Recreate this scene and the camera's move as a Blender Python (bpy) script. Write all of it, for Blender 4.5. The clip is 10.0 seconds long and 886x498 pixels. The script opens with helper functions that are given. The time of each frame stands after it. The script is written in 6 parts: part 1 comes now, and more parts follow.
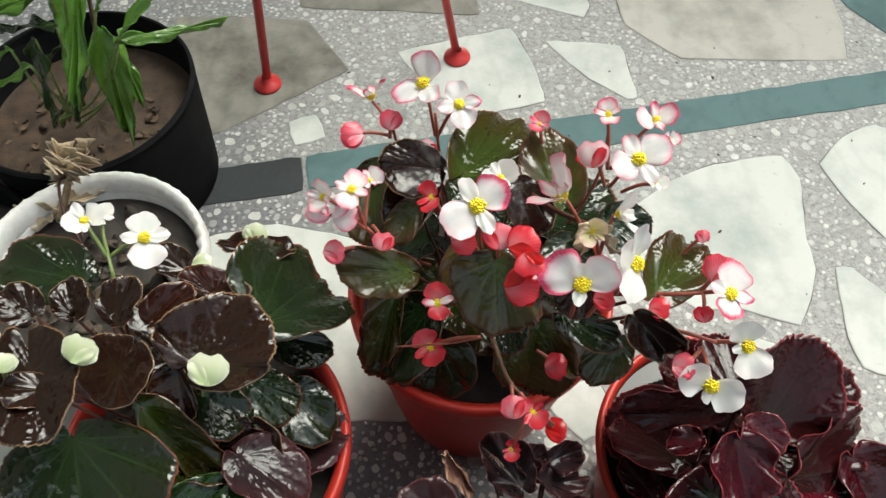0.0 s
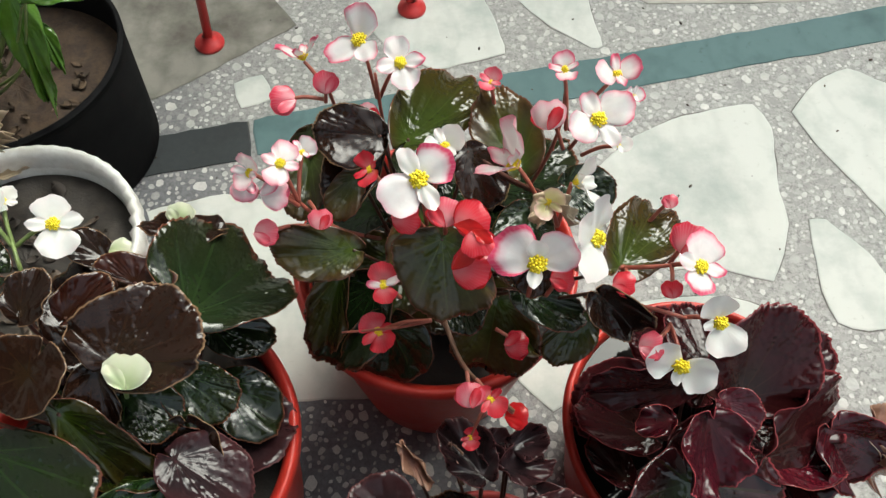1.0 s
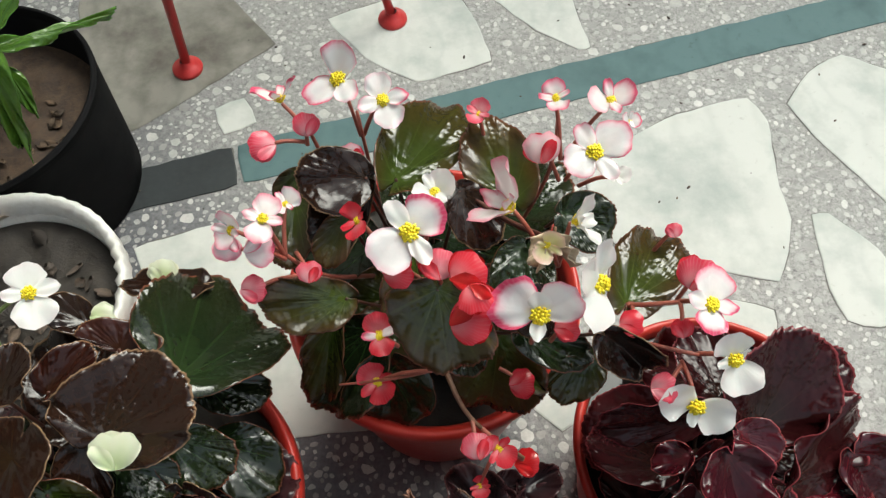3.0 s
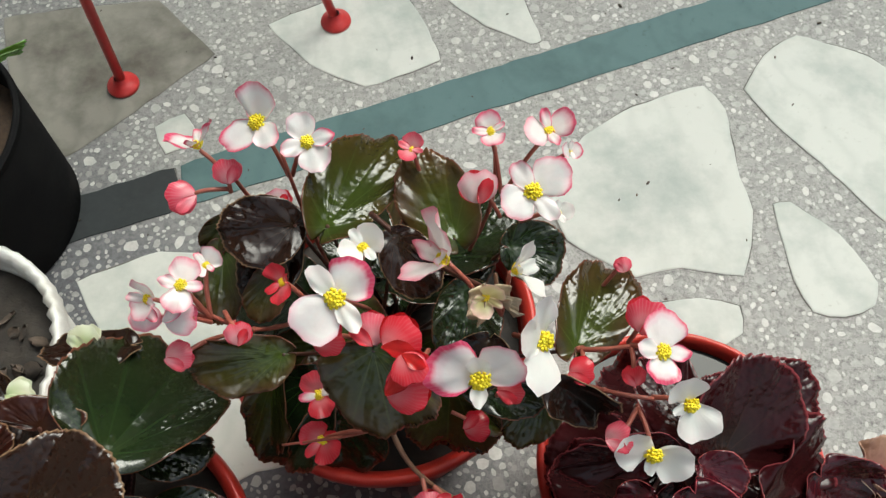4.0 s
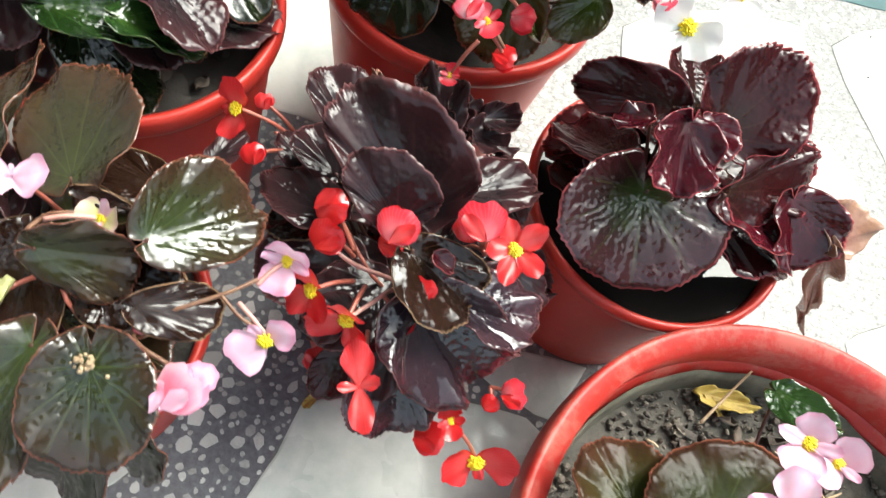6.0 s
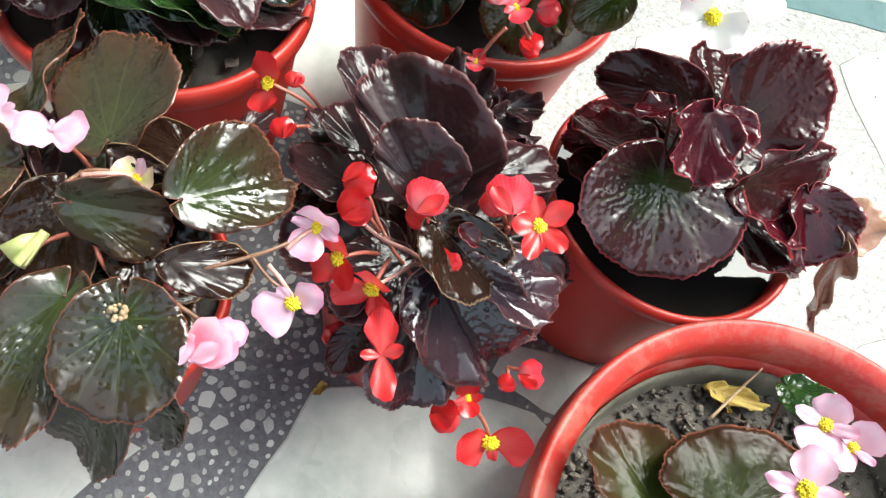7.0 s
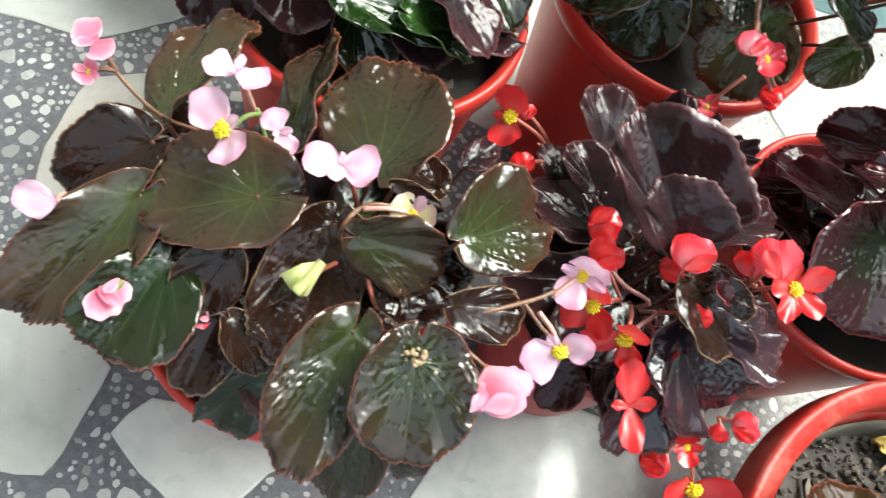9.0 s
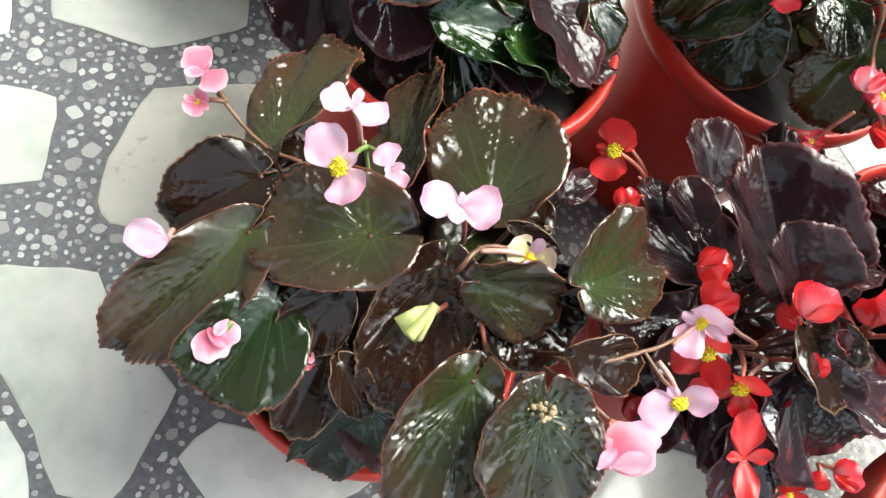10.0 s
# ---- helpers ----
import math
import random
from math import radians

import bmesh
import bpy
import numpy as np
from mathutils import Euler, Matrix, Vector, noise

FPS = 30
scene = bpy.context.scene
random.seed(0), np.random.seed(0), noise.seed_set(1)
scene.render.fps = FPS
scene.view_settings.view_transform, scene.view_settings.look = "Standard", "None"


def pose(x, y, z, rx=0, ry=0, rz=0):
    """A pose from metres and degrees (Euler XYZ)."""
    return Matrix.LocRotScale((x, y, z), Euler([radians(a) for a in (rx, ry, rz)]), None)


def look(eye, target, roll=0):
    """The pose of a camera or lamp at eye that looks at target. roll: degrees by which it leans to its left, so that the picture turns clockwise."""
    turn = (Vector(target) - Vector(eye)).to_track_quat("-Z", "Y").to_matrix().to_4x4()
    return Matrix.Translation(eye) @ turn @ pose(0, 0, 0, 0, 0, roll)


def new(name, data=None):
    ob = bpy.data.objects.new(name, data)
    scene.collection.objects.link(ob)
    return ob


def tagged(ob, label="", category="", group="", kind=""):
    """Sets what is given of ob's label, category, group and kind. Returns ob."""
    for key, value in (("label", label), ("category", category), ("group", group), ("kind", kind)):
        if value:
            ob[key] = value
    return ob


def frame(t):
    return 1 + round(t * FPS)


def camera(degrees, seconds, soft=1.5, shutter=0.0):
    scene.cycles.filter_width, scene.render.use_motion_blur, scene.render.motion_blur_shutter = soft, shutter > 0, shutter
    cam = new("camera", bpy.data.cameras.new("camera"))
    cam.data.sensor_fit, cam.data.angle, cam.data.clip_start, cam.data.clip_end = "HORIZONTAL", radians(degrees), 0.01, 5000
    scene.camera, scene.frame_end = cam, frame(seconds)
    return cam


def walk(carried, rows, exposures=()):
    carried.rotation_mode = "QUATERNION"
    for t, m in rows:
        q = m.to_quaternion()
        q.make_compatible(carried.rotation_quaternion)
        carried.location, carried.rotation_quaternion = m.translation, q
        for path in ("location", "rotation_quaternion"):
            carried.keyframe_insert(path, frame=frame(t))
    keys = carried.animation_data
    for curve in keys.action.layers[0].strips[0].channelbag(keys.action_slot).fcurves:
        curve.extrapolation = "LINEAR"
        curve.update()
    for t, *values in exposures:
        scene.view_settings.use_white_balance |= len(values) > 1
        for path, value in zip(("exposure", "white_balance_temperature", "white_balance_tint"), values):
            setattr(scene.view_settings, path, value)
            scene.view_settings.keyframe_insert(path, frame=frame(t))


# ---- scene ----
cam = camera(61.7, 10.0, 1.35, 0.25)
PATH = [
    (0, (0.06, 0.116, 0.704), (-0.019, 1.184, -0.984), -0.2),
    (0.5, (0.074, 0.136, 0.695), (0.042, 1.156, -1.025), -0.3),
    (1, (0.075, 0.149, 0.675), (0.067, 1.114, -1.076), 1.0),
    (1.5, (0.067, 0.156, 0.66), (0.07, 1.102, -1.102), 2.2),
    (2, (0.077, 0.173, 0.671), (0.056, 1.122, -1.09), -1.8),
    (3.5, (0.076, 0.197, 0.672), (0.097, 1.131, -1.096), -2.2),
    (4, (0.099, 0.225, 0.667), (0.156, 1.109, -1.126), -2.3),
    (4.5, (0.1, 0.197, 0.655), (0.178, 1.094, -1.13), 1.0),
    (5, (0.081, 0.145, 0.633), (0.18, 1.053, -1.146), 8.7),
    (5.5, (0.092, 0.054, 0.584), (0.201, 0.933, -1.21), 20.8),
    (6, (0.111, -0.018, 0.572), (0.174, 0.914, -1.196), 24.6),
    (6.2, (0.121, -0.034, 0.568), (0.179, 0.927, -1.185), 25.3),
    (7.3, (0.099, -0.049, 0.56), (0.143, 0.94, -1.178), 26.0),
    (7.5, (0.094, -0.052, 0.555), (0.15, 0.933, -1.184), 27.5),
    (8, (0.078, -0.052, 0.556), (0.105, 0.928, -1.186), 26.5),
    (8.5, (0.045, -0.059, 0.553), (0.036, 0.906, -1.199), 26.2),
    (9, (-0.016, -0.064, 0.55), (0.037, 0.871, -1.217), 30.6),
    (9.5, (-0.053, -0.071, 0.539), (-0.012, 0.859, -1.231), 31.6),
    (10, (-0.07, -0.062, 0.535), (-0.018, 0.86, -1.24), 31.8),
]
EXPOSURE = ((0, 0.05, 6400, 0), (1.0, -0.02, 6400, 0), (2.0, 0.02, 6400, 0), (3.5, -0.08, 6400, 0), (4.0, -0.16, 6400, 0), (4.5, -0.24, 6400, 0), (5.0, -0.08, 6400, 1), (5.5, 0.70, 6450, 2), (6.0, 1.02, 6300, 0), (7.3, 1.05, 6200, -1), (8.5, 1.06, 6200, -2), (10, 0.98, 6250, -2))
walk(cam, [(t, look(eye, target, roll)) for t, eye, target, roll in PATH], EXPOSURE)
# light: bright overcast sky with a broad soft sun
SUN_ELEVATION, SUN_AZIMUTH = 57.0, 38.0
# reach of the unseen panel added overhead, then heights of two unseen walls
OVERHEAD_BLOCKER = (-1.7, -0.45, 0.9)
NORTH_HIGH, EAST_HIGH = 3.2, 2.8
world = bpy.data.worlds.new("overcast_sky")
scene.world = world
world.use_nodes = True
sky = world.node_tree.nodes.new("ShaderNodeTexSky")
sky.sky_type, sky.sun_disc = "NISHITA", False
sky.sun_elevation, sky.sun_rotation = radians(SUN_ELEVATION), radians(SUN_AZIMUTH)
sky.air_density, sky.dust_density, sky.ozone_density = 1.0, 6.0, 1.0
back = world.node_tree.nodes["Background"]
back.inputs["Strength"].default_value = 0.27
pale = world.node_tree.nodes.new("ShaderNodeHueSaturation")
pale.inputs["Saturation"].default_value = 0.5
world.node_tree.links.new(sky.outputs[0], pale.inputs["Color"])
world.node_tree.links.new(pale.outputs[0], back.inputs[0])
sun = new("sun", bpy.data.lights.new("sun", "SUN"))
sun.data.energy, sun.data.angle, sun.data.color = 1.9, radians(38), (1.0, 0.97, 0.92)
az, el = radians(SUN_AZIMUTH), radians(SUN_ELEVATION)
sun.matrix_world = look((0, 0, 0), (-math.sin(az) * math.cos(el), -math.cos(az) * math.cos(el), -math.sin(el)))
sun.location = (2, 2, 4)


# ---- materials ----
def material(name):
    m = bpy.data.materials.new(name)
    m.use_nodes = True
    n = m.node_tree.nodes
    return m, n, m.node_tree.links, n["Principled BSDF"]


def ramp(n, stops):
    r = n.new("ShaderNodeValToRGB")
    e = r.color_ramp.elements
    while len(e) < len(stops):
        e.new(0.5)
    for k, (p, c) in zip(e, stops):
        k.position, k.color = p, (*c, 1)
    return r


def noise_node(n, links, coord, scale, detail=4, rough=0.55):
    t = n.new("ShaderNodeTexNoise")
    t.inputs["Scale"].default_value, t.inputs["Detail"].default_value, t.inputs["Roughness"].default_value = scale, detail, rough
    links.new(coord, t.inputs["Vector"])
    return t.outputs["Fac"]


def calc(n, links, op, a, b=0.0, clamp=False):
    k = n.new("ShaderNodeMath")
    k.operation, k.use_clamp = op, clamp
    for i, v in enumerate((a, b)):
        if isinstance(v, (int, float)):
            k.inputs[i].default_value = v
        else:
            links.new(v, k.inputs[i])
    return k.outputs[0]


def blend(n, links, fac, a, b, mode="MIX"):
    k = n.new("ShaderNodeMix")
    k.data_type, k.blend_type = "RGBA", mode
    for i, v in ((0, fac), (6, a), (7, b)):
        if isinstance(v, (int, float)):
            k.inputs[i].default_value = v
        elif isinstance(v, tuple):
            k.inputs[i].default_value = (*v, 1)
        else:
            links.new(v, k.inputs[i])
    return k.outputs[2]


def bump(n, links, height, bsdf, strength, distance):
    k = n.new("ShaderNodeBump")
    k.inputs["Strength"].default_value, k.inputs["Distance"].default_value = strength, distance
    links.new(height, k.inputs["Height"])
    links.new(k.outputs[0], bsdf.inputs["Normal"])


def simple(name, dark, light, scale, rough=0.5, rough_var=0.15, bump_d=0.0005, fine=6.0, metal=0.0, per_object=0.0, gloss=0.5, per_island=0.0):
    """Mottled surface: two scales of noise between two colours, with matching relief."""
    m, n, links, b = material(name)
    co = n.new("ShaderNodeTexCoord").outputs["Object"]
    a, f = noise_node(n, links, co, scale), noise_node(n, links, co, scale * fine, 6, 0.65)
    mixed = calc(n, links, "ADD", calc(n, links, "MULTIPLY", a, 0.6), calc(n, links, "MULTIPLY", f, 0.4))
    r = ramp(n, ((0.32, dark), (0.68, light)))
    links.new(mixed, r.inputs[0])
    colour = r.outputs[0]
    for source, per_object in ((n.new("ShaderNodeObjectInfo").outputs["Random"], per_object), (n.new("ShaderNodeNewGeometry").outputs["Random Per Island"], per_island)):
        if not per_object:
            continue
        o = source
        v = calc(n, links, "ADD", calc(n, links, "MULTIPLY", o, 2 * per_object), 1 - per_object)
        hsv = n.new("ShaderNodeHueSaturation")
        links.new(v, hsv.inputs["Value"])
        links.new(colour, hsv.inputs["Color"])
        colour = hsv.outputs[0]
    links.new(colour, b.inputs["Base Color"])
    links.new(calc(n, links, "ADD", calc(n, links, "MULTIPLY", f, 2 * rough_var), rough - rough_var), b.inputs["Roughness"])
    b.inputs["Metallic"].default_value = metal
    b.inputs["Specular IOR Level"].default_value = gloss
    bump(n, links, mixed, b, 0.5, bump_d)
    return m


def leaf_material(name, centre, body, edge, vein, rough=0.22, margin=(0.13, 0.045, 0.028), streak=0.06, gloss=0.46, relief_by=0.9):
    """Glossy begonia leaf: radiating veins, tinted body, thin coloured margin."""
    m, n, links, b = material(name)
    uv = n.new("ShaderNodeUVMap").outputs[0]
    sep = n.new("ShaderNodeSeparateXYZ")
    links.new(uv, sep.inputs[0])
    turn, out = sep.outputs[0], sep.outputs[1]
    co = n.new("ShaderNodeTexCoord").outputs["Object"]
    big, small = noise_node(n, links, co, 38, 3), noise_node(n, links, co, 380, 6, 0.7)
    rad = calc(n, links, "ADD", out, calc(n, links, "MULTIPLY", calc(n, links, "SUBTRACT", big, 0.5), 0.7))
    r = ramp(n, ((0.05, centre), (0.45, body), (0.98, edge)))
    links.new(rad, r.inputs[0])
    mott = n.new("ShaderNodeHueSaturation")
    info = n.new("ShaderNodeObjectInfo").outputs["Random"]
    links.new(calc(n, links, "ADD", calc(n, links, "MULTIPLY", small, 0.7), calc(n, links, "ADD", calc(n, links, "MULTIPLY", info, 0.5), 0.40)), mott.inputs["Value"])
    links.new(r.outputs[0], mott.inputs["Color"])
    wave = calc(n, links, "SUBTRACT", 1.0, calc(n, links, "COSINE", calc(n, links, "MULTIPLY", turn, 9 * 2 * math.pi)))
    near = calc(n, links, "MULTIPLY", wave, out)
    line = calc(n, links, "SUBTRACT", 1.0, calc(n, links, "MULTIPLY", near, 22.0), True)
    line = calc(n, links, "MULTIPLY", line, calc(n, links, "SUBTRACT", 1.0, calc(n, links, "MULTIPLY", out, 0.9), True))
    col = blend(n, links, calc(n, links, "MULTIPLY", line, 0.65), mott.outputs[0], vein)
    rim = calc(n, links, "MULTIPLY", calc(n, links, "SUBTRACT", calc(n, links, "ADD", out, calc(n, links, "MULTIPLY", small, 0.03)), 0.985, True), 45.0, True)
    col = blend(n, links, rim, col, margin)
    links.new(col, b.inputs["Base Color"])
    links.new(calc(n, links, "ADD", rough - 0.16, calc(n, links, "MULTIPLY", small, 0.08)), b.inputs["Roughness"])
    b.inputs["Specular IOR Level"].default_value = gloss
    # relief: tissue swelling between the veins, cross ribs, and broad hollows
    bulge = calc(n, links, "POWER", calc(n, links, "ABSOLUTE", calc(n, links, "SINE", calc(n, links, "ADD", calc(n, links, "MULTIPLY", turn, 9 * math.pi), calc(n, links, "MULTIPLY", big, 3.0)))), 0.7)
    bulge = calc(n, links, "MULTIPLY", bulge, calc(n, links, "POWER", out, 0.8))
    side = calc(n, links, "SINE", calc(n, links, "ADD", calc(n, links, "MULTIPLY", turn, 27 * 2 * math.pi), calc(n, links, "MULTIPLY", big, 20.0)))
    patch = calc(n, links, "MULTIPLY", calc(n, links, "SUBTRACT", noise_node(n, links, co, 30, 2), 0.44), 7.0, True)
    side = calc(n, links, "MULTIPLY", calc(n, links, "MULTIPLY", side, out), patch)
    cell = n.new("ShaderNodeTexVoronoi")
    cell.feature = "SMOOTH_F1"
    cell.inputs["Scale"].default_value = 300
    links.new(co, cell.inputs["Vector"])
    crinkle = calc(n, links, "MULTIPLY", cell.outputs["Distance"], calc(n, links, "ADD", 0.11, calc(n, links, "MULTIPLY", patch, 0.32)))
    relief = calc(n, links, "ADD", calc(n, links, "MULTIPLY", bulge, calc(n, links, "ADD", 0.02, calc(n, links, "MULTIPLY", patch, 0.10))), calc(n, links, "MULTIPLY", big, 0.5))
    relief = calc(n, links, "ADD", relief, calc(n, links, "MULTIPLY", side, streak))
    relief = calc(n, links, "ADD", relief, calc(n, links, "ADD", crinkle, calc(n, links, "MULTIPLY", small, 0.045)))
    bump(n, links, relief, b, relief_by, 0.0020)
    return m


def petal_material(name, inner, outer, rim, start=0.45, rough=0.34, ridge=0.008, stripe=0.10):
    m, n, links, b = material(name)
    sep = n.new("ShaderNodeSeparateXYZ")
    links.new(n.new("ShaderNodeUVMap").outputs[0], sep.inputs[0])
    co = n.new("ShaderNodeTexCoord").outputs["Object"]
    big, small = noise_node(n, links, co, 110, 3), noise_node(n, links, co, 700, 5)
    info = n.new("ShaderNodeObjectInfo").outputs["Random"]
    rad = calc(n, links, "ADD", sep.outputs[1], calc(n, links, "MULTIPLY", calc(n, links, "SUBTRACT", big, 0.5), 0.22))
    rad = calc(n, links, "ADD", rad, calc(n, links, "MULTIPLY", calc(n, links, "SUBTRACT", info, 0.5), 0.24))
    r = ramp(n, ((start, inner), (0.55 + start * 0.45, outer), (0.99, rim)))
    links.new(rad, r.inputs[0])
    line = calc(n, links, "SINE", calc(n, links, "ADD", calc(n, links, "MULTIPLY", sep.outputs[0], 190.0), calc(n, links, "MULTIPLY", big, 14.0)))
    line = calc(n, links, "MULTIPLY", calc(n, links, "MULTIPLY", line, sep.outputs[1], True), stripe)
    col = blend(n, links, line, r.outputs[0], tuple(min(0.86, 0.5 * v + 0.38) for v in inner))
    links.new(col, b.inputs["Base Color"])
    b.inputs["Roughness"].default_value = rough
    b.inputs["Subsurface Weight"].default_value = 0.25
    b.inputs["Subsurface Radius"].default_value = (0.004, 0.003, 0.003)
    streak = calc(n, links, "SINE", calc(n, links, "MULTIPLY", sep.outputs[0], 150.0))
    bump(n, links, calc(n, links, "ADD", big, calc(n, links, "MULTIPLY", streak, ridge)), b, 0.3, 0.0010)
    thin, mix = n.new("ShaderNodeBsdfTranslucent"), n.new("ShaderNodeMixShader")
    links.new(col, thin.inputs["Color"])
    mix.inputs[0].default_value = 0.30
    links.new(b.outputs[0], mix.inputs[1])
    links.new(thin.outputs[0], mix.inputs[2])
    links.new(mix.outputs[0], n["Material Output"].inputs["Surface"])
    return m


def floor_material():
    """Cement between the paving: pale and dry far off, dark where watered and, as painted shade, between the pots."""
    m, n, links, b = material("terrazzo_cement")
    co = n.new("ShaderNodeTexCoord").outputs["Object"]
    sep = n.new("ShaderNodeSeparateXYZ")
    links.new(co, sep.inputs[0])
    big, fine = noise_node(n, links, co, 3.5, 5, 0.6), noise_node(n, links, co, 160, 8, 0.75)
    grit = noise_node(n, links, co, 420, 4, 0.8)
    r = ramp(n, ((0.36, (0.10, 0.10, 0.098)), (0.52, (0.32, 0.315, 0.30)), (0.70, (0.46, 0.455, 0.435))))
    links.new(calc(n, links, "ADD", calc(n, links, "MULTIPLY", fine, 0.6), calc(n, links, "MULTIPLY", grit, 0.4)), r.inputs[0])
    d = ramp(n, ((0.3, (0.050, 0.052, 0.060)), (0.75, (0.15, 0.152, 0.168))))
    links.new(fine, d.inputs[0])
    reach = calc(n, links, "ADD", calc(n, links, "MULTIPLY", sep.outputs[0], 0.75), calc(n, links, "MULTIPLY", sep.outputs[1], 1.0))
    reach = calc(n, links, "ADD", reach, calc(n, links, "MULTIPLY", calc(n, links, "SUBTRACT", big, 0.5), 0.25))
    # edge set so the shaded gap between the pots is coloured dark too
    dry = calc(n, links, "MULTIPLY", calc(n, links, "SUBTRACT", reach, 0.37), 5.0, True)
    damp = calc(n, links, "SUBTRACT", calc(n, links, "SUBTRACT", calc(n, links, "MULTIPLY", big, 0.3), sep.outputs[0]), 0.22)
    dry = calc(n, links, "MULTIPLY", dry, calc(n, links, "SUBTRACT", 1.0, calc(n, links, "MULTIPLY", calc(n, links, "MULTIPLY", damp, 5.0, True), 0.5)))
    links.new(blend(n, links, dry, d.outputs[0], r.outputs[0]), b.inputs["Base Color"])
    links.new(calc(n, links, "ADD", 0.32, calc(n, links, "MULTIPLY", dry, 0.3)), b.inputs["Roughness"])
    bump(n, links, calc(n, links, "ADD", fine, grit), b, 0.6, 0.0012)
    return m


def marble_material(name, pale, grey, stain, wet=0.25, dirt=0.55, pools=0.0):
    m, n, links, b = material(name)
    co = n.new("ShaderNodeTexCoord").outputs["Object"]
    info = n.new("ShaderNodeObjectInfo").outputs["Random"]
    shift = n.new("ShaderNodeVectorMath")
    shift.operation = "ADD"
    comb = n.new("ShaderNodeCombineXYZ")
    links.new(calc(n, links, "MULTIPLY", info, 20.0), comb.inputs[0])
    links.new(co, shift.inputs[0])
    links.new(comb.outputs[0], shift.inputs[1])
    c = shift.outputs[0]
    big, fine = noise_node(n, links, c, 9, 6, 0.62), noise_node(n, links, c, 120, 7, 0.7)
    w = n.new("ShaderNodeTexWave")
    w.inputs["Scale"].default_value, w.inputs["Distortion"].default_value, w.inputs["Detail"].default_value = 6, 14, 5
    links.new(c, w.inputs["Vector"])
    r = ramp(n, ((0.33, grey), (0.55, pale), (1.0, pale)))
    links.new(big, r.inputs[0])
    col = blend(n, links, calc(n, links, "MULTIPLY", calc(n, links, "POWER", w.outputs["Fac"], 5.0), 0.22), r.outputs[0], grey)
    spots = ramp(n, ((0.60, (0, 0, 0)), (0.74, (1, 1, 1))))
    links.new(calc(n, links, "ADD", calc(n, links, "MULTIPLY", fine, 0.65), calc(n, links, "MULTIPLY", big, 0.35)), spots.inputs[0])
    col = blend(n, links, calc(n, links, "MULTIPLY", spots.outputs[0], dirt), col, stain)
    links.new(col, b.inputs["Base Color"])
    pool = calc(n, links, "MULTIPLY", calc(n, links, "SUBTRACT", noise_node(n, links, c, 14, 3), pools), 14.0, True)
    links.new(calc(n, links, "ADD", 0.27, calc(n, links, "MULTIPLY", pool, calc(n, links, "ADD", wet, calc(n, links, "MULTIPLY", fine, 0.3)))), b.inputs["Roughness"])
    bump(n, links, calc(n, links, "ADD", big, calc(n, links, "MULTIPLY", fine, 0.3)), b, 0.25, 0.001)
    return m


def worn_paint(name, fresh, faded):
    """Faded plastic: patches of the fresh colour left, fine scuffs."""
    m, n, links, b = material(name)
    co = n.new("ShaderNodeTexCoord").outputs["Object"]
    a, f = noise_node(n, links, co, 26, 5, 0.65), noise_node(n, links, co, 210, 6, 0.75)
    r = ramp(n, ((0.47, (0, 0, 0)), (0.56, (1, 1, 1))))
    links.new(calc(n, links, "ADD", calc(n, links, "MULTIPLY", a, 0.62), calc(n, links, "MULTIPLY", f, 0.38)), r.inputs[0])
    col = blend(n, links, r.outputs[0], fresh, faded)
    g = ramp(n, ((0.60, (0, 0, 0)), (0.72, (1, 1, 1))))
    links.new(f, g.inputs[0])
    col = blend(n, links, calc(n, links, "MULTIPLY", g.outputs[0], 0.5), col, (0.10, 0.05, 0.04))
    links.new(col, b.inputs["Base Color"])
    links.new(calc(n, links, "ADD", 0.32, calc(n, links, "MULTIPLY", f, 0.35)), b.inputs["Roughness"])
    bump(n, links, f, b, 0.4, 0.0008)
    return m


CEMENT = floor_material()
MARBLE = marble_material("white_marble", (0.53, 0.54, 0.505), (0.33, 0.36, 0.335), (0.20, 0.19, 0.155))
MARBLE_WET = marble_material("wet_white_marble", (0.53, 0.54, 0.505), (0.33, 0.36, 0.335), (0.20, 0.19, 0.155), pools=0.47)
# white marble darkened in colour for the weaker light at left, with more stains
MARBLE_DIMMED = marble_material("dimmed_white_marble", (0.44, 0.445, 0.41), (0.29, 0.31, 0.275), (0.20, 0.19, 0.145), 0.3, 0.8)
MARBLE_DULL = marble_material("dull_marble", (0.42, 0.40, 0.36), (0.25, 0.245, 0.215), (0.16, 0.135, 0.10), 0.35, 0.95)
MARBLE_DIRTY = marble_material("soiled_marble", (0.23, 0.22, 0.19), (0.085, 0.078, 0.064), (0.055, 0.045, 0.035), 0.4, 0.95)
JOINT = simple("joint_dirt", (0.07, 0.067, 0.060), (0.19, 0.18, 0.165), 90, 0.75)
STRIP_GREEN = marble_material("green_marble", (0.085, 0.150, 0.152), (0.052, 0.098, 0.100), (0.035, 0.045, 0.045), 0.35, 0.9)
STRIP_DARK = marble_material("dark_slate", (0.020, 0.025, 0.027), (0.011, 0.013, 0.014), (0.045, 0.044, 0.040), 0.3, 0.8)
CHIP = simple("stone_chip", (0.24, 0.24, 0.23), (0.56, 0.555, 0.53), 60, 0.4, per_object=0.35, per_island=0.35)
CHIP_PALE = simple("pale_stone_chip", (0.30, 0.30, 0.285), (0.48, 0.47, 0.45), 60, 0.5, per_island=0.35)
POT_RED = simple("red_plastic", (0.44, 0.024, 0.018), (0.55, 0.044, 0.028), 18, 0.38, 0.1, 0.0006)
POT_OLD = worn_paint("faded_red_plastic", (0.38, 0.022, 0.016), (0.40, 0.080, 0.060))
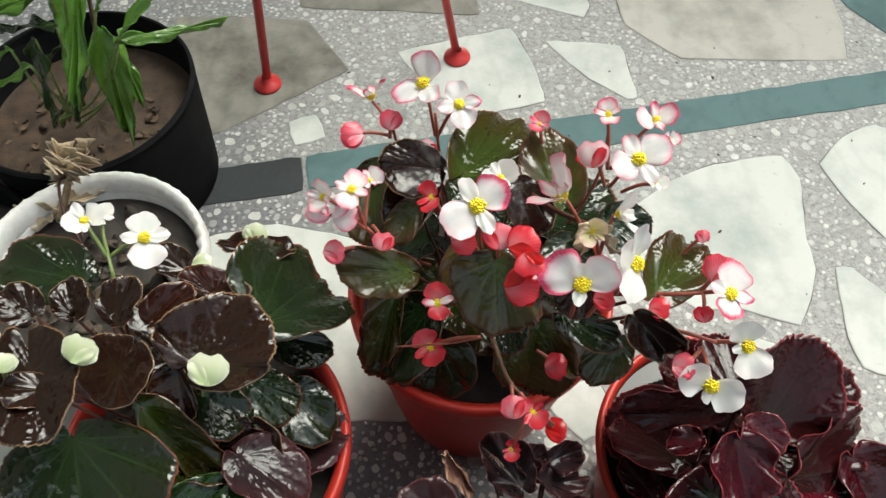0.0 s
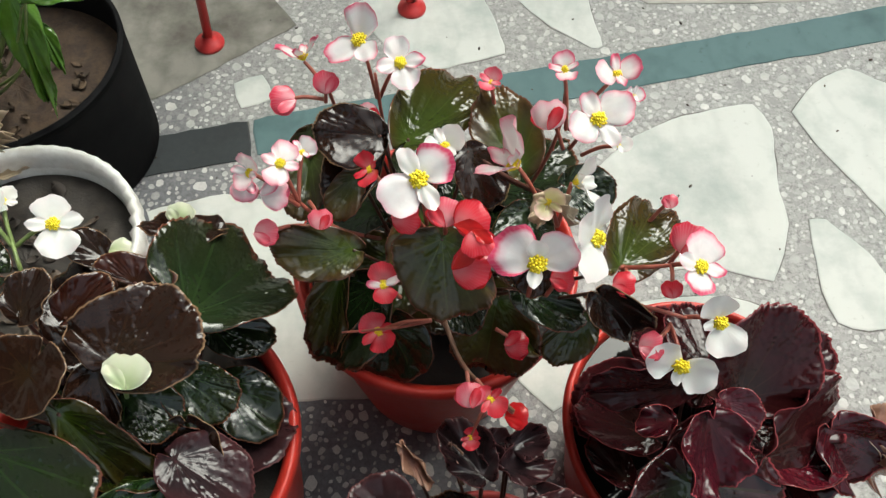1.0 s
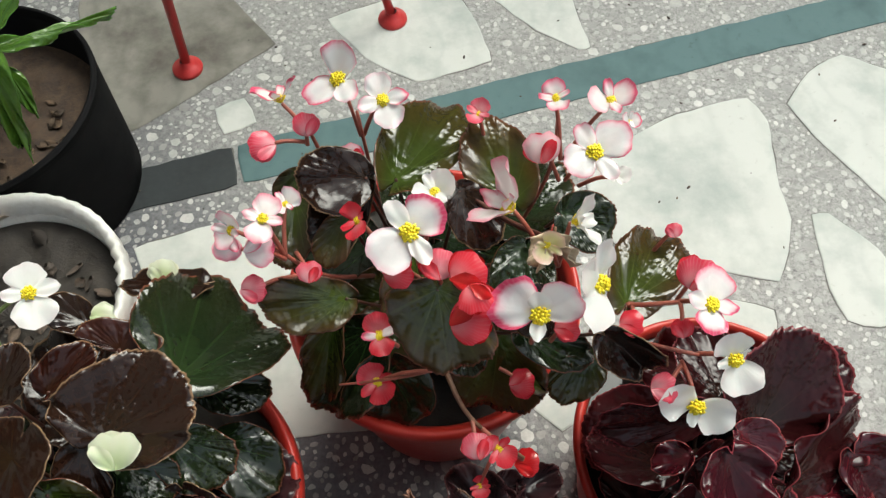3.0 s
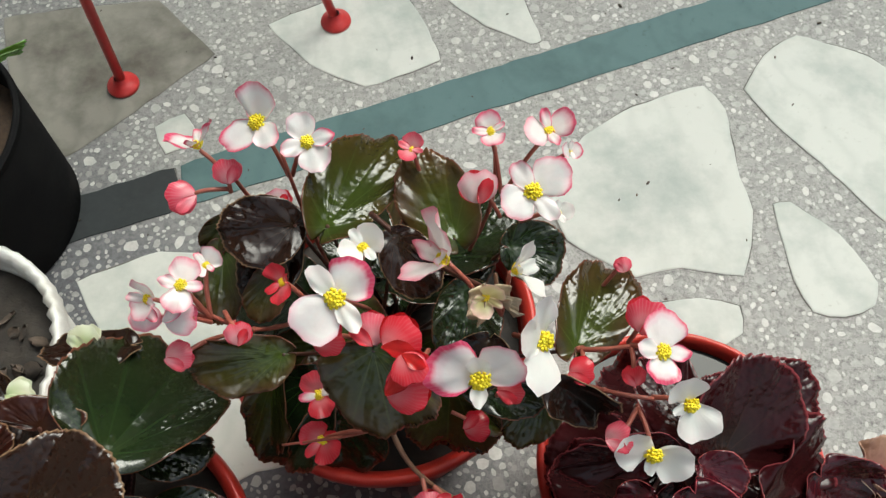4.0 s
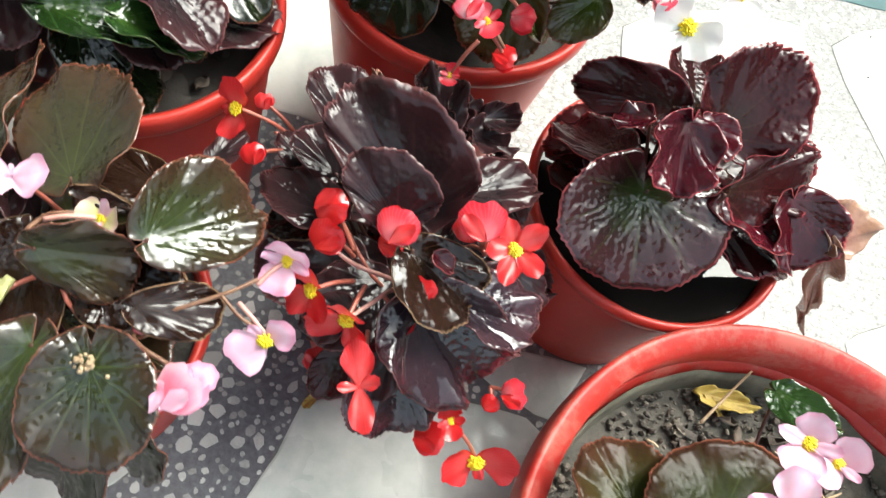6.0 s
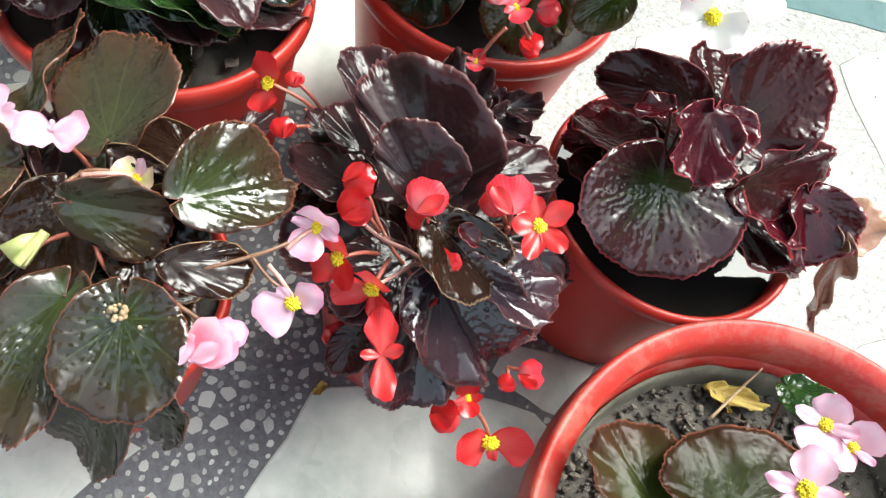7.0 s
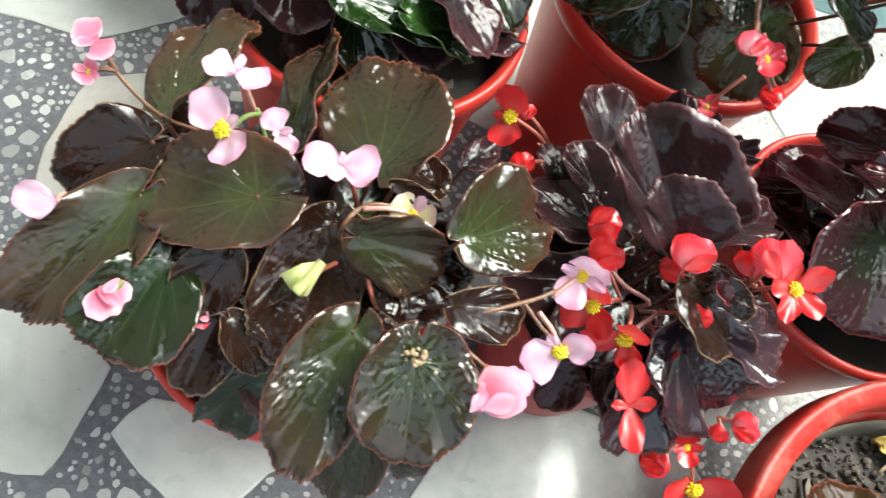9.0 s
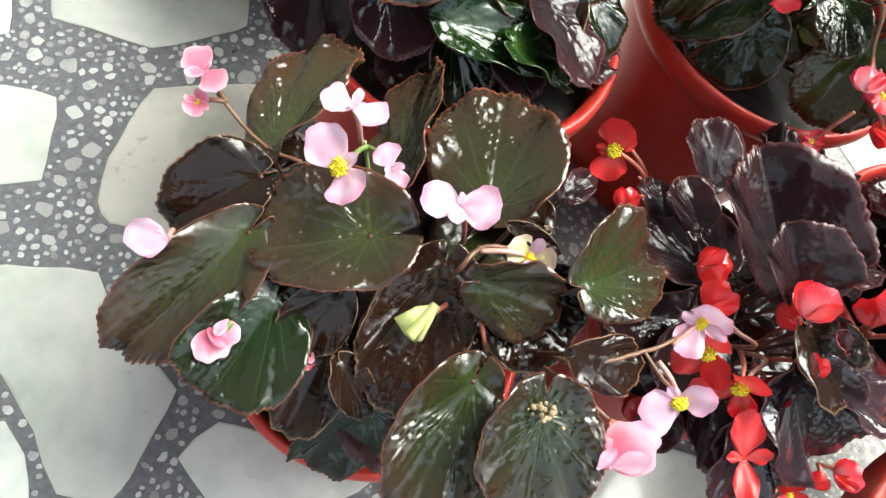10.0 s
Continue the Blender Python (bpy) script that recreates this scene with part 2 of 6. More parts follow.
POT_MAROON = simple("dull_red_plastic", (0.30, 0.03, 0.03), (0.42, 0.06, 0.05), 20, 0.42)
POT_BLACK = simple("black_plastic", (0.005, 0.005, 0.006), (0.012, 0.012, 0.012), 25, 0.85, gloss=0.08)
POT_WHITE = simple("white_glaze", (0.60, 0.58, 0.53), (0.88, 0.88, 0.86), 30, 0.35)
SOIL = simple("wet_soil", (0.010, 0.008, 0.006), (0.042, 0.033, 0.026), 70, 0.7, 0.2, 0.004)
SOIL_BROWN = simple("brown_soil", (0.016, 0.010, 0.007), (0.085, 0.052, 0.030), 60, 0.8, 0.1, 0.004)
SOIL_GREY = simple("grey_soil", (0.020, 0.017, 0.013), (0.085, 0.074, 0.060), 110, 0.8, 0.15, 0.004)
RED_PAINT = simple("red_paint", (0.40, 0.02, 0.025), (0.56, 0.05, 0.045), 40, 0.35)
STAMEN = simple("stamen_yellow", (0.95, 0.70, 0.01), (1.0, 0.88, 0.06), 300, 0.6)
STEM_RED = simple("red_stem", (0.26, 0.06, 0.04), (0.42, 0.13, 0.09), 120, 0.4)
STEM_BROWN = simple("brown_stem", (0.10, 0.040, 0.022), (0.22, 0.115, 0.065), 120, 0.45)
STEM_GREEN = simple("green_stem", (0.12, 0.17, 0.05), (0.24, 0.30, 0.10), 120, 0.4)
STEM_PALE = simple("pale_pink_stem", (0.44, 0.20, 0.17), (0.62, 0.34, 0.29), 120, 0.4)
DRY = simple("dry_plant", (0.26, 0.17, 0.09), (0.52, 0.40, 0.26), 90, 0.8)
YELLOW_LEAF = simple("yellow_dead_leaf", (0.20, 0.13, 0.035), (0.46, 0.34, 0.07), 90, 0.6)
OVARY = simple("green_ovary", (0.28, 0.34, 0.10), (0.46, 0.40, 0.20), 120, 0.4)

LEAF = {
    "green": leaf_material("green_leaf", (0.0160, 0.0292, 0.0082), (0.0095, 0.0177, 0.0058), (0.0129, 0.0156, 0.0054), (0.0286, 0.0544, 0.0162), gloss=0.5, relief_by=1.2),
    "bronze": leaf_material("bronze_leaf", (0.0292, 0.0356, 0.0108), (0.0243, 0.0232, 0.0092), (0.0356, 0.0189, 0.0103), (0.0486, 0.0562, 0.0205), gloss=0.55, relief_by=1.25),
    "brown": leaf_material("brown_leaf", (0.0158, 0.0090, 0.0047), (0.0136, 0.0062, 0.0041), (0.0167, 0.0069, 0.0039), (0.0278, 0.0132, 0.0063), margin=(0.20, 0.12, 0.07), gloss=0.36, relief_by=1.1),
    "olive": leaf_material("olive_leaf", (0.0273, 0.0428, 0.0049), (0.0220, 0.0312, 0.0046), (0.0340, 0.0248, 0.0055), (0.0545, 0.0794, 0.0173)),
    "burgundy": leaf_material("burgundy_leaf", (0.020, 0.009, 0.006), (0.0245, 0.0052, 0.0056), (0.0300, 0.0046, 0.0058), (0.036, 0.014, 0.009), margin=(0.16, 0.03, 0.035), gloss=0.28),
    "crimson": leaf_material("crimson_leaf", (0.0536, 0.0043, 0.0081), (0.0425, 0.0031, 0.0069), (0.0536, 0.0043, 0.0081), (0.0895, 0.0089, 0.0089), margin=(0.26, 0.05, 0.05)),
    "crimson_brown": leaf_material("reddish_brown_leaf", (0.0245, 0.0086, 0.0043), (0.0230, 0.0068, 0.0043), (0.0288, 0.0079, 0.0050), (0.0396, 0.0144, 0.0072), margin=(0.20, 0.11, 0.06), gloss=0.36),
    "crimson_dark": leaf_material("dark_crimson_leaf", (0.030, 0.006, 0.007), (0.028, 0.0035, 0.0065), (0.045, 0.004, 0.008), (0.060, 0.010, 0.010), margin=(0.28, 0.045, 0.055), gloss=0.30),
    "black": leaf_material("blackish_leaf", (0.0217, 0.0145, 0.0159), (0.0167, 0.0109, 0.0123), (0.0362, 0.0130, 0.0145), (0.0442, 0.0175, 0.0194), 0.17, margin=(0.10, 0.04, 0.04), gloss=0.26, relief_by=0.6),
    "black_wet": leaf_material("wet_blackish_leaf", (0.0210, 0.0150, 0.0210), (0.0165, 0.0105, 0.0150), (0.0330, 0.0135, 0.0180), (0.0390, 0.0180, 0.0195), 0.18, margin=(0.10, 0.04, 0.04), gloss=0.6, relief_by=1.0),
    "lance": leaf_material("lance_green_leaf", (0.075, 0.165, 0.018), (0.062, 0.135, 0.016), (0.068, 0.145, 0.018), (0.12, 0.24, 0.06), 0.26, margin=(0.08, 0.20, 0.03)),
    "bronze_wet": leaf_material("wet_bronze_leaf", (0.0259, 0.0378, 0.0097), (0.0205, 0.0238, 0.0086), (0.0324, 0.0173, 0.0097), (0.0454, 0.0605, 0.0205), 0.2, streak=0.08, gloss=0.6, relief_by=1.2),
    "burgundy_wet": leaf_material("wet_burgundy_leaf", (0.0260, 0.0442, 0.0104), (0.0195, 0.0091, 0.0078), (0.0260, 0.0052, 0.0072), (0.0390, 0.0546, 0.0182), 0.20, margin=(0.16, 0.03, 0.035), streak=0.12, gloss=0.5),
    "moss": leaf_material("olive_bronze_leaf", (0.045, 0.075, 0.010), (0.042, 0.050, 0.009), (0.058, 0.030, 0.011), (0.085, 0.10, 0.025), 0.2),
    "dull": leaf_material("dull_olive_leaf", (0.024, 0.036, 0.006), (0.022, 0.024, 0.006), (0.034, 0.014, 0.008), (0.036, 0.045, 0.012), 0.30, gloss=0.10, relief_by=0.5),
    "mid": leaf_material("mid_green_leaf", (0.0240, 0.0510, 0.0084), (0.0120, 0.0300, 0.0060), (0.0132, 0.0312, 0.0066), (0.0420, 0.0780, 0.0240), 0.2, margin=(0.06, 0.08, 0.03)),
    "tan": leaf_material("pale_tan_leaf", (0.34, 0.26, 0.16), (0.42, 0.33, 0.22), (0.50, 0.41, 0.29), (0.46, 0.37, 0.25), 0.5, margin=(0.5, 0.4, 0.28)),
    "dry": leaf_material("withered_leaf", (0.1530, 0.0599, 0.0392), (0.2099, 0.0857, 0.0599), (0.2831, 0.1588, 0.1071), (0.2844, 0.1395, 0.0981), 0.35, margin=(0.34, 0.2, 0.15)),
}
PETAL = {
    "picotee": petal_material("white_petal_pink_edge", (0.88, 0.84, 0.83), (0.86, 0.66, 0.70), (0.76, 0.07, 0.17), 0.72, 0.28),
    "blush": petal_material("blush_petal", (0.88, 0.80, 0.79), (0.84, 0.54, 0.59), (0.76, 0.10, 0.20), 0.60, 0.28),
    "white": petal_material("white_petal", (0.86, 0.85, 0.81), (0.86, 0.84, 0.81), (0.85, 0.79, 0.77), 0.6),
    "cream": petal_material("greenish_white_bud", (0.56, 0.64, 0.36), (0.66, 0.70, 0.48), (0.72, 0.73, 0.56), 0.4),
    "coral": petal_material("coral_pink_petal", (0.80, 0.20, 0.23), (0.74, 0.050, 0.075), (0.68, 0.022, 0.045), 0.28, 0.2, stripe=0.07),
    "rose": petal_material("rose_pink_bud", (0.84, 0.38, 0.42), (0.78, 0.15, 0.21), (0.72, 0.06, 0.11), 0.35, 0.25, stripe=0.14),
    "red": petal_material("red_petal", (0.60, 0.022, 0.022), (0.54, 0.012, 0.016), (0.50, 0.010, 0.014), 0.45, 0.12, 0.03, 0.03),
    "scarlet": petal_material("scarlet_petal", (0.68, 0.07, 0.07), (0.64, 0.030, 0.034), (0.58, 0.020, 0.026), 0.4, 0.22, 0.02, 0.04),
    "pink": petal_material("pale_pink_petal", (0.76, 0.46, 0.59), (0.80, 0.57, 0.69), (0.76, 0.36, 0.52), 0.5, 0.28),
    "deep_pink": petal_material("deep_pink_petal", (0.74, 0.18, 0.28), (0.78, 0.24, 0.34), (0.80, 0.42, 0.50), 0.5),
    "pale_yellow": petal_material("pale_yellow_petal", (0.74, 0.70, 0.34), (0.80, 0.70, 0.46), (0.80, 0.56, 0.48), 0.5),
}
STEM_DARK = simple("maroon_leaf_stalk", (0.035, 0.012, 0.008), (0.10, 0.035, 0.022), 120, 0.4)
STALKS = {"STEM_DARK": STEM_DARK, "STEM_RED": STEM_RED, "STEM_BROWN": STEM_BROWN, "STEM_GREEN": STEM_GREEN, "STEM_PALE": STEM_PALE, "DRY": DRY}


# ---- building helpers ----
def part(name, bm, mat, parent=None, label="", smooth=True, thick=0.0):
    """Links a bmesh as one mesh object, under a thing or a part where one is given."""
    me = bpy.data.meshes.new(name)
    if smooth:
        for f in bm.faces:
            f.smooth = True
    bm.to_mesh(me)
    bm.free()
    me.materials.append(mat)
    ob = new(name, me)
    if parent:
        ob.parent = parent
    if label:
        ob["label"] = label
    if thick:
        s = ob.modifiers.new("thickness", "SOLIDIFY")
        s.thickness, s.offset = thick, 0
    return ob


def thing(name, label, category, group="", kind="", at=(0, 0, 0)):
    ob = tagged(new(name), label, category, group, kind)
    ob.empty_display_size = 0.02
    ob.location = at
    return ob


def lathe(profile, steps=72, wobble=None):
    """A closed or open profile of (radius, height) turned about z."""
    bm = bmesh.new()
    rings = []
    for r, z in profile:
        ring = []
        for i in range(steps):
            a = 2 * math.pi * i / steps
            k, dz = (1, 0) if wobble is None else wobble(a, r, z)
            ring.append(bm.verts.new((r * k * math.cos(a), r * k * math.sin(a), z + dz)))
        rings.append(ring)
    for lower, upper in zip(rings, rings[1:]):
        for i in range(steps):
            j = (i + 1) % steps
            bm.faces.new((lower[i], lower[j], upper[j], upper[i]))
    return bm


def tube(bm, points, r0, r1, sides=7):
    """A tapered round rod along a smooth line through the points."""
    pts = [Vector(p) for p in points]
    if len(pts) > 2:
        fine = []
        for i in range(len(pts) - 1):
            a, b, c, d = pts[max(i - 1, 0)], pts[i], pts[i + 1], pts[min(i + 2, len(pts) - 1)]
            for k in range(5):
                t = k / 5
                fine.append(0.5 * (2 * b + (c - a) * t + (2 * a - 5 * b + 4 * c - d) * t * t + (3 * b - a - 3 * c + d) * t ** 3))
        pts = fine + [pts[-1]]
    side = None
    rings = []
    for i, p in enumerate(pts):
        way = (pts[min(i + 1, len(pts) - 1)] - pts[max(i - 1, 0)]).normalized()
        if side is None:
            side = way.orthogonal().normalized()
        side = (side - way * side.dot(way)).normalized()
        up = way.cross(side)
        r = r0 + (r1 - r0) * i / (len(pts) - 1)
        rings.append([bm.verts.new(p + r * (math.cos(2 * math.pi * k / sides) * side + math.sin(2 * math.pi * k / sides) * up)) for k in range(sides)])
    for a, b in zip(rings, rings[1:]):
        for k in range(sides):
            bm.faces.new((a[k], a[(k + 1) % sides], b[(k + 1) % sides], b[k]))
    bm.faces.new(rings[0][::-1])
    bm.faces.new(rings[-1])
    return bm


def blade(outline, rings, steps, height):
    """A leaf or petal sheet: rings from its foot to its outline, lifted by height(x, y, turn, out)."""
    bm = bmesh.new()
    uv = bm.loops.layers.uv.new("polar")
    foot = bm.verts.new((0, 0, height(0, 0, 0, 0)))
    grid = []
    for k in range(1, rings + 1):
        s = (k / rings) ** 0.8
        row = []
        for i in range(steps):
            a = 2 * math.pi * i / steps
            x, y = outline(a, s)
            x, y = x * s, y * s
            row.append(bm.verts.new((x, y, height(x, y, a, s))))
        grid.append(row)

    def face(corners):
        f = bm.faces.new([c[0] for c in corners])
        for loop, c in zip(f.loops, corners):
            loop[uv].uv = c[1]

    for i in range(steps):
        j = (i + 1) % steps
        u, v = i / steps, (i + 1) / steps
        face(((foot, ((u + v) / 2, 0)), (grid[0][j], (v, (1 / rings) ** 0.8)), (grid[0][i], (u, (1 / rings) ** 0.8))))
        for k in range(rings - 1):
            s0, s1 = ((k + 1) / rings) ** 0.8, ((k + 2) / rings) ** 0.8
            face(((grid[k][i], (u, s0)), (grid[k][j], (v, s0)), (grid[k + 1][j], (v, s1)), (grid[k + 1][i], (u, s1))))
    bmesh.ops.reverse_faces(bm, faces=bm.faces)
    return bm


def stand(foot, tip, roll=0.0, up=(0, 0, 1)):
    """A pose with +y from foot to tip and +z as near to up as can be, then rolled about y."""
    f, t = Vector(foot), Vector(tip)
    y = (t - f).normalized()
    z = Vector(up) - y * y.dot(Vector(up))
    z = z.normalized() if z.length > 1e-4 else y.orthogonal().normalized()
    x = y.cross(z)
    m = Matrix((x, y, z)).transposed().to_4x4()
    return Matrix.Translation(f) @ m @ pose(0, 0, 0, 0, roll, 0)


# ---- plant kit ----
rng = random.Random(7)


def leaf(plant, foot, tip, wide=0.95, roll=0.0, tint="bronze", cup=0.10, fold=None, ruffle=0.035, root=None, stalk="STEM_DARK", back=0.16, point=0.0, sides=None):
    """A rounded, toothed begonia leaf whose stalk meets the blade at foot; wide is its width over its length.
    sides: instead of wide and roll, the places that its margins reach where it is widest."""
    size = (Vector(tip) - Vector(foot)).length
    lean, phase, teeth = rng.uniform(-0.10, 0.10), rng.uniform(0, 6.28), rng.randint(38, 52)
    swell = rng.uniform(0.85, 1.15)
    fold = rng.uniform(0.12, 0.42) if fold is None else fold
    jag = [rng.uniform(0.2, 1.5) for k in range(60)]
    here = stand(foot, tip, roll)
    half, broad = (0.5 * wide, 0.5 * wide), (0.5 - back / 2, 0.5 - back / 2)
    if sides:
        f, y = Vector(foot), (Vector(tip) - Vector(foot)).normalized()
        p, q = (Vector(s) - f for s in sides)
        x = (q - p) - y * y.dot(q - p)
        x.normalize()
        if x.cross(y).z < 0:
            x, p, q = -x, q, p
        here = Matrix.Translation(f) @ Matrix((x, y, x.cross(y))).transposed().to_4x4()
        half = (max(0.1, q.dot(x) / size), max(0.1, -p.dot(x) / size))
        broad = tuple(min(0.75, max(0.05, v.dot(y) / size)) for v in (q, p))
        wide, lean = half[0] + half[1], 0.35 * lean

    def outline(a, s):
        k = 0 if math.sin(a) > 0 else 1
        x = half[k] * math.sin(a) * (1 + lean * math.sin(a))
        c = math.cos(a)
        y = broad[k] + ((1 - broad[k]) if c > 0 else (broad[k] + back)) * c + (0.93 if back < 0.25 else 0.45) * back * math.exp(-((a - math.pi) / 0.055) ** 2)
        x = (x + 0.5 * lean * y * (1 - y)) * (1 - point * max(0.0, y - 0.3) / 0.7)
        k = 1 + 0.02 * math.sin(3 * a + phase) + 0.012 * math.sin(11 * a + 2 * phase)
        k += 0.029 * (((teeth * a / (2 * math.pi)) % 1) - 0.5) * jag[int(teeth * a / 6.2832) % 60] if s > 0.99 else 0
        return x * k * size, y * k * size

    def height(x, y, a, s):
        u, v = x / size, y / size
        z = cup * ((u / max(wide, 0.3)) ** 2 * 2 + (v - 0.4) ** 2) + fold * abs(u) * 0.6
        z -= 0.0025 * swell * s * (1 - 0.6 * s) * max(0.0, math.cos(9 * a + 0.25 * math.sin(3 * a + phase))) ** 3
        z += 0.020 * swell * s * math.sin(2 * a + phase) + 0.026 * swell * noise.noise(Vector((u * 5 + phase, v * 5, phase))) + 0.006 * swell * noise.noise(Vector((u * 13 + phase, v * 13, phase)))
        z += ruffle * s ** 3 * math.sin(5 * a + phase) + 0.6 * ruffle * s ** 4 * math.sin(9 * a + 2 * phase)
        z -= 0.10 * max(0, v) ** 2.5 + (0.15 * fold * wide if sides else 0)
        return z * size

    bm = blade(outline, 8, 168, height)
    bm.transform(here)
    ob = part("leaf", bm, LEAF[tint], plant, "", True, 0.0005)
    base = Vector(root) if root else Vector(plant["root"]) + Vector((rng.uniform(-0.014, 0.014), rng.uniform(-0.014, 0.014), 0))
    f = Vector(foot)
    mid = base.lerp(f, 0.55) + Vector((0, 0, -0.10 * (f - base).length if f.z > base.z else 0.02))
    bm = tube(bmesh.new(), (base, mid, f), 0.0016, 0.0010, 6)
    part("leaf_stalk", bm, STALKS[stalk], ob)
    return ob


def petal_mesh(long, wide, cup, curl, seed):
    r = random.Random(seed)
    ph, wav = r.uniform(0, 6.28), r.uniform(0.03, 0.075)

    def outline(a, s):
        y = 0.48 + 0.52 * math.cos(a)
        x = 0.5 * wide * math.sin(a) * (0.5 + 0.5 * min(1, max(0, y) * 2.0) ** 0.8)
        k = 1 + 0.03 * math.sin(4 * a + ph) + 0.018 * math.sin(9 * a + 2 * ph)
        return x * k * long, y * k * long

    def height(x, y, a, s):
        u, v = x / long, y / long
        return long * (0.45 * cup * (u * u * 2.2 + 0.5 * v * v) - curl * v ** 3 + wav * s ** 3 * math.sin(4 * a + ph) + 0.05 * noise.noise(Vector((u * 4 + ph, v * 4, ph))))

    return blade(outline, 5, 28, height)


def shell_mesh(long, dome, seed):
    """One domed half of a closed bud."""
    r = random.Random(seed)
    ph = r.uniform(0, 6.28)

    def outline(a, s):
        k = 1 + 0.03 * math.sin(3 * a + ph) + 0.035 * math.sin(7 * a + ph)
        return 0.56 * math.sin(a) * k * long, (0.5 + 0.5 * math.cos(a) - 0.07 * math.exp(-(min(a, 2 * math.pi - a) / 0.35) ** 2)) * k * long

    def height(x, y, a, s):
        u, v = x / long, y / long - 0.5
        d = min(1, math.sqrt(u * u + v * v) * 2)
        return long * (dome * max(0, 1 - d ** 2.2) ** 0.8 * (1 + 0.16 * math.sin(9 * u + ph)) + 0.05 * noise.noise(Vector((u * 5 + ph, v * 3, ph))) * s + 0.003 * math.sin(24 * u + 4 * v + ph) * s)

    return blade(outline, 7, 30, height)


def flower(plant, at, size, face, spin, kind="open4", colour="picotee", root=None, stalk="STEM_RED", second=""):
    """A begonia flower: at its centre, as wide as size, facing face, its largest petal towards spin."""
    size *= 0.91
    z = Vector(face).normalized()
    y = Vector(spin) - z * z.dot(Vector(spin))
    y = y.normalized() if y.length > 1e-4 else z.orthogonal().normalized()
    x = y.cross(z)
    here = Matrix.Translation(at) @ Matrix((x, y, z)).transposed().to_4x4()
    name = "flower_bud" if kind in ("bud", "ovary") else "flower"
    # petal rows: turn, tilt up from flat, length, width, cup
    plans = {
        "open4": ((0, 12, 0.56, 1.12, 0.35), (180, 12, 0.52, 1.15, 0.35), (90, 8, 0.46, 0.62, 0.30), (270, 8, 0.46, 0.60, 0.30)),
        "pair": ((0, 20, 0.54, 1.10, 0.40), (180, 18, 0.54, 1.10, 0.40), (90, 15, 0.30, 0.60, 0.3)),
        "half": ((0, 38, 0.60, 1.15, 0.35), (175, 26, 0.58, 1.15, 0.35), (88, 25, 0.46, 0.55, 0.3), (272, 25, 0.44, 0.55, 0.3)),
        "open5": ((0, 18, 0.55, 0.72, 0.35), (72, 20, 0.5, 0.68, 0.35), (144, 14, 0.54, 0.7, 0.35), (216, 18, 0.52, 0.66, 0.35), (288, 20, 0.5, 0.7, 0.35)),
        "back": ((0, 10, 0.54, 1.05, 0.30), (184, 14, 0.54, 1.10, 0.30), (80, 30, 0.30, 0.7, 0.3), (-88, 20, 0.16, 0.7, 0.3)),
        "long": ((0, 14, 0.56, 0.72, 0.35), (178, 12, 0.52, 0.62, 0.35), (80, 22, 0.26, 0.6, 0.3), (285, 20, 0.28, 0.55, 0.3)),
        "disc": ((0, 4, 1.0, 1.12, 0.25), (4, -10, 0.96, 1.1, 0.2)),
        "butterfly": ((62, 18, 0.56, 1.05, 0.35), (-60, 18, 0.56, 1.1, 0.35), (178, 22, 0.28, 0.7, 0.3), (2, 14, 0.36, 0.8, 0.3)),
        "trio": ((-5, 34, 0.60, 1.0, 0.4), (118, 10, 0.62, 0.8, 0.3), (-140, 18, 0.55, 0.85, 0.3)),
        "fan": ((12, 34, 0.60, 0.5, 0.3), (72, 30, 0.56, 0.85, 0.4), (152, 14, 0.60, 0.9, 0.3)),
        "profile": ((0, 48, 0.62, 0.95, 0.4), (180, 44, 0.60, 1.0, 0.4), (88, 32, 0.48, 0.5, 0.3), (272, 34, 0.46, 0.5, 0.3)),
        "bud": (),
        "ovary": (),
    }
    core = None
    if kind == "bud":
        # two domed petals closed on each other like a shell, with a little one between
        open_by = rng.choice((6, 12, 18, 26, 38))
        halves = []
        for k, side in enumerate((1, -1)):
            bm = shell_mesh(size, (0.05 if "pink" in colour else 0.11) + 0.06 * rng.random(), rng.random())
            if side < 0:
                bm.transform(Matrix.Diagonal((1, 1, -1, 1)))
                bmesh.ops.reverse_faces(bm, faces=bm.faces)
            bm.transform(here @ pose(0, -size * 0.5, 0, side * open_by * 0.5, 0, rng.uniform(-5, 5)) @ Matrix.Translation((0, 0, side * 0.0004)))
            halves.append((bm, second if second and k == 0 else colour))
        core = part(name, halves[0][0], PETAL[halves[0][1]], plant, "", True)
        part("petal", halves[1][0], PETAL[halves[1][1]], core, "", True)
        bm = petal_mesh(size * 0.8, 0.55, 0.5, 0.1, rng.random())
        bm.transform(here @ pose(0, -size * 0.5, size * 0.20, 16, 0, rng.choice((-32, 34))))
        part("petal", bm, PETAL[colour], core, "", True)
    elif kind == "ovary":
        bm = bmesh.new()
        bm.loops.layers.uv.new("polar")
        tube(bm, ((0, -0.5, 0), (0, 0, 0), (0, 0.4, 0)), 0.10, 0.16, 10)
        for k in range(3):
            a = k * 2.1 + 0.4
            c, s = math.cos(a), math.sin(a)
            w = 0.55 if k == 0 else 0.32
            q = [bm.verts.new(p) for p in ((0.08 * c, -0.45, 0.08 * s), (w * c * 0.6, -0.2, w * s * 0.6), (w * c, 0.3, w * s), (0.12 * c, 0.42, 0.12 * s))]
            bm.faces.new(q)
        bm.transform(here @ Matrix.Scale(size, 4))
        core = part(name, bm, OVARY, plant, "green winged seed case", True, 0.0007)
    else:
        bm = bmesh.new()
        bm.loops.layers.uv.new("polar")
        n_st = 0 if kind in ("disc", "back", "long") else 30
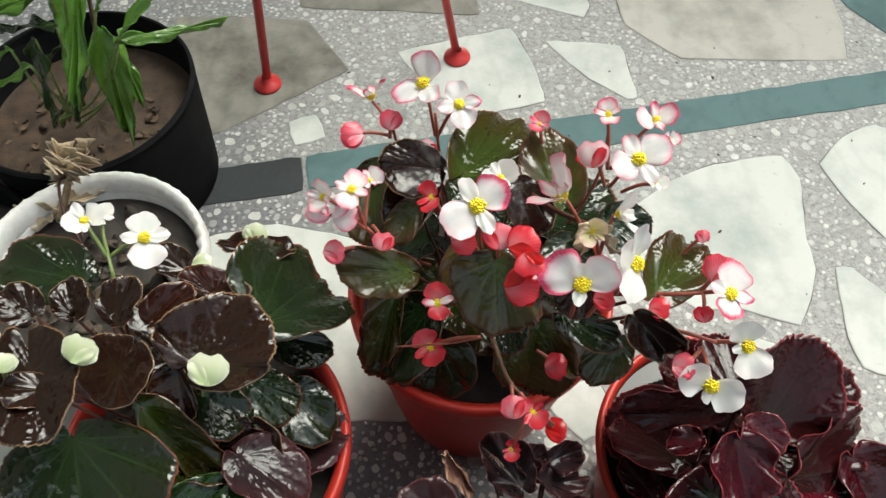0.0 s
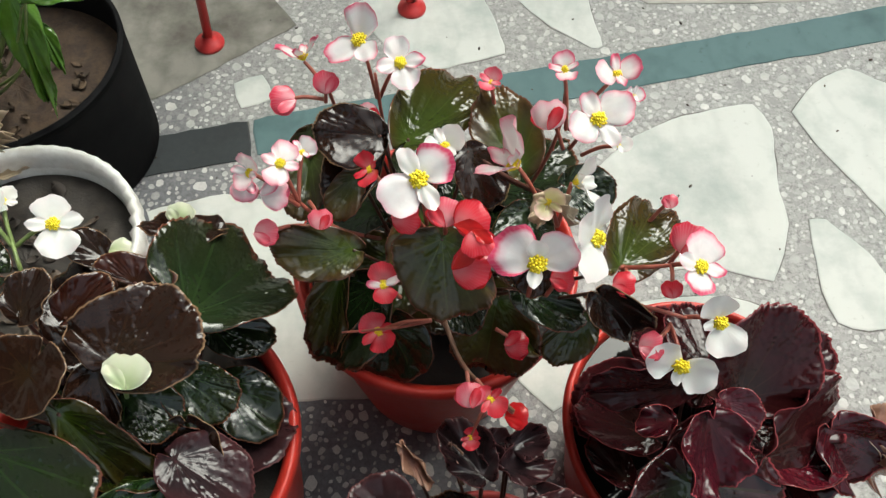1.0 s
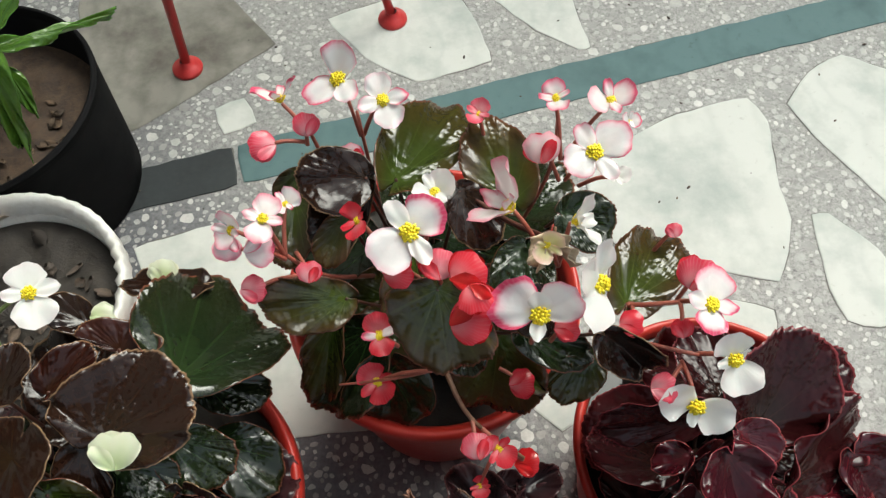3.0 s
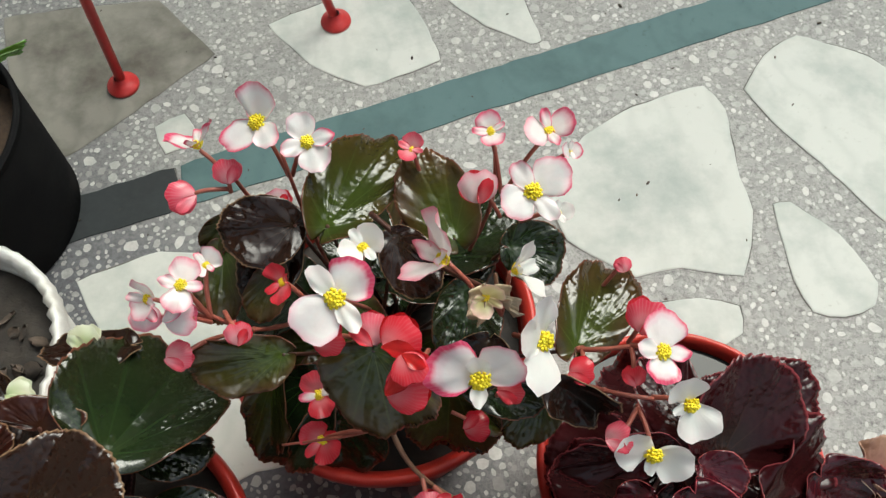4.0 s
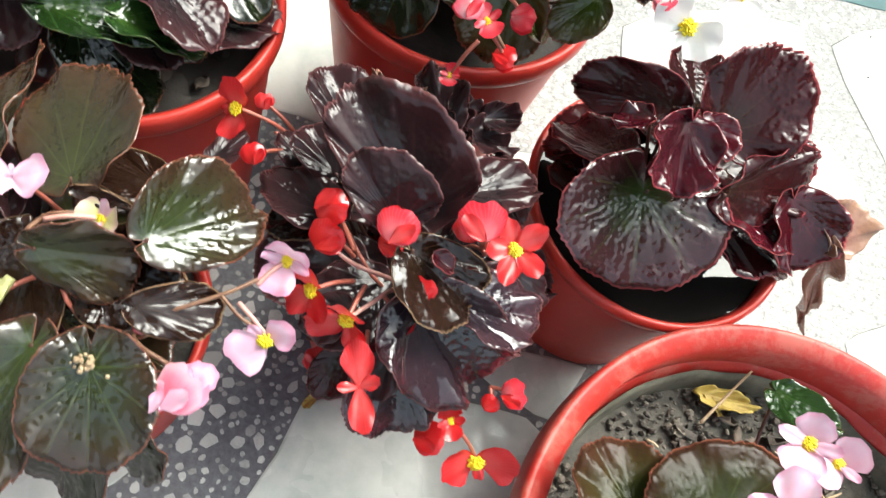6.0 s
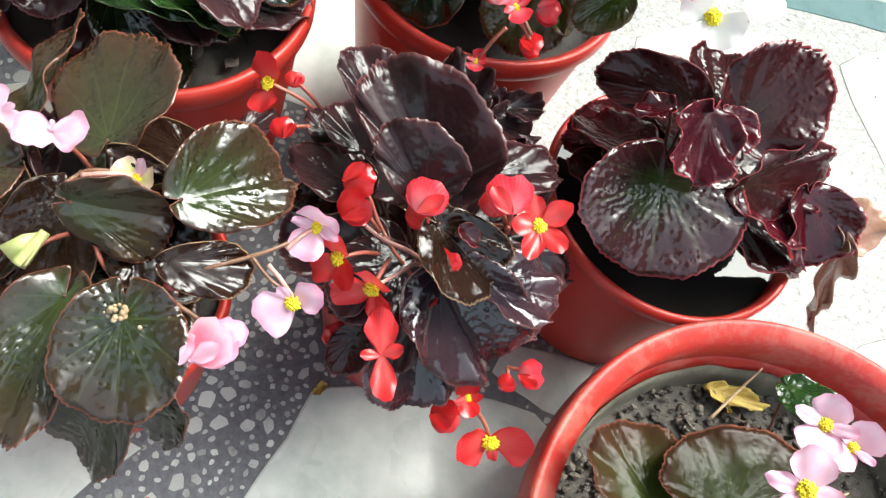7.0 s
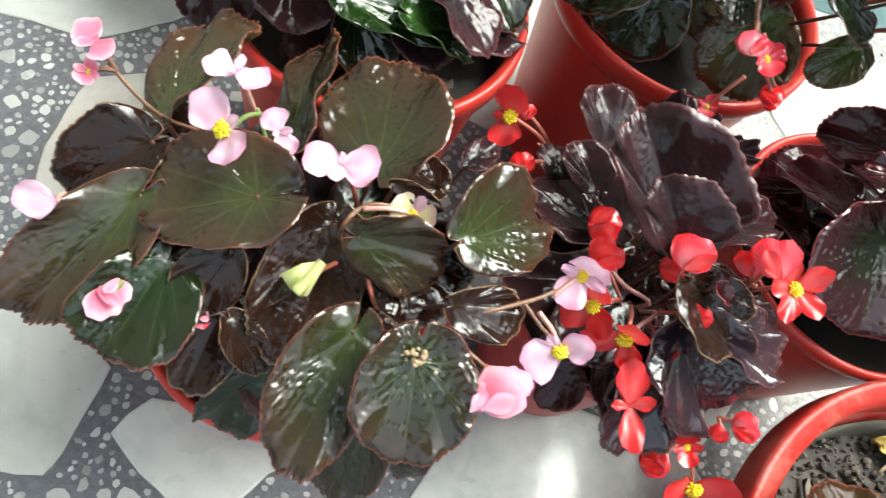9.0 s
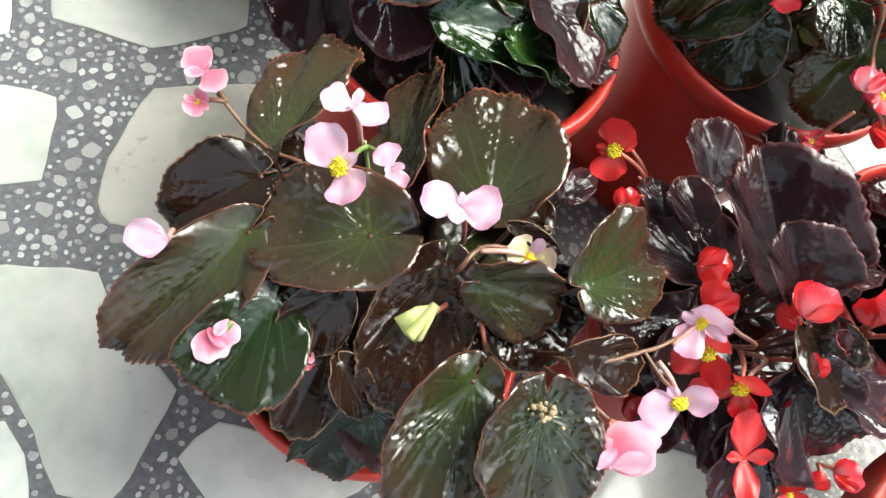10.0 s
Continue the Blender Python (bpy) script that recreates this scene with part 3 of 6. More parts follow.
        tube(bm, ((0, 0, -0.05 * size), (0, 0, 0.05 * size)), 0.035 * size, 0.05 * size, 8)
        core = part(name, bm, STALKS[stalk], plant)
        for k, (turn, tilt, long, wide, cup) in enumerate(plans[kind]):
            bm = petal_mesh(size * long * rng.uniform(0.88, 1.12), wide * rng.uniform(0.88, 1.14), 0.6 * cup + rng.uniform(-0.12, 0.12), rng.uniform(-0.02, 0.14), rng.random())
            bm.transform(here @ pose(0, 0, 0.0006 * k, 0, 0, turn + rng.uniform(-7, 7)) @ pose(0, 0.012 * size, 0, tilt + rng.uniform(-6, 6), 0, 0))
            part("petal", bm, PETAL[second if second and k > 1 else colour], core, "", True)
        if n_st:
            bm = bmesh.new()
            bmesh.ops.create_icosphere(bm, subdivisions=2, radius=0.065 * size, matrix=Matrix.Translation((0, 0, 0.04 * size)))
            for k in range(n_st):
                a, d = k * 2.4, 0.105 * size * math.sqrt((k + 0.5) / n_st)
                h = 0.135 * size * (1 - 0.45 * k / n_st) * rng.uniform(0.85, 1.15)
                tube(bm, ((0.4 * d * math.cos(a), 0.4 * d * math.sin(a), 0), (d * math.cos(a), d * math.sin(a), h * 0.7), (d * 1.15 * math.cos(a), d * 1.15 * math.sin(a), h)), 0.009 * size, 0.024 * size, 6)
            bm.transform(here)
            part("stamen_head", bm, STAMEN, core, "bright yellow pollen-laden stamen head")
    c = Vector(at) - 0.04 * size * z
    if root:
        mid = Vector(root).lerp(c, 0.5) + Vector((0, 0, 0.12 * (Vector(root) - c).length))
        bm = tube(bmesh.new(), (Vector(root), mid, c), 0.0013, 0.0011, 6)
        part("flower_stalk", bm, STALKS[stalk], core)
    return core


def stem(plant, points, r0=0.0026, r1=0.0016, mat="STEM_RED"):
    r0, r1 = 0.56 * r0, 0.62 * r1
    bm = tube(bmesh.new(), points, r0, r1, 7)
    # swollen joints
    for p in points[1:-1]:
        bmesh.ops.create_icosphere(bm, subdivisions=1, radius=r0 * 1.15, matrix=Matrix.Translation(p))
    return part("stem", bm, STALKS[mat], plant)


def undergrowth(plant, count, radius, low, high, tints, size):
    """The small shaded leaves that close the crown from below."""
    r = random.Random(count * 31 + int(radius * 1000))
    c = Vector(plant["root"])
    for k in range(count):
        a = k * 2.399 + r.uniform(-0.3, 0.3)
        d = radius * math.sqrt((k + 0.6) / count)
        z = low + (high - low) * r.random()
        f = Vector((c.x + 0.45 * d * math.cos(a), c.y + 0.45 * d * math.sin(a), z))
        long = size * r.uniform(0.75, 1.2)
        t = f + Vector((math.cos(a), math.sin(a), r.uniform(-0.35, 0.25))).normalized() * long
        leaf(plant, f, t, r.uniform(0.8, 1.05), r.uniform(-20, 20), r.choice(tints), 0.12, 0.2, 0.04)


# ---- the terrace floor ----
bm = bmesh.new()
N = 24
for i in range(N + 1):
    for j in range(N + 1):
        bm.verts.new(((i / N - 0.5) * 60 + 0.1, (j / N - 0.5) * 60 + 0.4, 0))
bm.verts.ensure_lookup_table()
for i in range(N):
    for j in range(N):
        bm.faces.new([bm.verts[k] for k in (i * (N + 1) + j, (i + 1) * (N + 1) + j, (i + 1) * (N + 1) + j + 1, i * (N + 1) + j + 1)])
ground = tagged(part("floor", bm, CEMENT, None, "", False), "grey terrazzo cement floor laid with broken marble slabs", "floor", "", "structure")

SLABS = []


def slab(corners, mat=None, name="marble_slab", high=0.0012):
    """A broken marble piece let into the cement: uneven edge, softened rim."""
    r = random.Random(len(SLABS) * 7 + 3)
    pts = [Vector((x, y, 0)) for x, y in corners]
    if sum(a.x * b.y - b.x * a.y for a, b in zip(pts, pts[1:] + pts[:1])) < 0:
        pts.reverse()
    rim = []
    for a, b in zip(pts, pts[1:] + pts[:1]):
        n = max(2, int((b - a).length / 0.016))
        side = Vector((b.y - a.y, a.x - b.x, 0)).normalized()
        for k in range(n):
            s = k / n
            j = 0.0 if k == 0 else r.uniform(-0.0016, 0.0016)
            rim.append(a.lerp(b, s) + side * j)
    # round the corners a little
    rim = [0.12 * rim[i - 1] + 0.76 * rim[i] + 0.12 * rim[(i + 1) % len(rim)] for i in range(len(rim))]
    mid = sum(rim, Vector()) / len(rim)
    SLABS.append([(p.x, p.y) for p in rim])
    bm = bmesh.new()
    low = [bm.verts.new((p.x, p.y, -0.01)) for p in rim]
    top = [bm.verts.new((p.x, p.y, high * 0.6)) for p in rim]
    inn = [bm.verts.new((*(p + (mid - p).normalized() * 0.0018).xy, high)) for p in rim]
    n = len(rim)
    for i in range(n):
        j = (i + 1) % n
        bm.faces.new((low[i], low[j], top[j], top[i]))
        bm.faces.new((top[i], top[j], inn[j], inn[i]))
    bm.faces.new(inn)
    ob = part(name, bm, mat or MARBLE, ground, "", False)
    # the dirt-filled joint round it, now wide, now closed
    bm = bmesh.new()
    wide = [max(0.0, 0.0006 + 0.0034 * noise.noise(p * 22 + Vector((len(SLABS), 0, 0)))) for p in rim]
    a = [bm.verts.new((p.x, p.y, 0.0003)) for p in rim]
    b = [bm.verts.new((*(p - (mid - p).normalized() * w).xy, 0.0003)) for p, w in zip(rim, wide)]
    for i in range(n):
        if wide[i] + wide[(i + 1) % n] > 0.0002:
            bm.faces.new((a[i], b[i], b[(i + 1) % n], a[(i + 1) % n]))
    part("joint", bm, JOINT, ob, "", False)
    return ob

slab(((0.285, 0.674), (0.345, 0.705), (0.430, 0.727), (0.446, 0.690), (0.436, 0.604), (0.440, 0.562), (0.411, 0.489), (0.351, 0.509), (0.304, 0.500), (0.244, 0.549), (0.230, 0.618)))
slab(((0.470, 0.714), (0.508, 0.759), (0.554, 0.785), (0.625, 0.744), (0.670, 0.682), (0.613, 0.526), (0.570, 0.526), (0.542, 0.582), (0.491, 0.667)))
slab(((0.460, 0.570), (0.479, 0.571), (0.518, 0.526), (0.537, 0.470), (0.526, 0.448), (0.493, 0.440), (0.463, 0.447), (0.456, 0.483)))
slab(((-0.059, 0.872), (0.096, 0.930), (0.128, 0.855), (0.144, 0.793), (0.053, 0.764), (-0.008, 0.804)))
slab(((0.139, 0.908), (0.246, 0.906), (0.262, 0.808), (0.248, 0.804), (0.198, 0.839)))
slab(((0.241, 1.023), (0.252, 0.946), (0.324, 0.884), (0.546, 0.896), (0.555, 0.973), (0.540, 1.095), (0.342, 1.108)), MARBLE_DULL)
slab(((0.095, 0.989), (0.198, 0.955), (0.207, 0.984), (0.181, 1.070), (0.089, 1.064)))
slab(((-0.375, 0.920), (-0.188, 0.927), (-0.116, 0.833), (-0.269, 0.709), (-0.322, 0.696)), MARBLE_DIRTY)
slab(((-0.204, 0.950), (-0.076, 0.953), (0.052, 0.952), (0.030, 1.060), (-0.217, 1.070)), MARBLE_DIRTY)
slab(((-0.183, 0.738), (-0.147, 0.755), (-0.127, 0.714), (-0.167, 0.696)))
slab(((-0.247, 0.558), (-0.164, 0.583), (-0.020, 0.560), (0.030, 0.470), (0.030, 0.387), (0.015, 0.359), (-0.066, 0.355), (-0.080, 0.346), (-0.193, 0.461)))
slab(((0.259, 0.466), (0.360, 0.475), (0.399, 0.463), (0.394, 0.434), (0.322, 0.405), (0.249, 0.410)))
slab(((0.137, 0.400), (0.195, 0.420), (0.209, 0.371), (0.178, 0.348), (0.147, 0.379)))
slab(((0.057, 0.024), (0.069, 0.074), (0.069, 0.115), (0.141, 0.154), (0.241, 0.169), (0.275, 0.147), (0.300, 0.091), (0.193, 0.022), (0.084, 0.008)), MARBLE_WET)
slab(((-0.147, -0.019), (-0.135, 0.017), (-0.068, 0.031), (-0.018, 0.031), (-0.038, 0.006), (-0.048, -0.023), (-0.048, -0.045), (-0.063, -0.048)), MARBLE_WET)
slab(((-0.332, 0.031), (-0.300, 0.047), (-0.262, 0.068), (-0.236, 0.044), (-0.168, 0.022), (-0.163, -0.043), (-0.164, -0.059), (-0.196, -0.072), (-0.232, -0.043), (-0.260, -0.029), (-0.283, -0.020)), MARBLE_DIMMED)
slab(((-0.439, 0.142), (-0.372, 0.171), (-0.335, 0.104), (-0.382, 0.071)), MARBLE_DIMMED)
slab(((-0.433, 0.242), (-0.444, 0.278), (-0.322, 0.361), (-0.293, 0.313), (-0.308, 0.293), (-0.344, 0.246), (-0.392, 0.237), (-0.421, 0.226)), MARBLE_DIMMED)
slab(((-0.322, 0.217), (-0.247, 0.274), (-0.201, 0.232), (-0.231, 0.118), (-0.280, 0.100), (-0.296, 0.110), (-0.312, 0.145)), MARBLE_DULL)
slab(((-0.502, 0.231), (-0.469, 0.243), (-0.434, 0.197), (-0.456, 0.175)))
slab(((0.205, 0.217), (0.283, 0.230), (0.261, 0.170), (0.233, 0.177), (0.195, 0.185)), MARBLE_WET)
slab(((0.508, 0.344), (0.552, 0.380), (0.594, 0.382), (0.594, 0.290), (0.527, 0.308)))
slab(((-0.267, -0.061), (-0.251, -0.045), (-0.228, -0.057), (-0.203, -0.082), (-0.236, -0.099)))

# inlaid strip: a dark length, then green marble
slab(((-0.600, 0.510), (-0.142, 0.631), (-0.154, 0.683), (-0.612, 0.562)), STRIP_DARK, "inlay_strip")
slab(((-0.139, 0.632), (0.800, 0.880), (0.788, 0.932), (-0.151, 0.684)), STRIP_GREEN, "inlay_strip")
slab(((0.560, 1.020), (0.625, 0.935), (0.90, 1.14), (0.83, 1.22)), STRIP_GREEN, "inlay_strip")



# ---- unseen plastered blockers of sky light, added behind and above the way ----
PLASTER = simple("plaster", (0.26, 0.25, 0.235), (0.36, 0.35, 0.33), 4, 0.85)


def box(name, lo, hi, mat, label, category):
    bm = bmesh.new()
    bmesh.ops.create_cube(bm, size=1, matrix=Matrix.Translation([(a + b) / 2 for a, b in zip(lo, hi)]) @ Matrix.Diagonal([b - a for a, b in zip(lo, hi)] + [1]))
    bmesh.ops.bevel(bm, geom=list(bm.edges), offset=0.01, segments=2, affect="EDGES")
    return tagged(part(name, bm, mat, None, "", False), label, category, "", "structure")


# three unseen walls, added to cut side light and darken leaf reflections
box("wall_west", (-0.95, -1.7, 0), (-0.75, 2.6, 2.7), PLASTER, "plain grey unseen wall added to block the western sky", "wall")
box("wall_north", (-0.95, 3.0, 0), (4.0, 3.2, NORTH_HIGH), PLASTER, "plain grey unseen wall added to darken reflections from the north", "wall")
box("wall_east", (3.8, -1.7, 0), (4.0, 2.998, EAST_HIGH), PLASTER, "plain grey unseen wall added to darken reflections from the east", "wall")
# unseen overhang, added to take sky light off the left floor
box("eaves", (-0.95, OVERHEAD_BLOCKER[1] + 0.002, 2.704), (-0.12, 2.998, 2.80), PLASTER, "plain unseen overhead panel added to dim the left floor", "eaves")
# unseen panel behind the way, added so leaves mirror less sky
box("ceiling", (-0.95, OVERHEAD_BLOCKER[0], 2.704), (OVERHEAD_BLOCKER[2], OVERHEAD_BLOCKER[1], 2.85), PLASTER, "plain dim unseen ceiling added to block overhead sky", "ceiling")


# terrazzo chips between the slabs
def inside(x, y, poly):
    hit, j = False, len(poly) - 1
    for i in range(len(poly)):
        (xi, yi), (xj, yj) = poly[i], poly[j]
        if (yi > y) != (yj > y) and x < (xj - xi) * (y - yi) / (yj - yi) + xi:
            hit = not hit
        j = i
    return hit


def chip_mesh(bm, x, y, r, rnd):
    n = rnd.choice((6, 7, 8, 9))
    a0, sq = rnd.uniform(0, 6.28), rnd.uniform(0.58, 1.0)
    low, top = [], []
    ca, sa = math.cos(a0), math.sin(a0)
    for i in range(n):
        a = 2 * math.pi * (i + rnd.uniform(-0.3, 0.3)) / n
        d = r * rnd.uniform(0.78, 1.08)
        px, py = d * math.cos(a), d * sq * math.sin(a)
        px, py = px * ca - py * sa, px * sa + py * ca
        low.append(bm.verts.new((x + px, y + py, -0.002)))
        top.append(bm.verts.new((x + px * 0.97, y + py * 0.97, 0.00012)))
    for i in range(n):
        bm.faces.new((low[i], low[(i + 1) % n], top[(i + 1) % n], top[i]))
    bm.faces.new(top)


boxes = [(min(p[0] for p in s), max(p[0] for p in s), min(p[1] for p in s), max(p[1] for p in s), s) for s in SLABS]
rnd = random.Random(11)
cells, spots = {}, []
for k in range(80000):
    x, y = rnd.uniform(-0.62, 0.75), rnd.uniform(-0.25, 1.15)
    r = 0.0022 + 0.0066 * rnd.random() ** 1.9
    if k > 20000:
        r = 0.0022 + 0.0024 * rnd.random()
    if k > 52000:
        r = 0.0016 + 0.0018 * rnd.random()
    cx, cy = int(x / 0.016), int(y / 0.016)
    if any((x - q[0]) ** 2 + (y - q[1]) ** 2 < (r + q[2]) ** 2 * 0.80 for i in (-1, 0, 1) for j in (-1, 0, 1) for q in cells.get((cx + i, cy + j), ())):
        continue
    if any(b[0] - r < x < b[1] + r and b[2] - r < y < b[3] + r and any(inside(x + r * dx, y + r * dy, b[4]) for dx, dy in ((0, 0), (1, 0), (-1, 0), (0, 1), (0, -1))) for b in boxes):
        continue
    cells.setdefault((cx, cy), []).append((x, y, r))
    spots.append((x, y, r))
near = [s for s in spots if -0.36 < s[0] < 0.02 and -0.16 < s[1] < 0.36 and s[2] > 0.0044][:300]
chosen = set(near)
bm, bm2 = bmesh.new(), bmesh.new()
for s in spots:
    if s not in chosen:
        dry = 0.75 * s[0] + s[1] > 0.41
        chip_mesh(bm2 if dry else bm, *s, rnd)
tagged(part("terrazzo_chips", bm, CHIP, ground, "", False), kind="stuff")
tagged(part("terrazzo_chips", bm2, CHIP_PALE, ground, "", False), kind="stuff")


# ---- pots ----
def pot(name, label, x, y, rim, high, foot, mat, lip=0.006, lip_high=0.016, wall=0.003, soil_at=0.02, soil=None, soil_label="", wobble=None):
    """A tapered plant pot with a turned-out lip, hollow inside, and the soil in it."""
    ob = thing(name, label, "plant pot", "plant pots on the terrace", "", (x, y, 0))
    body = rim - lip
    neck = high - lip_high
    at = lambda z: foot + (body - foot) * (z / neck)
    outer = [(0.001, 0.003), (foot - 0.006, 0.003), (foot - 0.004, 0.0), (foot, 0.003)]
    outer += [(at(z), z) for z in (neck * 0.25, neck * 0.5, neck * 0.75, neck * 0.97)]
    inner = [(at(neck * k) - wall, neck * k) for k in (0.95, 0.6, 0.3, 0.08)] + [(0.001, neck * 0.06)]
    part("body", lathe(outer + [(at(neck) - 0.0005, neck)] + inner), mat, ob)
    ring = [(body - wall - 0.0005, neck - 0.004), (body + lip * 0.55, neck - 0.003), (rim - 0.0015, neck), (rim, neck + 0.003), (rim, high - 0.004), (rim - 0.0012, high - 0.001),
            (rim - 0.003, high), (rim - 0.005, high - 0.001), (body - wall, high - 0.005), (body - wall - 0.0005, neck - 0.004)]
    part("rim", lathe(ring, 96, wobble), mat, ob)
    top = high - soil_at
    r = at(min(top, neck)) - wall - 0.0008
    rr = random.Random(int(x * 977 + y * 313))
    bm = bmesh.new()
    rows = [[bm.verts.new((0, 0, top))]]
    for k in range(1, 15):
        d = r * k / 14
        rows.append([bm.verts.new((d * math.cos(a), d * math.sin(a), top + (0 if k == 14 else 0.006 * (noise.noise(Vector((d * math.cos(a) * 45 + x * 9, d * math.sin(a) * 45, y))) + 0.6 * rr.uniform(-0.5, 0.5)))))
                     for a in (2 * math.pi * i / 56 for i in range(56))])
    for i in range(56):
        bm.faces.new((rows[0][0], rows[1][i], rows[1][(i + 1) % 56]))
        for a, b in zip(rows[1:], rows[2:]):
            bm.faces.new((a[i], b[i], b[(i + 1) % 56], a[(i + 1) % 56]))
    bm.transform(Matrix.Translation((x, y, 0)))
    ground_in = tagged(part("potting_soil", bm, soil or SOIL), soil_label or "dark wet potting soil filling a plant pot", "soil", "", "stuff")
    return ob


def plant(name, label, x, y, z, category="plant", group="begonias in pots"):
    ob = thing(name, label, category, group)
    ob["root"] = (x, y, z)
    return ob


pot("plant_pot", "glossy red plastic pot with a flared lip", -0.1155, 0.264, 0.0995, 0.202, 0.072, POT_RED, soil_at=0.022)
pot("plant_pot", "glossy red plastic pot holding the pink and white begonia", 0.068, 0.404, 0.104, 0.200, 0.076, POT_RED, soil_at=0.025)
pot("plant_pot", "dull red plastic pot with standing water on its soil", 0.257, 0.298, 0.096, 0.160, 0.072, POT_RED, 0.004, 0.010, soil_at=0.026)
pot("plant_pot", "wide faded red pot with a thick rounded rim", 0.380, 0.067, 0.168, 0.166, 0.120, POT_OLD, 0.010, 0.030, 0.005, soil_at=0.062, soil=SOIL_GREY, soil_label="crumbly grey soil with fallen leaves in a pot")
pot("plant_pot", "small dull red plastic pot with red begonias", 0.108, 0.185, 0.070, 0.130, 0.054, POT_MAROON, 0.005, 0.012, soil_at=0.02)
pot("plant_pot", "low red plastic pot under the pale pink begonia", -0.0718, 0.085, 0.087, 0.134, 0.064, POT_RED, 0.004, 0.012, soil_at=0.02)
rope = lambda a, r, z: (1 + 0.012 * math.sin(44 * a + 260 * z), 0.0012 * math.sin(44 * a))
pot("plant_pot", "white glazed pot with a twisted rope rim", -0.270, 0.425, 0.1015, 0.160, 0.075, POT_WHITE, 0.004, 0.018, 0.005, soil_at=0.03, wobble=rope)
pot("plant_pot", "large black plastic nursery pot with brown soil", -0.355, 0.638, 0.118, 0.150, 0.106, POT_BLACK, 0.001, 0.006, soil_at=0.048, soil=SOIL_BROWN, soil_label="damp brown soil in a black nursery pot")

pot("plant_pot", "small empty black plastic pot", -0.435, 0.470, 0.070, 0.115, 0.055, POT_BLACK, 0.003, 0.008, soil_at=0.03)

# standing water on the soil of the burgundy begonia's pot
wm, wn, wl, wb = material("standing_water")
wb.inputs["Base Color"].default_value = (0.012, 0.011, 0.010, 1)
wb.inputs["Roughness"].default_value = 0.03
wb.inputs["IOR"].default_value = 1.33
bump(wn, wl, noise_node(wn, wl, wn.new("ShaderNodeTexCoord").outputs["Object"], 30), wb, 0.05, 0.001)
bm = bmesh.new()
bmesh.ops.create_circle(bm, cap_ends=True, segments=56, radius=0.0880, matrix=Matrix.Translation((0.257, 0.298, 0.1475)))
tagged(part("standing_water", bm, wm, None, "", False), "thin sheet of still water lying on potting soil", "water", "", "stuff")

# splayed legs of a red metal stand
def stand_leg(x, y, dx, dy):
    ob = thing("stand_leg", "red painted metal leg with a round foot", "stand leg", "legs of the red metal stand")
    ob.location = (x, y, 0)
    part("rod", tube(bmesh.new(), ((0, 0, 0.004), (dx, dy, 0.5)), 0.0054, 0.0054, 14), RED_PAINT, ob)
    part("foot", lathe([(0.0005, 0.0), (0.017, 0.0), (0.018, 0.003), (0.0172, 0.006), (0.011, 0.009), (0.0075, 0.013), (0.0058, 0.016)], 32), RED_PAINT, ob)


stand_leg(-0.2186, 0.7977, 0.055, 0.0)
stand_leg(0.0245, 0.8648, -0.085, 0.0)


# ---- plants ----
def dead_leaf(owner, foot, tip, wide):
    ob = leaf(owner, foot, tip, wide, 8, "dry", 0.3, 0.2, 0.08, root=(Vector(foot) + Vector((0, 0, -0.002))))
    ob.data.materials[0] = YELLOW_LEAF
    return ob



# pink and white begonia in the middle pot
pink_white = plant("begonia_plant", "bushy bronze begonia with pink-edged white flowers", 0.068, 0.404, 0.172)
leaf(pink_white, (0.0516, 0.4111, 0.3300), (0.0897, 0.4746, 0.3150), tint="olive", sides=((0.0478, 0.4527, 0.3250), (0.0889, 0.4352, 0.3120)))
leaf(pink_white, (0.1174, 0.4067, 0.3100), (0.0989, 0.4495, 0.3320), tint="moss", sides=((0.0890, 0.4217, 0.3180), (0.1304, 0.4313, 0.3250)))
leaf(pink_white, (0.0347, 0.4134, 0.3300), (-0.0021, 0.4091, 0.3380), tint="brown", sides=((0.0146, 0.4292, 0.3370), (0.0175, 0.3951, 0.3200)))
leaf(pink_white, (-0.0062, 0.4313, 0.3100), (-0.0223, 0.4201, 0.3000), tint="moss", sides=((-0.0186, 0.4302, 0.3100), (-0.0100, 0.4166, 0.3000)))
leaf(pink_white, (0.0858, 0.3927, 0.3450), (0.1002, 0.3645, 0.3320), tint="brown", sides=((0.0800, 0.3754, 0.3350), (0.1069, 0.3846, 0.3380)))
leaf(pink_white, (0.0215, 0.4003, 0.3100), (0.0091, 0.3738, 0.3000), tint="moss", sides=((0.0027, 0.3875, 0.3050), (0.0228, 0.3805, 0.3000)))
leaf(pink_white, (0.0211, 0.3561, 0.2950), (-0.0233, 0.3481, 0.3080), tint="moss", sides=((-0.0085, 0.3669, 0.3100), (-0.0021, 0.3429, 0.2850)), fold=0.25)
leaf(pink_white, (0.0729, 0.3350, 0.3480), (0.0764, 0.3011, 0.3220), tint="moss", sides=((0.0463, 0.3334, 0.3420), (0.0996, 0.3118, 0.3340)))
leaf(pink_white, (0.1679, 0.3332, 0.3250), (0.1975, 0.3818, 0.3180), tint="moss", sides=((0.1636, 0.3617, 0.3220), (0.2060, 0.3564, 0.3100)))
leaf(pink_white, (0.1481, 0.4079, 0.2900), (0.1813, 0.4022, 0.2860), tint="green", sides=((0.1643, 0.4213, 0.2950), (0.1620, 0.3880, 0.2780)))
leaf(pink_white, (0.1175, 0.3299, 0.3000), (0.1582, 0.3221, 0.2850), tint="green", sides=((0.1398, 0.3335, 0.2950), (0.1321, 0.3140, 0.2850)))
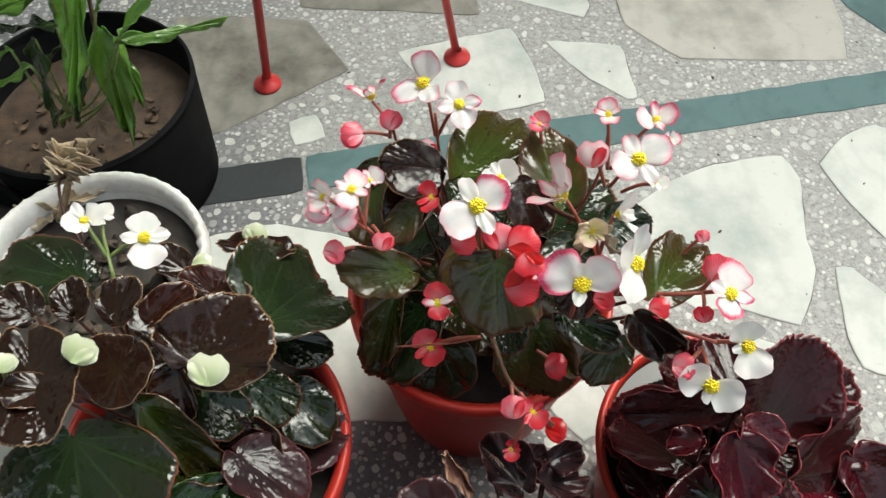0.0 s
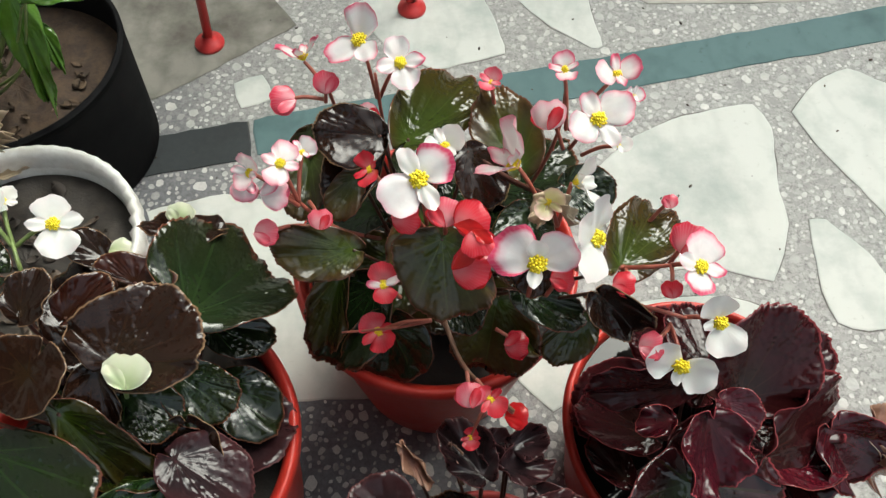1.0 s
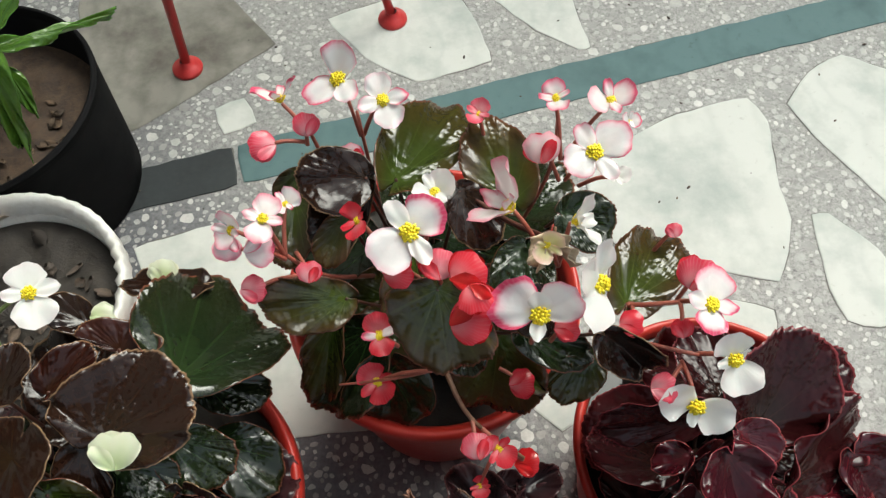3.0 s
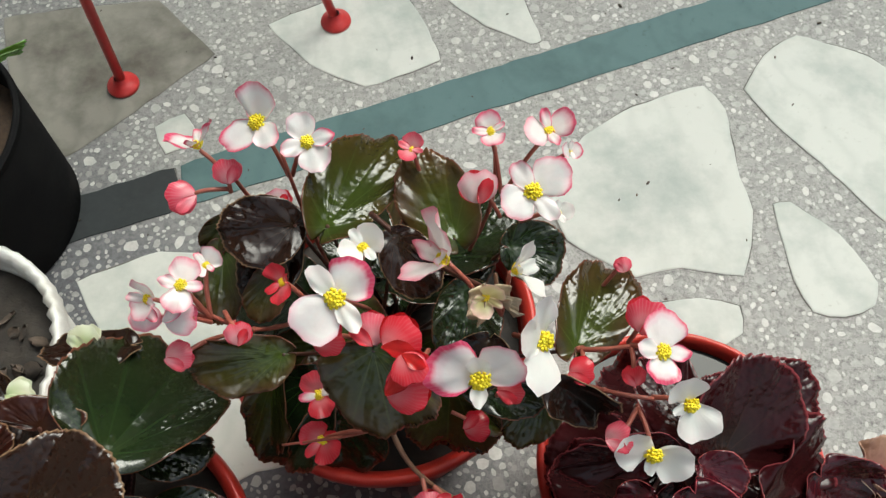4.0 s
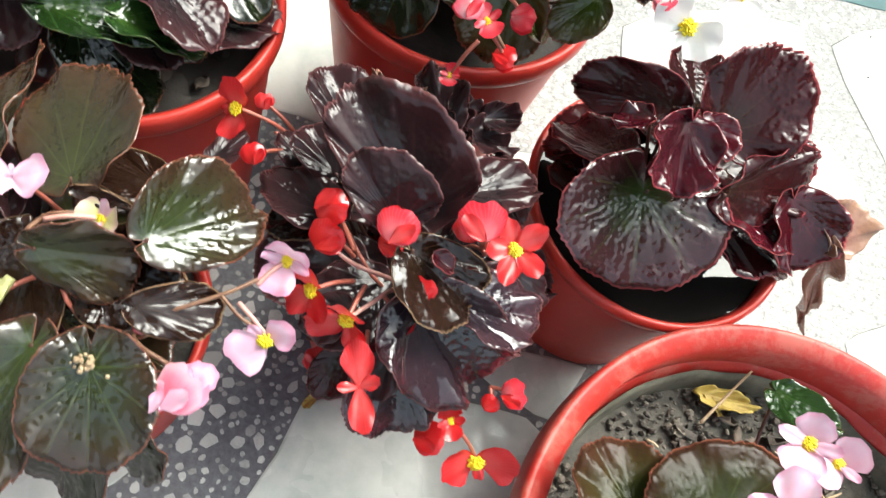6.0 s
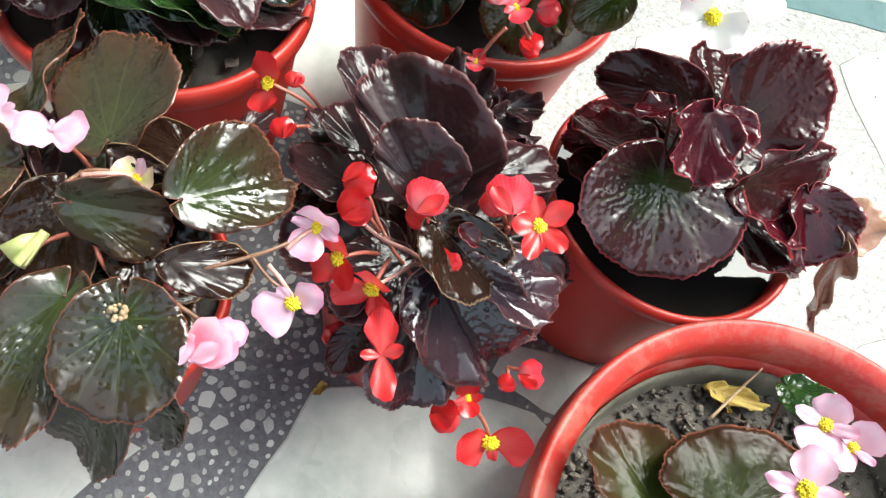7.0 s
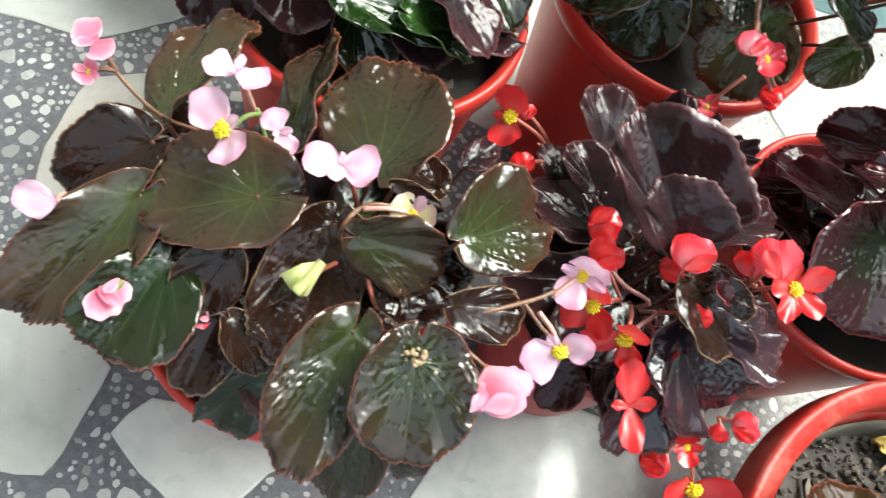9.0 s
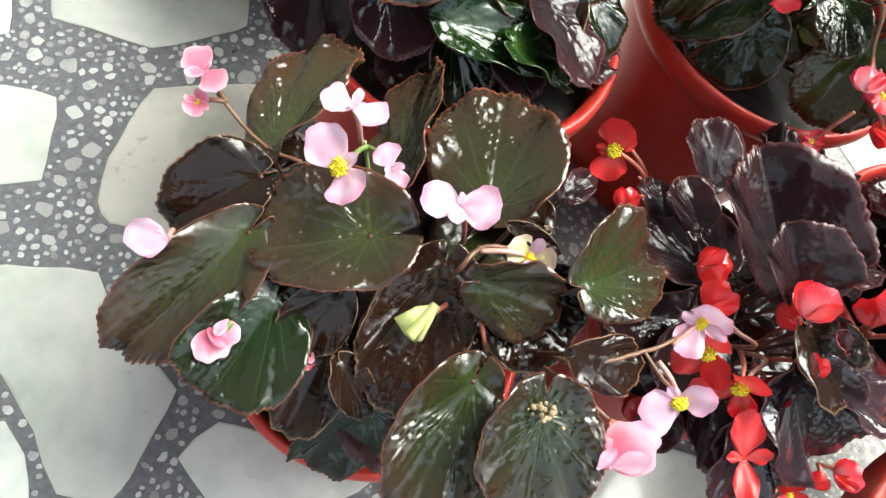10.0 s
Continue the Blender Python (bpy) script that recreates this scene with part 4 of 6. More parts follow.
leaf(pink_white, (0.1553, 0.3273, 0.2750), (0.1375, 0.3037, 0.2580), tint="olive", sides=((0.1337, 0.3179, 0.2680), (0.1638, 0.3133, 0.2620)))
leaf(pink_white, (0.1550, 0.3184, 0.3250), (0.1791, 0.3040, 0.3040), tint="brown", sides=((0.1530, 0.3095, 0.3120), (0.1823, 0.3151, 0.3180)), cup=0.45, ruffle=0.05)
leaf(pink_white, (0.0305, 0.3525, 0.2550), (-0.0125, 0.3214, 0.2130), tint="green", sides=((-0.0093, 0.3537, 0.2300), (0.0335, 0.3168, 0.2250)))
leaf(pink_white, (0.0408, 0.3320, 0.2350), (0.0373, 0.3091, 0.2000), tint="green", sides=((0.0081, 0.3254, 0.2120), (0.0688, 0.3252, 0.2200)), back=0.4)
leaf(pink_white, (0.1087, 0.3491, 0.25), (0.1016, 0.3132, 0.205), 1.01, 0, "moss")
leaf(pink_white, (0.1272, 0.3423, 0.325), (0.119, 0.3225, 0.31), 1.12, 0, "brown")
leaf(pink_white, (0.0106, 0.3532, 0.27), (-0.0069, 0.3186, 0.215), 0.43, 0, "moss")
leaf(pink_white, (0.0279, 0.4282, 0.31), (0.0096, 0.3786, 0.3), 0.66, 0, "brown")
leaf(pink_white, (-0.0102, 0.4188, 0.3), (-0.0137, 0.3791, 0.29), 0.76, 0, "moss")
leaf(pink_white, (0.1212, 0.3252, 0.24), (0.1389, 0.3203, 0.235), 0.91, 0, "moss")
leaf(pink_white, (0.0649, 0.3781, 0.3), (0.049, 0.342, 0.28), 0.9, 0, "moss")
leaf(pink_white, (0.1218, 0.3755, 0.31), (0.112, 0.3357, 0.3), 0.87, 0, "green")
undergrowth(pink_white, 12, 0.10, 0.185, 0.27, ("moss", "green", "moss"), 0.055)
flower(pink_white, (0.0227, 0.458, 0.359), 0.0400, (-0.201, -0.300, 0.914), (0.058, 0.882, 0.467), "trio", "picotee", root=(0.0302, 0.4497, 0.32))
flower(pink_white, (0.0459, 0.4485, 0.352), 0.0325, (0.1028, -0.4976, 0.8613), (-0.315, 0.7953, 0.5179), "open4", "picotee", root=(0.0321, 0.4498, 0.32))
flower(pink_white, (-0.0118, 0.4562, 0.345), 0.0320, (-0.304, 0.606, 0.713), (0.998, -0.056, -0.018), "profile", "picotee", root=(0.0003, 0.4463, 0.33))
flower(pink_white, (-0.0231, 0.4329, 0.335), 0.0173, (0.1405, -0.5358, 0.8325), (-0.9975, -0.0708, 0.0019), "bud", "rose", root=(0.0011, 0.4389, 0.33))
flower(pink_white, (0.002, 0.4439, 0.34), 0.0150, (0.0983, -0.5555, 0.8257), (-0.0588, 0.8424, 0.5357), "bud", "rose", root=(0.0014, 0.4365, 0.33))
flower(pink_white, (0.0263, 0.43, 0.33), 0.0134, (0.0573, -0.5337, 0.8437), (-0.0588, 0.8424, 0.5357), "bud", "coral", root=(0.0333, 0.4334, 0.31), second="blush")
flower(pink_white, (-0.0283, 0.3696, 0.352), 0.0236, (-0.4965, -0.3894, 0.7758), (0.2859, 0.8158, 0.5028), "half", "blush", root=(-0.0082, 0.3659, 0.33))
flower(pink_white, (-0.0126, 0.3727, 0.356), 0.0261, (0.1855, -0.1852, 0.965), (0.2859, 0.8158, 0.5028), "open4", "blush", root=(-0.0064, 0.366, 0.33))
flower(pink_white, (-0.0036, 0.3846, 0.35), 0.0178, (0.2304, -0.1205, 0.9656), (0.7263, 0.5957, 0.3429), "half", "picotee", root=(-0.0064, 0.366, 0.33))
flower(pink_white, (-0.0322, 0.3629, 0.345), 0.0143, (0.1711, -0.4579, 0.8724), (0.0588, -0.8424, -0.5357), "bud", "blush", root=(-0.0082, 0.3659, 0.33))
flower(pink_white, (-0.0155, 0.3612, 0.345), 0.0168, (0.1412, -0.4584, 0.8775), (0.9975, 0.0708, -0.0019), "bud", "blush", root=(-0.0062, 0.3639, 0.33))
flower(pink_white, (0.0054, 0.3589, 0.325), 0.0131, (0.0989, -0.4403, 0.8924), (-0.0588, 0.8424, 0.5357), "bud", "coral", root=(-0.0029, 0.373, 0.32), second="rose")
flower(pink_white, (-0.024, 0.3519, 0.32), 0.0147, (0.1505, -0.4228, 0.8936), (0.9975, 0.0708, -0.0019), "bud", "rose", root=(-0.0041, 0.3689, 0.3))
flower(pink_white, (0.0614, 0.3477, 0.382), 0.0408, (-0.0029, -0.482, 0.8762), (-0.7834, -0.5412, -0.3057), "open4", "picotee", root=(0.0646, 0.3482, 0.34), second="white")
flower(pink_white, (0.0733, 0.3746, 0.372), 0.0257, (0.0294, -0.1408, 0.9896), (0.8344, 0.4825, 0.2662), "half", "white", root=(0.0672, 0.3643, 0.34))
flower(pink_white, (0.0357, 0.3667, 0.362), 0.0194, (-0.5599, -0.3189, 0.7647), (0.5497, -0.6941, -0.4649), "half", "coral", root=(0.0473, 0.3615, 0.33))
flower(pink_white, (0.0736, 0.3377, 0.37), 0.0165, (-0.0278, -0.4545, 0.8903), (-0.0588, 0.8424, 0.5357), "bud", "coral", root=(0.0748, 0.3374, 0.34), second="rose")
flower(pink_white, (0.0554, 0.3371, 0.365), 0.0160, (0.0093, -0.4489, 0.8935), (0.9975, 0.0708, -0.0019), "bud", "coral", root=(0.0647, 0.3443, 0.34))
flower(pink_white, (0.0871, 0.3304, 0.376), 0.0190, (-0.0567, -0.4486, 0.8919), (0.9172, 0.3547, 0.1815), "bud", "red", root=(0.091, 0.331, 0.34), second="coral")
flower(pink_white, (0.09, 0.3154, 0.378), 0.0152, (-0.0642, -0.4265, 0.9022), (0.3964, -0.7673, -0.504), "bud", "red", root=(0.091, 0.331, 0.34), second="coral")
flower(pink_white, (0.0877, 0.3117, 0.362), 0.0210, (-0.0574, -0.4051, 0.9125), (0.9975, 0.0708, -0.0019), "bud", "red", root=(0.0974, 0.3352, 0.34), second="coral")
flower(pink_white, (0.1177, 0.3113, 0.37), 0.0420, (-0.126, -0.685, 0.711), (0.058, 0.882, 0.467), "butterfly", "picotee", root=(0.1176, 0.3128, 0.33), second="white")
flower(pink_white, (0.1306, 0.3072, 0.362), 0.0127, (-0.1451, -0.3931, 0.908), (0.9975, 0.0708, -0.0019), "bud", "coral", root=(0.1271, 0.3135, 0.33))
flower(pink_white, (0.1448, 0.3236, 0.372), 0.0400, (0.490, -0.425, 0.743), (0.058, 0.882, 0.467), "fan", "white", root=(0.1416, 0.3235, 0.34), second="white")
flower(pink_white, (0.1095, 0.3637, 0.372), 0.0420, (-0.723, 0.320, 0.556), (0.546, 0.678, 0.365), "profile", "blush", root=(0.1268, 0.3525, 0.34))
flower(pink_white, (0.1384, 0.3592, 0.366), 0.0320, (0.856, -0.058, 0.432), (-0.058, -0.882, -0.467), "profile", "white", root=(0.1332, 0.3491, 0.34))
flower(pink_white, (0.1247, 0.349, 0.364), 0.0197, (0.0619, -0.8146, 0.5767), (-0.4478, -0.7649, -0.463), "half", "pale_yellow", root=(0.1332, 0.3491, 0.34))
leaf(pink_white, (0.1264, 0.3535, 0.362), (0.1217, 0.3413, 0.35), 0.51, 30, "tan", cup=0.5, ruffle=0.1, root=(0.075, 0.41, 0.34))
leaf(pink_white, (0.1279, 0.3517, 0.362), (0.1391, 0.3433, 0.35), 0.38, -30, "tan", cup=0.5, ruffle=0.1, root=(0.075, 0.41, 0.34))
flower(pink_white, (0.1531, 0.3973, 0.368), 0.0382, (-0.0997, -0.3764, 0.9211), (0.8344, 0.4825, 0.2662), "open4", "picotee", root=(0.1444, 0.4067, 0.33), second="picotee")
flower(pink_white, (0.1663, 0.3932, 0.352), 0.0140, (0.2016, -0.2529, 0.9463), (0.9975, 0.0708, -0.0019), "half", "white", root=(0.1513, 0.4027, 0.33))
flower(pink_white, (0.1291, 0.4115, 0.355), 0.0190, (-0.1245, -0.5325, 0.8372), (-0.0588, 0.8424, 0.5357), "bud", "coral", root=(0.1409, 0.4065, 0.33), second="blush")
flower(pink_white, (0.139, 0.4384, 0.36), 0.0226, (-0.0772, -0.1241, 0.9893), (-0.2311, 0.8173, 0.5279), "half", "blush", root=(0.1433, 0.4203, 0.33))
flower(pink_white, (0.1673, 0.4339, 0.362), 0.0263, (0.031, -0.1059, 0.9939), (0.9721, 0.216, 0.0912), "half", "blush", root=(0.1451, 0.4204, 0.33))
flower(pink_white, (0.1772, 0.4256, 0.355), 0.0125, (0.2732, -0.2823, 0.9196), (0.9975, 0.0708, -0.0019), "half", "picotee", root=(0.1487, 0.4206, 0.33))
flower(pink_white, (0.0989, 0.4457, 0.34), 0.0173, (-0.0861, -0.1236, 0.9886), (0.4478, 0.7649, 0.463), "half", "rose", root=(0.104, 0.4384, 0.31))
flower(pink_white, (0.1986, 0.3185, 0.355), 0.0338, (0.2226, -0.2891, 0.9311), (0.2859, 0.8158, 0.5028), "open4", "picotee", root=(0.1905, 0.3277, 0.34))
flower(pink_white, (0.1981, 0.3377, 0.35), 0.0188, (-0.2593, -0.4164, 0.8714), (0.4478, 0.7649, 0.463), "bud", "coral", root=(0.1907, 0.3305, 0.335), second="rose")
flower(pink_white, (0.1964, 0.2833, 0.316), 0.0399, (-0.1354, -0.7811, 0.6096), (-0.9574, 0.2215, 0.185), "pair", "white", root=(0.1937, 0.3059, 0.315))
flower(pink_white, (0.2133, 0.3004, 0.332), 0.0351, (-0.0153, -0.7046, 0.7094), (-0.2311, 0.8173, 0.5279), "pair", "white", root=(0.2004, 0.3076, 0.32))
flower(pink_white, (0.1818, 0.2907, 0.32), 0.0147, (-0.2265, -0.3249, 0.9182), (0.9975, 0.0708, -0.0019), "bud", "rose", root=(0.1935, 0.3041, 0.315))
flower(pink_white, (0.0409, 0.3304, 0.302), 0.0257, (-0.0544, -0.2415, 0.9689), (-0.2311, 0.8173, 0.5279), "half", "coral", root=(0.0498, 0.3287, 0.29), second="blush")
flower(pink_white, (0.0371, 0.3153, 0.272), 0.0261, (-0.1147, -0.4934, 0.8622), (0.5497, -0.6941, -0.4649), "half", "coral", root=(0.0678, 0.3107, 0.3))
flower(pink_white, (0.0896, 0.2753, 0.282), 0.0158, (-0.0529, -0.285, 0.9571), (-0.2311, 0.8173, 0.5279), "bud", "coral", root=(0.0881, 0.2883, 0.285), second="rose")
flower(pink_white, (0.1014, 0.2748, 0.278), 0.0209, (0.0276, -0.5731, 0.819), (0.8019, -0.4872, -0.3458), "half", "coral", root=(0.0932, 0.2833, 0.285))
flower(pink_white, (0.1178, 0.2696, 0.262), 0.0151, (-0.0991, -0.2633, 0.9596), (0.9975, 0.0708, -0.0019), "bud", "red", root=(0.1049, 0.2755, 0.27))
flower(pink_white, (0.1682, 0.3207, 0.33), 0.0134, (-0.2017, -0.3815, 0.9021), (0.9975, 0.0708, -0.0019), "bud", "coral", root=(0.1712, 0.3339, 0.325))
flower(pink_white, (0.198, 0.3728, 0.33), 0.0087, (-0.2411, -0.4487, 0.8606), (-0.0588, 0.8424, 0.5357), "bud", "rose", root=(0.1882, 0.3676, 0.31))
flower(pink_white, (0.1205, 0.3196, 0.245), 0.0170, (-0.0972, -0.327, 0.94), (0.9975, 0.0708, -0.0019), "bud", "coral", root=(0.1068, 0.3279, 0.25))
flower(pink_white, (0.1882, 0.313, 0.342), 0.0105, (-0.2441, -0.3749, 0.8944), (-0.0588, 0.8424, 0.5357), "bud", "coral", root=(0.1904, 0.327, 0.34))
flower(pink_white, (0.092, 0.2631, 0.24), 0.0164, (-0.0358, -0.5429, 0.839), (0.0588, -0.8424, -0.5357), "half", "coral", root=(0.1007, 0.277, 0.26))
stem(pink_white, ((0.0634, 0.368, 0.25), (0.0753, 0.3101, 0.3), (0.0881, 0.2883, 0.285), (0.1154, 0.2709, 0.268)), 0.0028, 0.0016, "STEM_BROWN")
stem(pink_white, ((0.146, 0.3627, 0.27), (0.1695, 0.3331, 0.325), (0.1929, 0.3267, 0.342)), 0.003, 0.0016, "STEM_RED")
stem(pink_white, ((0.1575, 0.3373, 0.28), (0.1787, 0.3132, 0.32), (0.2005, 0.3063, 0.322)), 0.0026, 0.0016, "STEM_RED")
stem(pink_white, ((0.0678, 0.3107, 0.3), (0.0474, 0.3122, 0.285), (0.0154, 0.3147, 0.27)), 0.0018, 0.001, "STEM_RED")
stem(pink_white, ((0.0392, 0.4334, 0.22), (0.0349, 0.4367, 0.3), (0.0303, 0.4518, 0.34)), 0.0026, 0.0016, "STEM_RED")
stem(pink_white, ((0.026, 0.4324, 0.22), (0.0049, 0.4464, 0.31), (0.0009, 0.4472, 0.34)), 0.0026, 0.0016, "STEM_RED")
stem(pink_white, ((0.0281, 0.4068, 0.22), (0.0069, 0.3697, 0.3), (-0.0184, 0.3728, 0.34)), 0.003, 0.0016, "STEM_RED")
stem(pink_white, ((0.114, 0.4178, 0.22), (0.1377, 0.4215, 0.31), (0.1414, 0.4359, 0.35)), 0.0026, 0.0016, "STEM_RED")
stem(pink_white, ((0.1311, 0.4089, 0.22), (0.1322, 0.3633, 0.33), (0.1322, 0.366, 0.35)), 0.0026, 0.0016, "STEM_BROWN")
stem(pink_white, ((0.0725, 0.3963, 0.2), (0.0687, 0.374, 0.3), (0.0617, 0.351, 0.37)), 0.0026, 0.0016, "STEM_RED")
stem(pink_white, ((0.1162, 0.3994, 0.2), (0.121, 0.3387, 0.31), (0.1194, 0.3178, 0.36)), 0.0026, 0.0016, "STEM_RED")

# dark-leaved begonia with white flowers
white_begonia = plant("begonia_plant", "dark brown and green begonia with white flowers", -0.1155, 0.264, 0.172)
leaf(white_begonia, (-0.0659, 0.3143, 0.2970), (-0.0389, 0.3739, 0.2620), tint="green", sides=((-0.1023, 0.3535, 0.2900), (-0.0294, 0.3358, 0.2430)), back=0.12, stalk='STEM_GREEN')
leaf(white_begonia, (-0.0710, 0.3276, 0.2500), (-0.0302, 0.3266, 0.2360), tint="green", sides=((-0.0537, 0.3367, 0.2460), (-0.0566, 0.3100, 0.2360)))
leaf(white_begonia, (-0.1000, 0.2810, 0.3030), (-0.0676, 0.3179, 0.3150), tint="brown", sides=((-0.1250, 0.3006, 0.3050), (-0.0541, 0.2835, 0.2960)), cup=0.15, ruffle=0.06, back=0.2)
leaf(white_begonia, (-0.1099, 0.2783, 0.2970), (-0.1041, 0.2509, 0.2770), tint="brown", sides=((-0.1254, 0.2662, 0.2870), (-0.0974, 0.2629, 0.2830)), ruffle=0.04)
leaf(white_begonia, (-0.1267, 0.2564, 0.2900), (-0.0947, 0.2279, 0.2430), tint="olive", sides=((-0.1172, 0.2365, 0.2620), (-0.0875, 0.2510, 0.2620)))
leaf(white_begonia, (-0.0814, 0.2906, 0.2620), (-0.0481, 0.2708, 0.2480), tint="green", sides=((-0.0753, 0.2632, 0.2500), (-0.0453, 0.2897, 0.2550)))
leaf(white_begonia, (-0.1036, 0.2751, 0.2680), (-0.0722, 0.2649, 0.2550), tint="green", sides=((-0.0871, 0.2847, 0.2620), (-0.0925, 0.2511, 0.2550)))
leaf(white_begonia, (-0.1310, 0.3064, 0.3020), (-0.1095, 0.3278, 0.3120), tint="crimson_brown", sides=((-0.1341, 0.3208, 0.3080), (-0.1043, 0.3204, 0.3080)), ruffle=0.05)
leaf(white_begonia, (-0.0981, 0.3283, 0.3020), (-0.0926, 0.3416, 0.3080), tint="crimson_brown", sides=((-0.1209, 0.3366, 0.3060), (-0.0753, 0.3326, 0.3000)), ruffle=0.05)
leaf(white_begonia, (-0.1356, 0.2701, 0.312), (-0.1446, 0.2505, 0.308), 2.2, 0, "brown", cup=0.15, ruffle=0.05, back=0.9)
leaf(white_begonia, (-0.167, 0.2531, 0.34), (-0.1487, 0.2154, 0.345), 1.18, 0, "brown", cup=0.15, ruffle=0.05, back=0.65)
leaf(white_begonia, (-0.1585, 0.2455, 0.34), (-0.1753, 0.2403, 0.35), 1.07, 0, "brown", ruffle=0.06)
leaf(white_begonia, (-0.072, 0.2614, 0.246), (-0.0702, 0.2328, 0.218), 1.05, 0, "brown", cup=0.15, back=0.3)
leaf(white_begonia, (-0.1622, 0.2371, 0.285), (-0.1447, 0.1782, 0.265), 1.56, 0, "green", stalk='STEM_GREEN')
leaf(white_begonia, (-0.0625, 0.2948, 0.228), (-0.0267, 0.2706, 0.214), 0.94, 0, "green")
leaf(white_begonia, (-0.1505, 0.3025, 0.31), (-0.1394, 0.3254, 0.322), 0.99, 0, "brown", ruffle=0.06)
leaf(white_begonia, (-0.1995, 0.3472, 0.27), (-0.2561, 0.3519, 0.285), 0.91, 0, "green")
leaf(white_begonia, (-0.0654, 0.3738, 0.282), (-0.109, 0.3733, 0.292), 0.58, 20, "brown")
leaf(white_begonia, (-0.0796, 0.2117, 0.245), (-0.0391, 0.2321, 0.222), 0.64, 0, "mid")
leaf(white_begonia, (-0.1883, 0.294, 0.325), (-0.2086, 0.3036, 0.335), 1.08, 0, "brown", ruffle=0.06)
leaf(white_begonia, (-0.1746, 0.3027, 0.31), (-0.1793, 0.3238, 0.32), 1.0, 0, "brown", ruffle=0.06)
leaf(white_begonia, (-0.1243, 0.3494, 0.29), (-0.1461, 0.359, 0.3), 0.87, 0, "brown")
leaf(white_begonia, (-0.1214, 0.2391, 0.24), (-0.1056, 0.2139, 0.235), 0.99, 0, "green")
leaf(white_begonia, (-0.1945, 0.2162, 0.22), (-0.1764, 0.1717, 0.205), 1.01, 0, "black")
leaf(white_begonia, (-0.1506, 0.2181, 0.24), (-0.1289, 0.1821, 0.225), 1.08, 0, "black", cup=0.2)
leaf(white_begonia, (-0.1146, 0.2036, 0.245), (-0.0528, 0.2258, 0.235), 0.55, 15, "mid")
leaf(white_begonia, (-0.1131, 0.2327, 0.245), (-0.0711, 0.2398, 0.24), 0.63, -20, "olive")
leaf(white_begonia, (-0.1117, 0.2169, 0.225), (-0.0828, 0.1955, 0.2), 0.94, 0, "green")
leaf(white_begonia, (-0.0817, 0.286, 0.22), (-0.0523, 0.2717, 0.21), 0.86, 0, "brown", cup=0.3)
leaf(white_begonia, (-0.0873, 0.2451, 0.2), (-0.0538, 0.2483, 0.19), 0.7, 0, "green")
undergrowth(white_begonia, 14, 0.10, 0.185, 0.27, ("brown", "green", "black"), 0.055)
flower(white_begonia, (-0.1809, 0.3606, 0.325), 0.0275, (0.1382, -0.2857, 0.9483), (-0.8344, -0.4825, -0.2662), "half", "white", root=(-0.1675, 0.3448, 0.31), stalk="STEM_GREEN")
flower(white_begonia, (-0.1453, 0.3564, 0.316), 0.0349, (0.4025, -0.3106, 0.8611), (0.1455, -0.833, -0.5338), "open4", "white", root=(-0.1657, 0.3449, 0.31), stalk="STEM_GREEN")
flower(white_begonia, (-0.1744, 0.3675, 0.32), 0.0208, (0.3669, 0.0173, 0.9301), (0.4478, 0.7649, 0.463), "half", "white", root=(-0.1668, 0.3449, 0.31), stalk="STEM_GREEN")
flower(white_begonia, (-0.0828, 0.2706, 0.322), 0.0213, (0.2674, -0.2893, 0.9191), (-0.0588, 0.8424, 0.5357), "bud", "cream", root=(-0.0927, 0.2665, 0.29), stalk="STEM_GREEN")
flower(white_begonia, (-0.1394, 0.2644, 0.352), 0.0171, (0.3815, -0.284, 0.8797), (0.4478, 0.7649, 0.463), "bud", "cream", root=(-0.1557, 0.2603, 0.32), stalk="STEM_GREEN")
flower(white_begonia, (-0.0823, 0.3757, 0.3), 0.0153, (0.2347, -0.4283, 0.8726), (-0.0588, 0.8424, 0.5357), "bud", "cream", root=(-0.0913, 0.3755, 0.28), stalk="STEM_GREEN")
flower(white_begonia, (-0.1083, 0.3466, 0.305), 0.0142, (0.283, -0.3878, 0.8772), (0.9975, 0.0708, -0.0019), "bud", "cream", root=(-0.1192, 0.3471, 0.28), stalk="STEM_GREEN")
flower(white_begonia, (-0.1706, 0.2511, 0.36), 0.0113, (0.4385, -0.2569, 0.8612), (-0.0588, 0.8424, 0.5357), "bud", "cream", root=(-0.181, 0.2479, 0.33), stalk="STEM_GREEN")
stem(white_begonia, ((-0.1861, 0.3213, 0.2), (-0.1608, 0.3286, 0.3), (-0.169, 0.3497, 0.312)), 0.003, 0.0016, "STEM_GREEN")

# burgundy begonia standing in water
burgundy_begonia = plant("begonia_plant", "burgundy-leaved begonia without flowers in a wet pot", 0.257, 0.298, 0.136)
leaf(burgundy_begonia, (0.2513, 0.2865, 0.2500), (0.2780, 0.3275, 0.2880), tint="burgundy", sides=((0.2311, 0.3069, 0.2820), (0.2953, 0.2880, 0.2520)), back=0.1)
leaf(burgundy_begonia, (0.2202, 0.2934, 0.2520), (0.1607, 0.2881, 0.2420), tint="burgundy", sides=((0.1876, 0.3066, 0.2660), (0.1898, 0.2855, 0.2340)))
leaf(burgundy_begonia, (0.2376, 0.3022, 0.2450), (0.2244, 0.3491, 0.2500), tint="burgundy", sides=((0.2121, 0.3217, 0.2480), (0.2473, 0.3461, 0.2480)))
leaf(burgundy_begonia, (0.2232, 0.2695, 0.2680), (0.2349, 0.2338, 0.2500), tint="crimson_dark", sides=((0.2057, 0.2317, 0.2660), (0.2483, 0.2595, 0.2660)), cup=0.45, ruffle=0.10, fold=0.2)
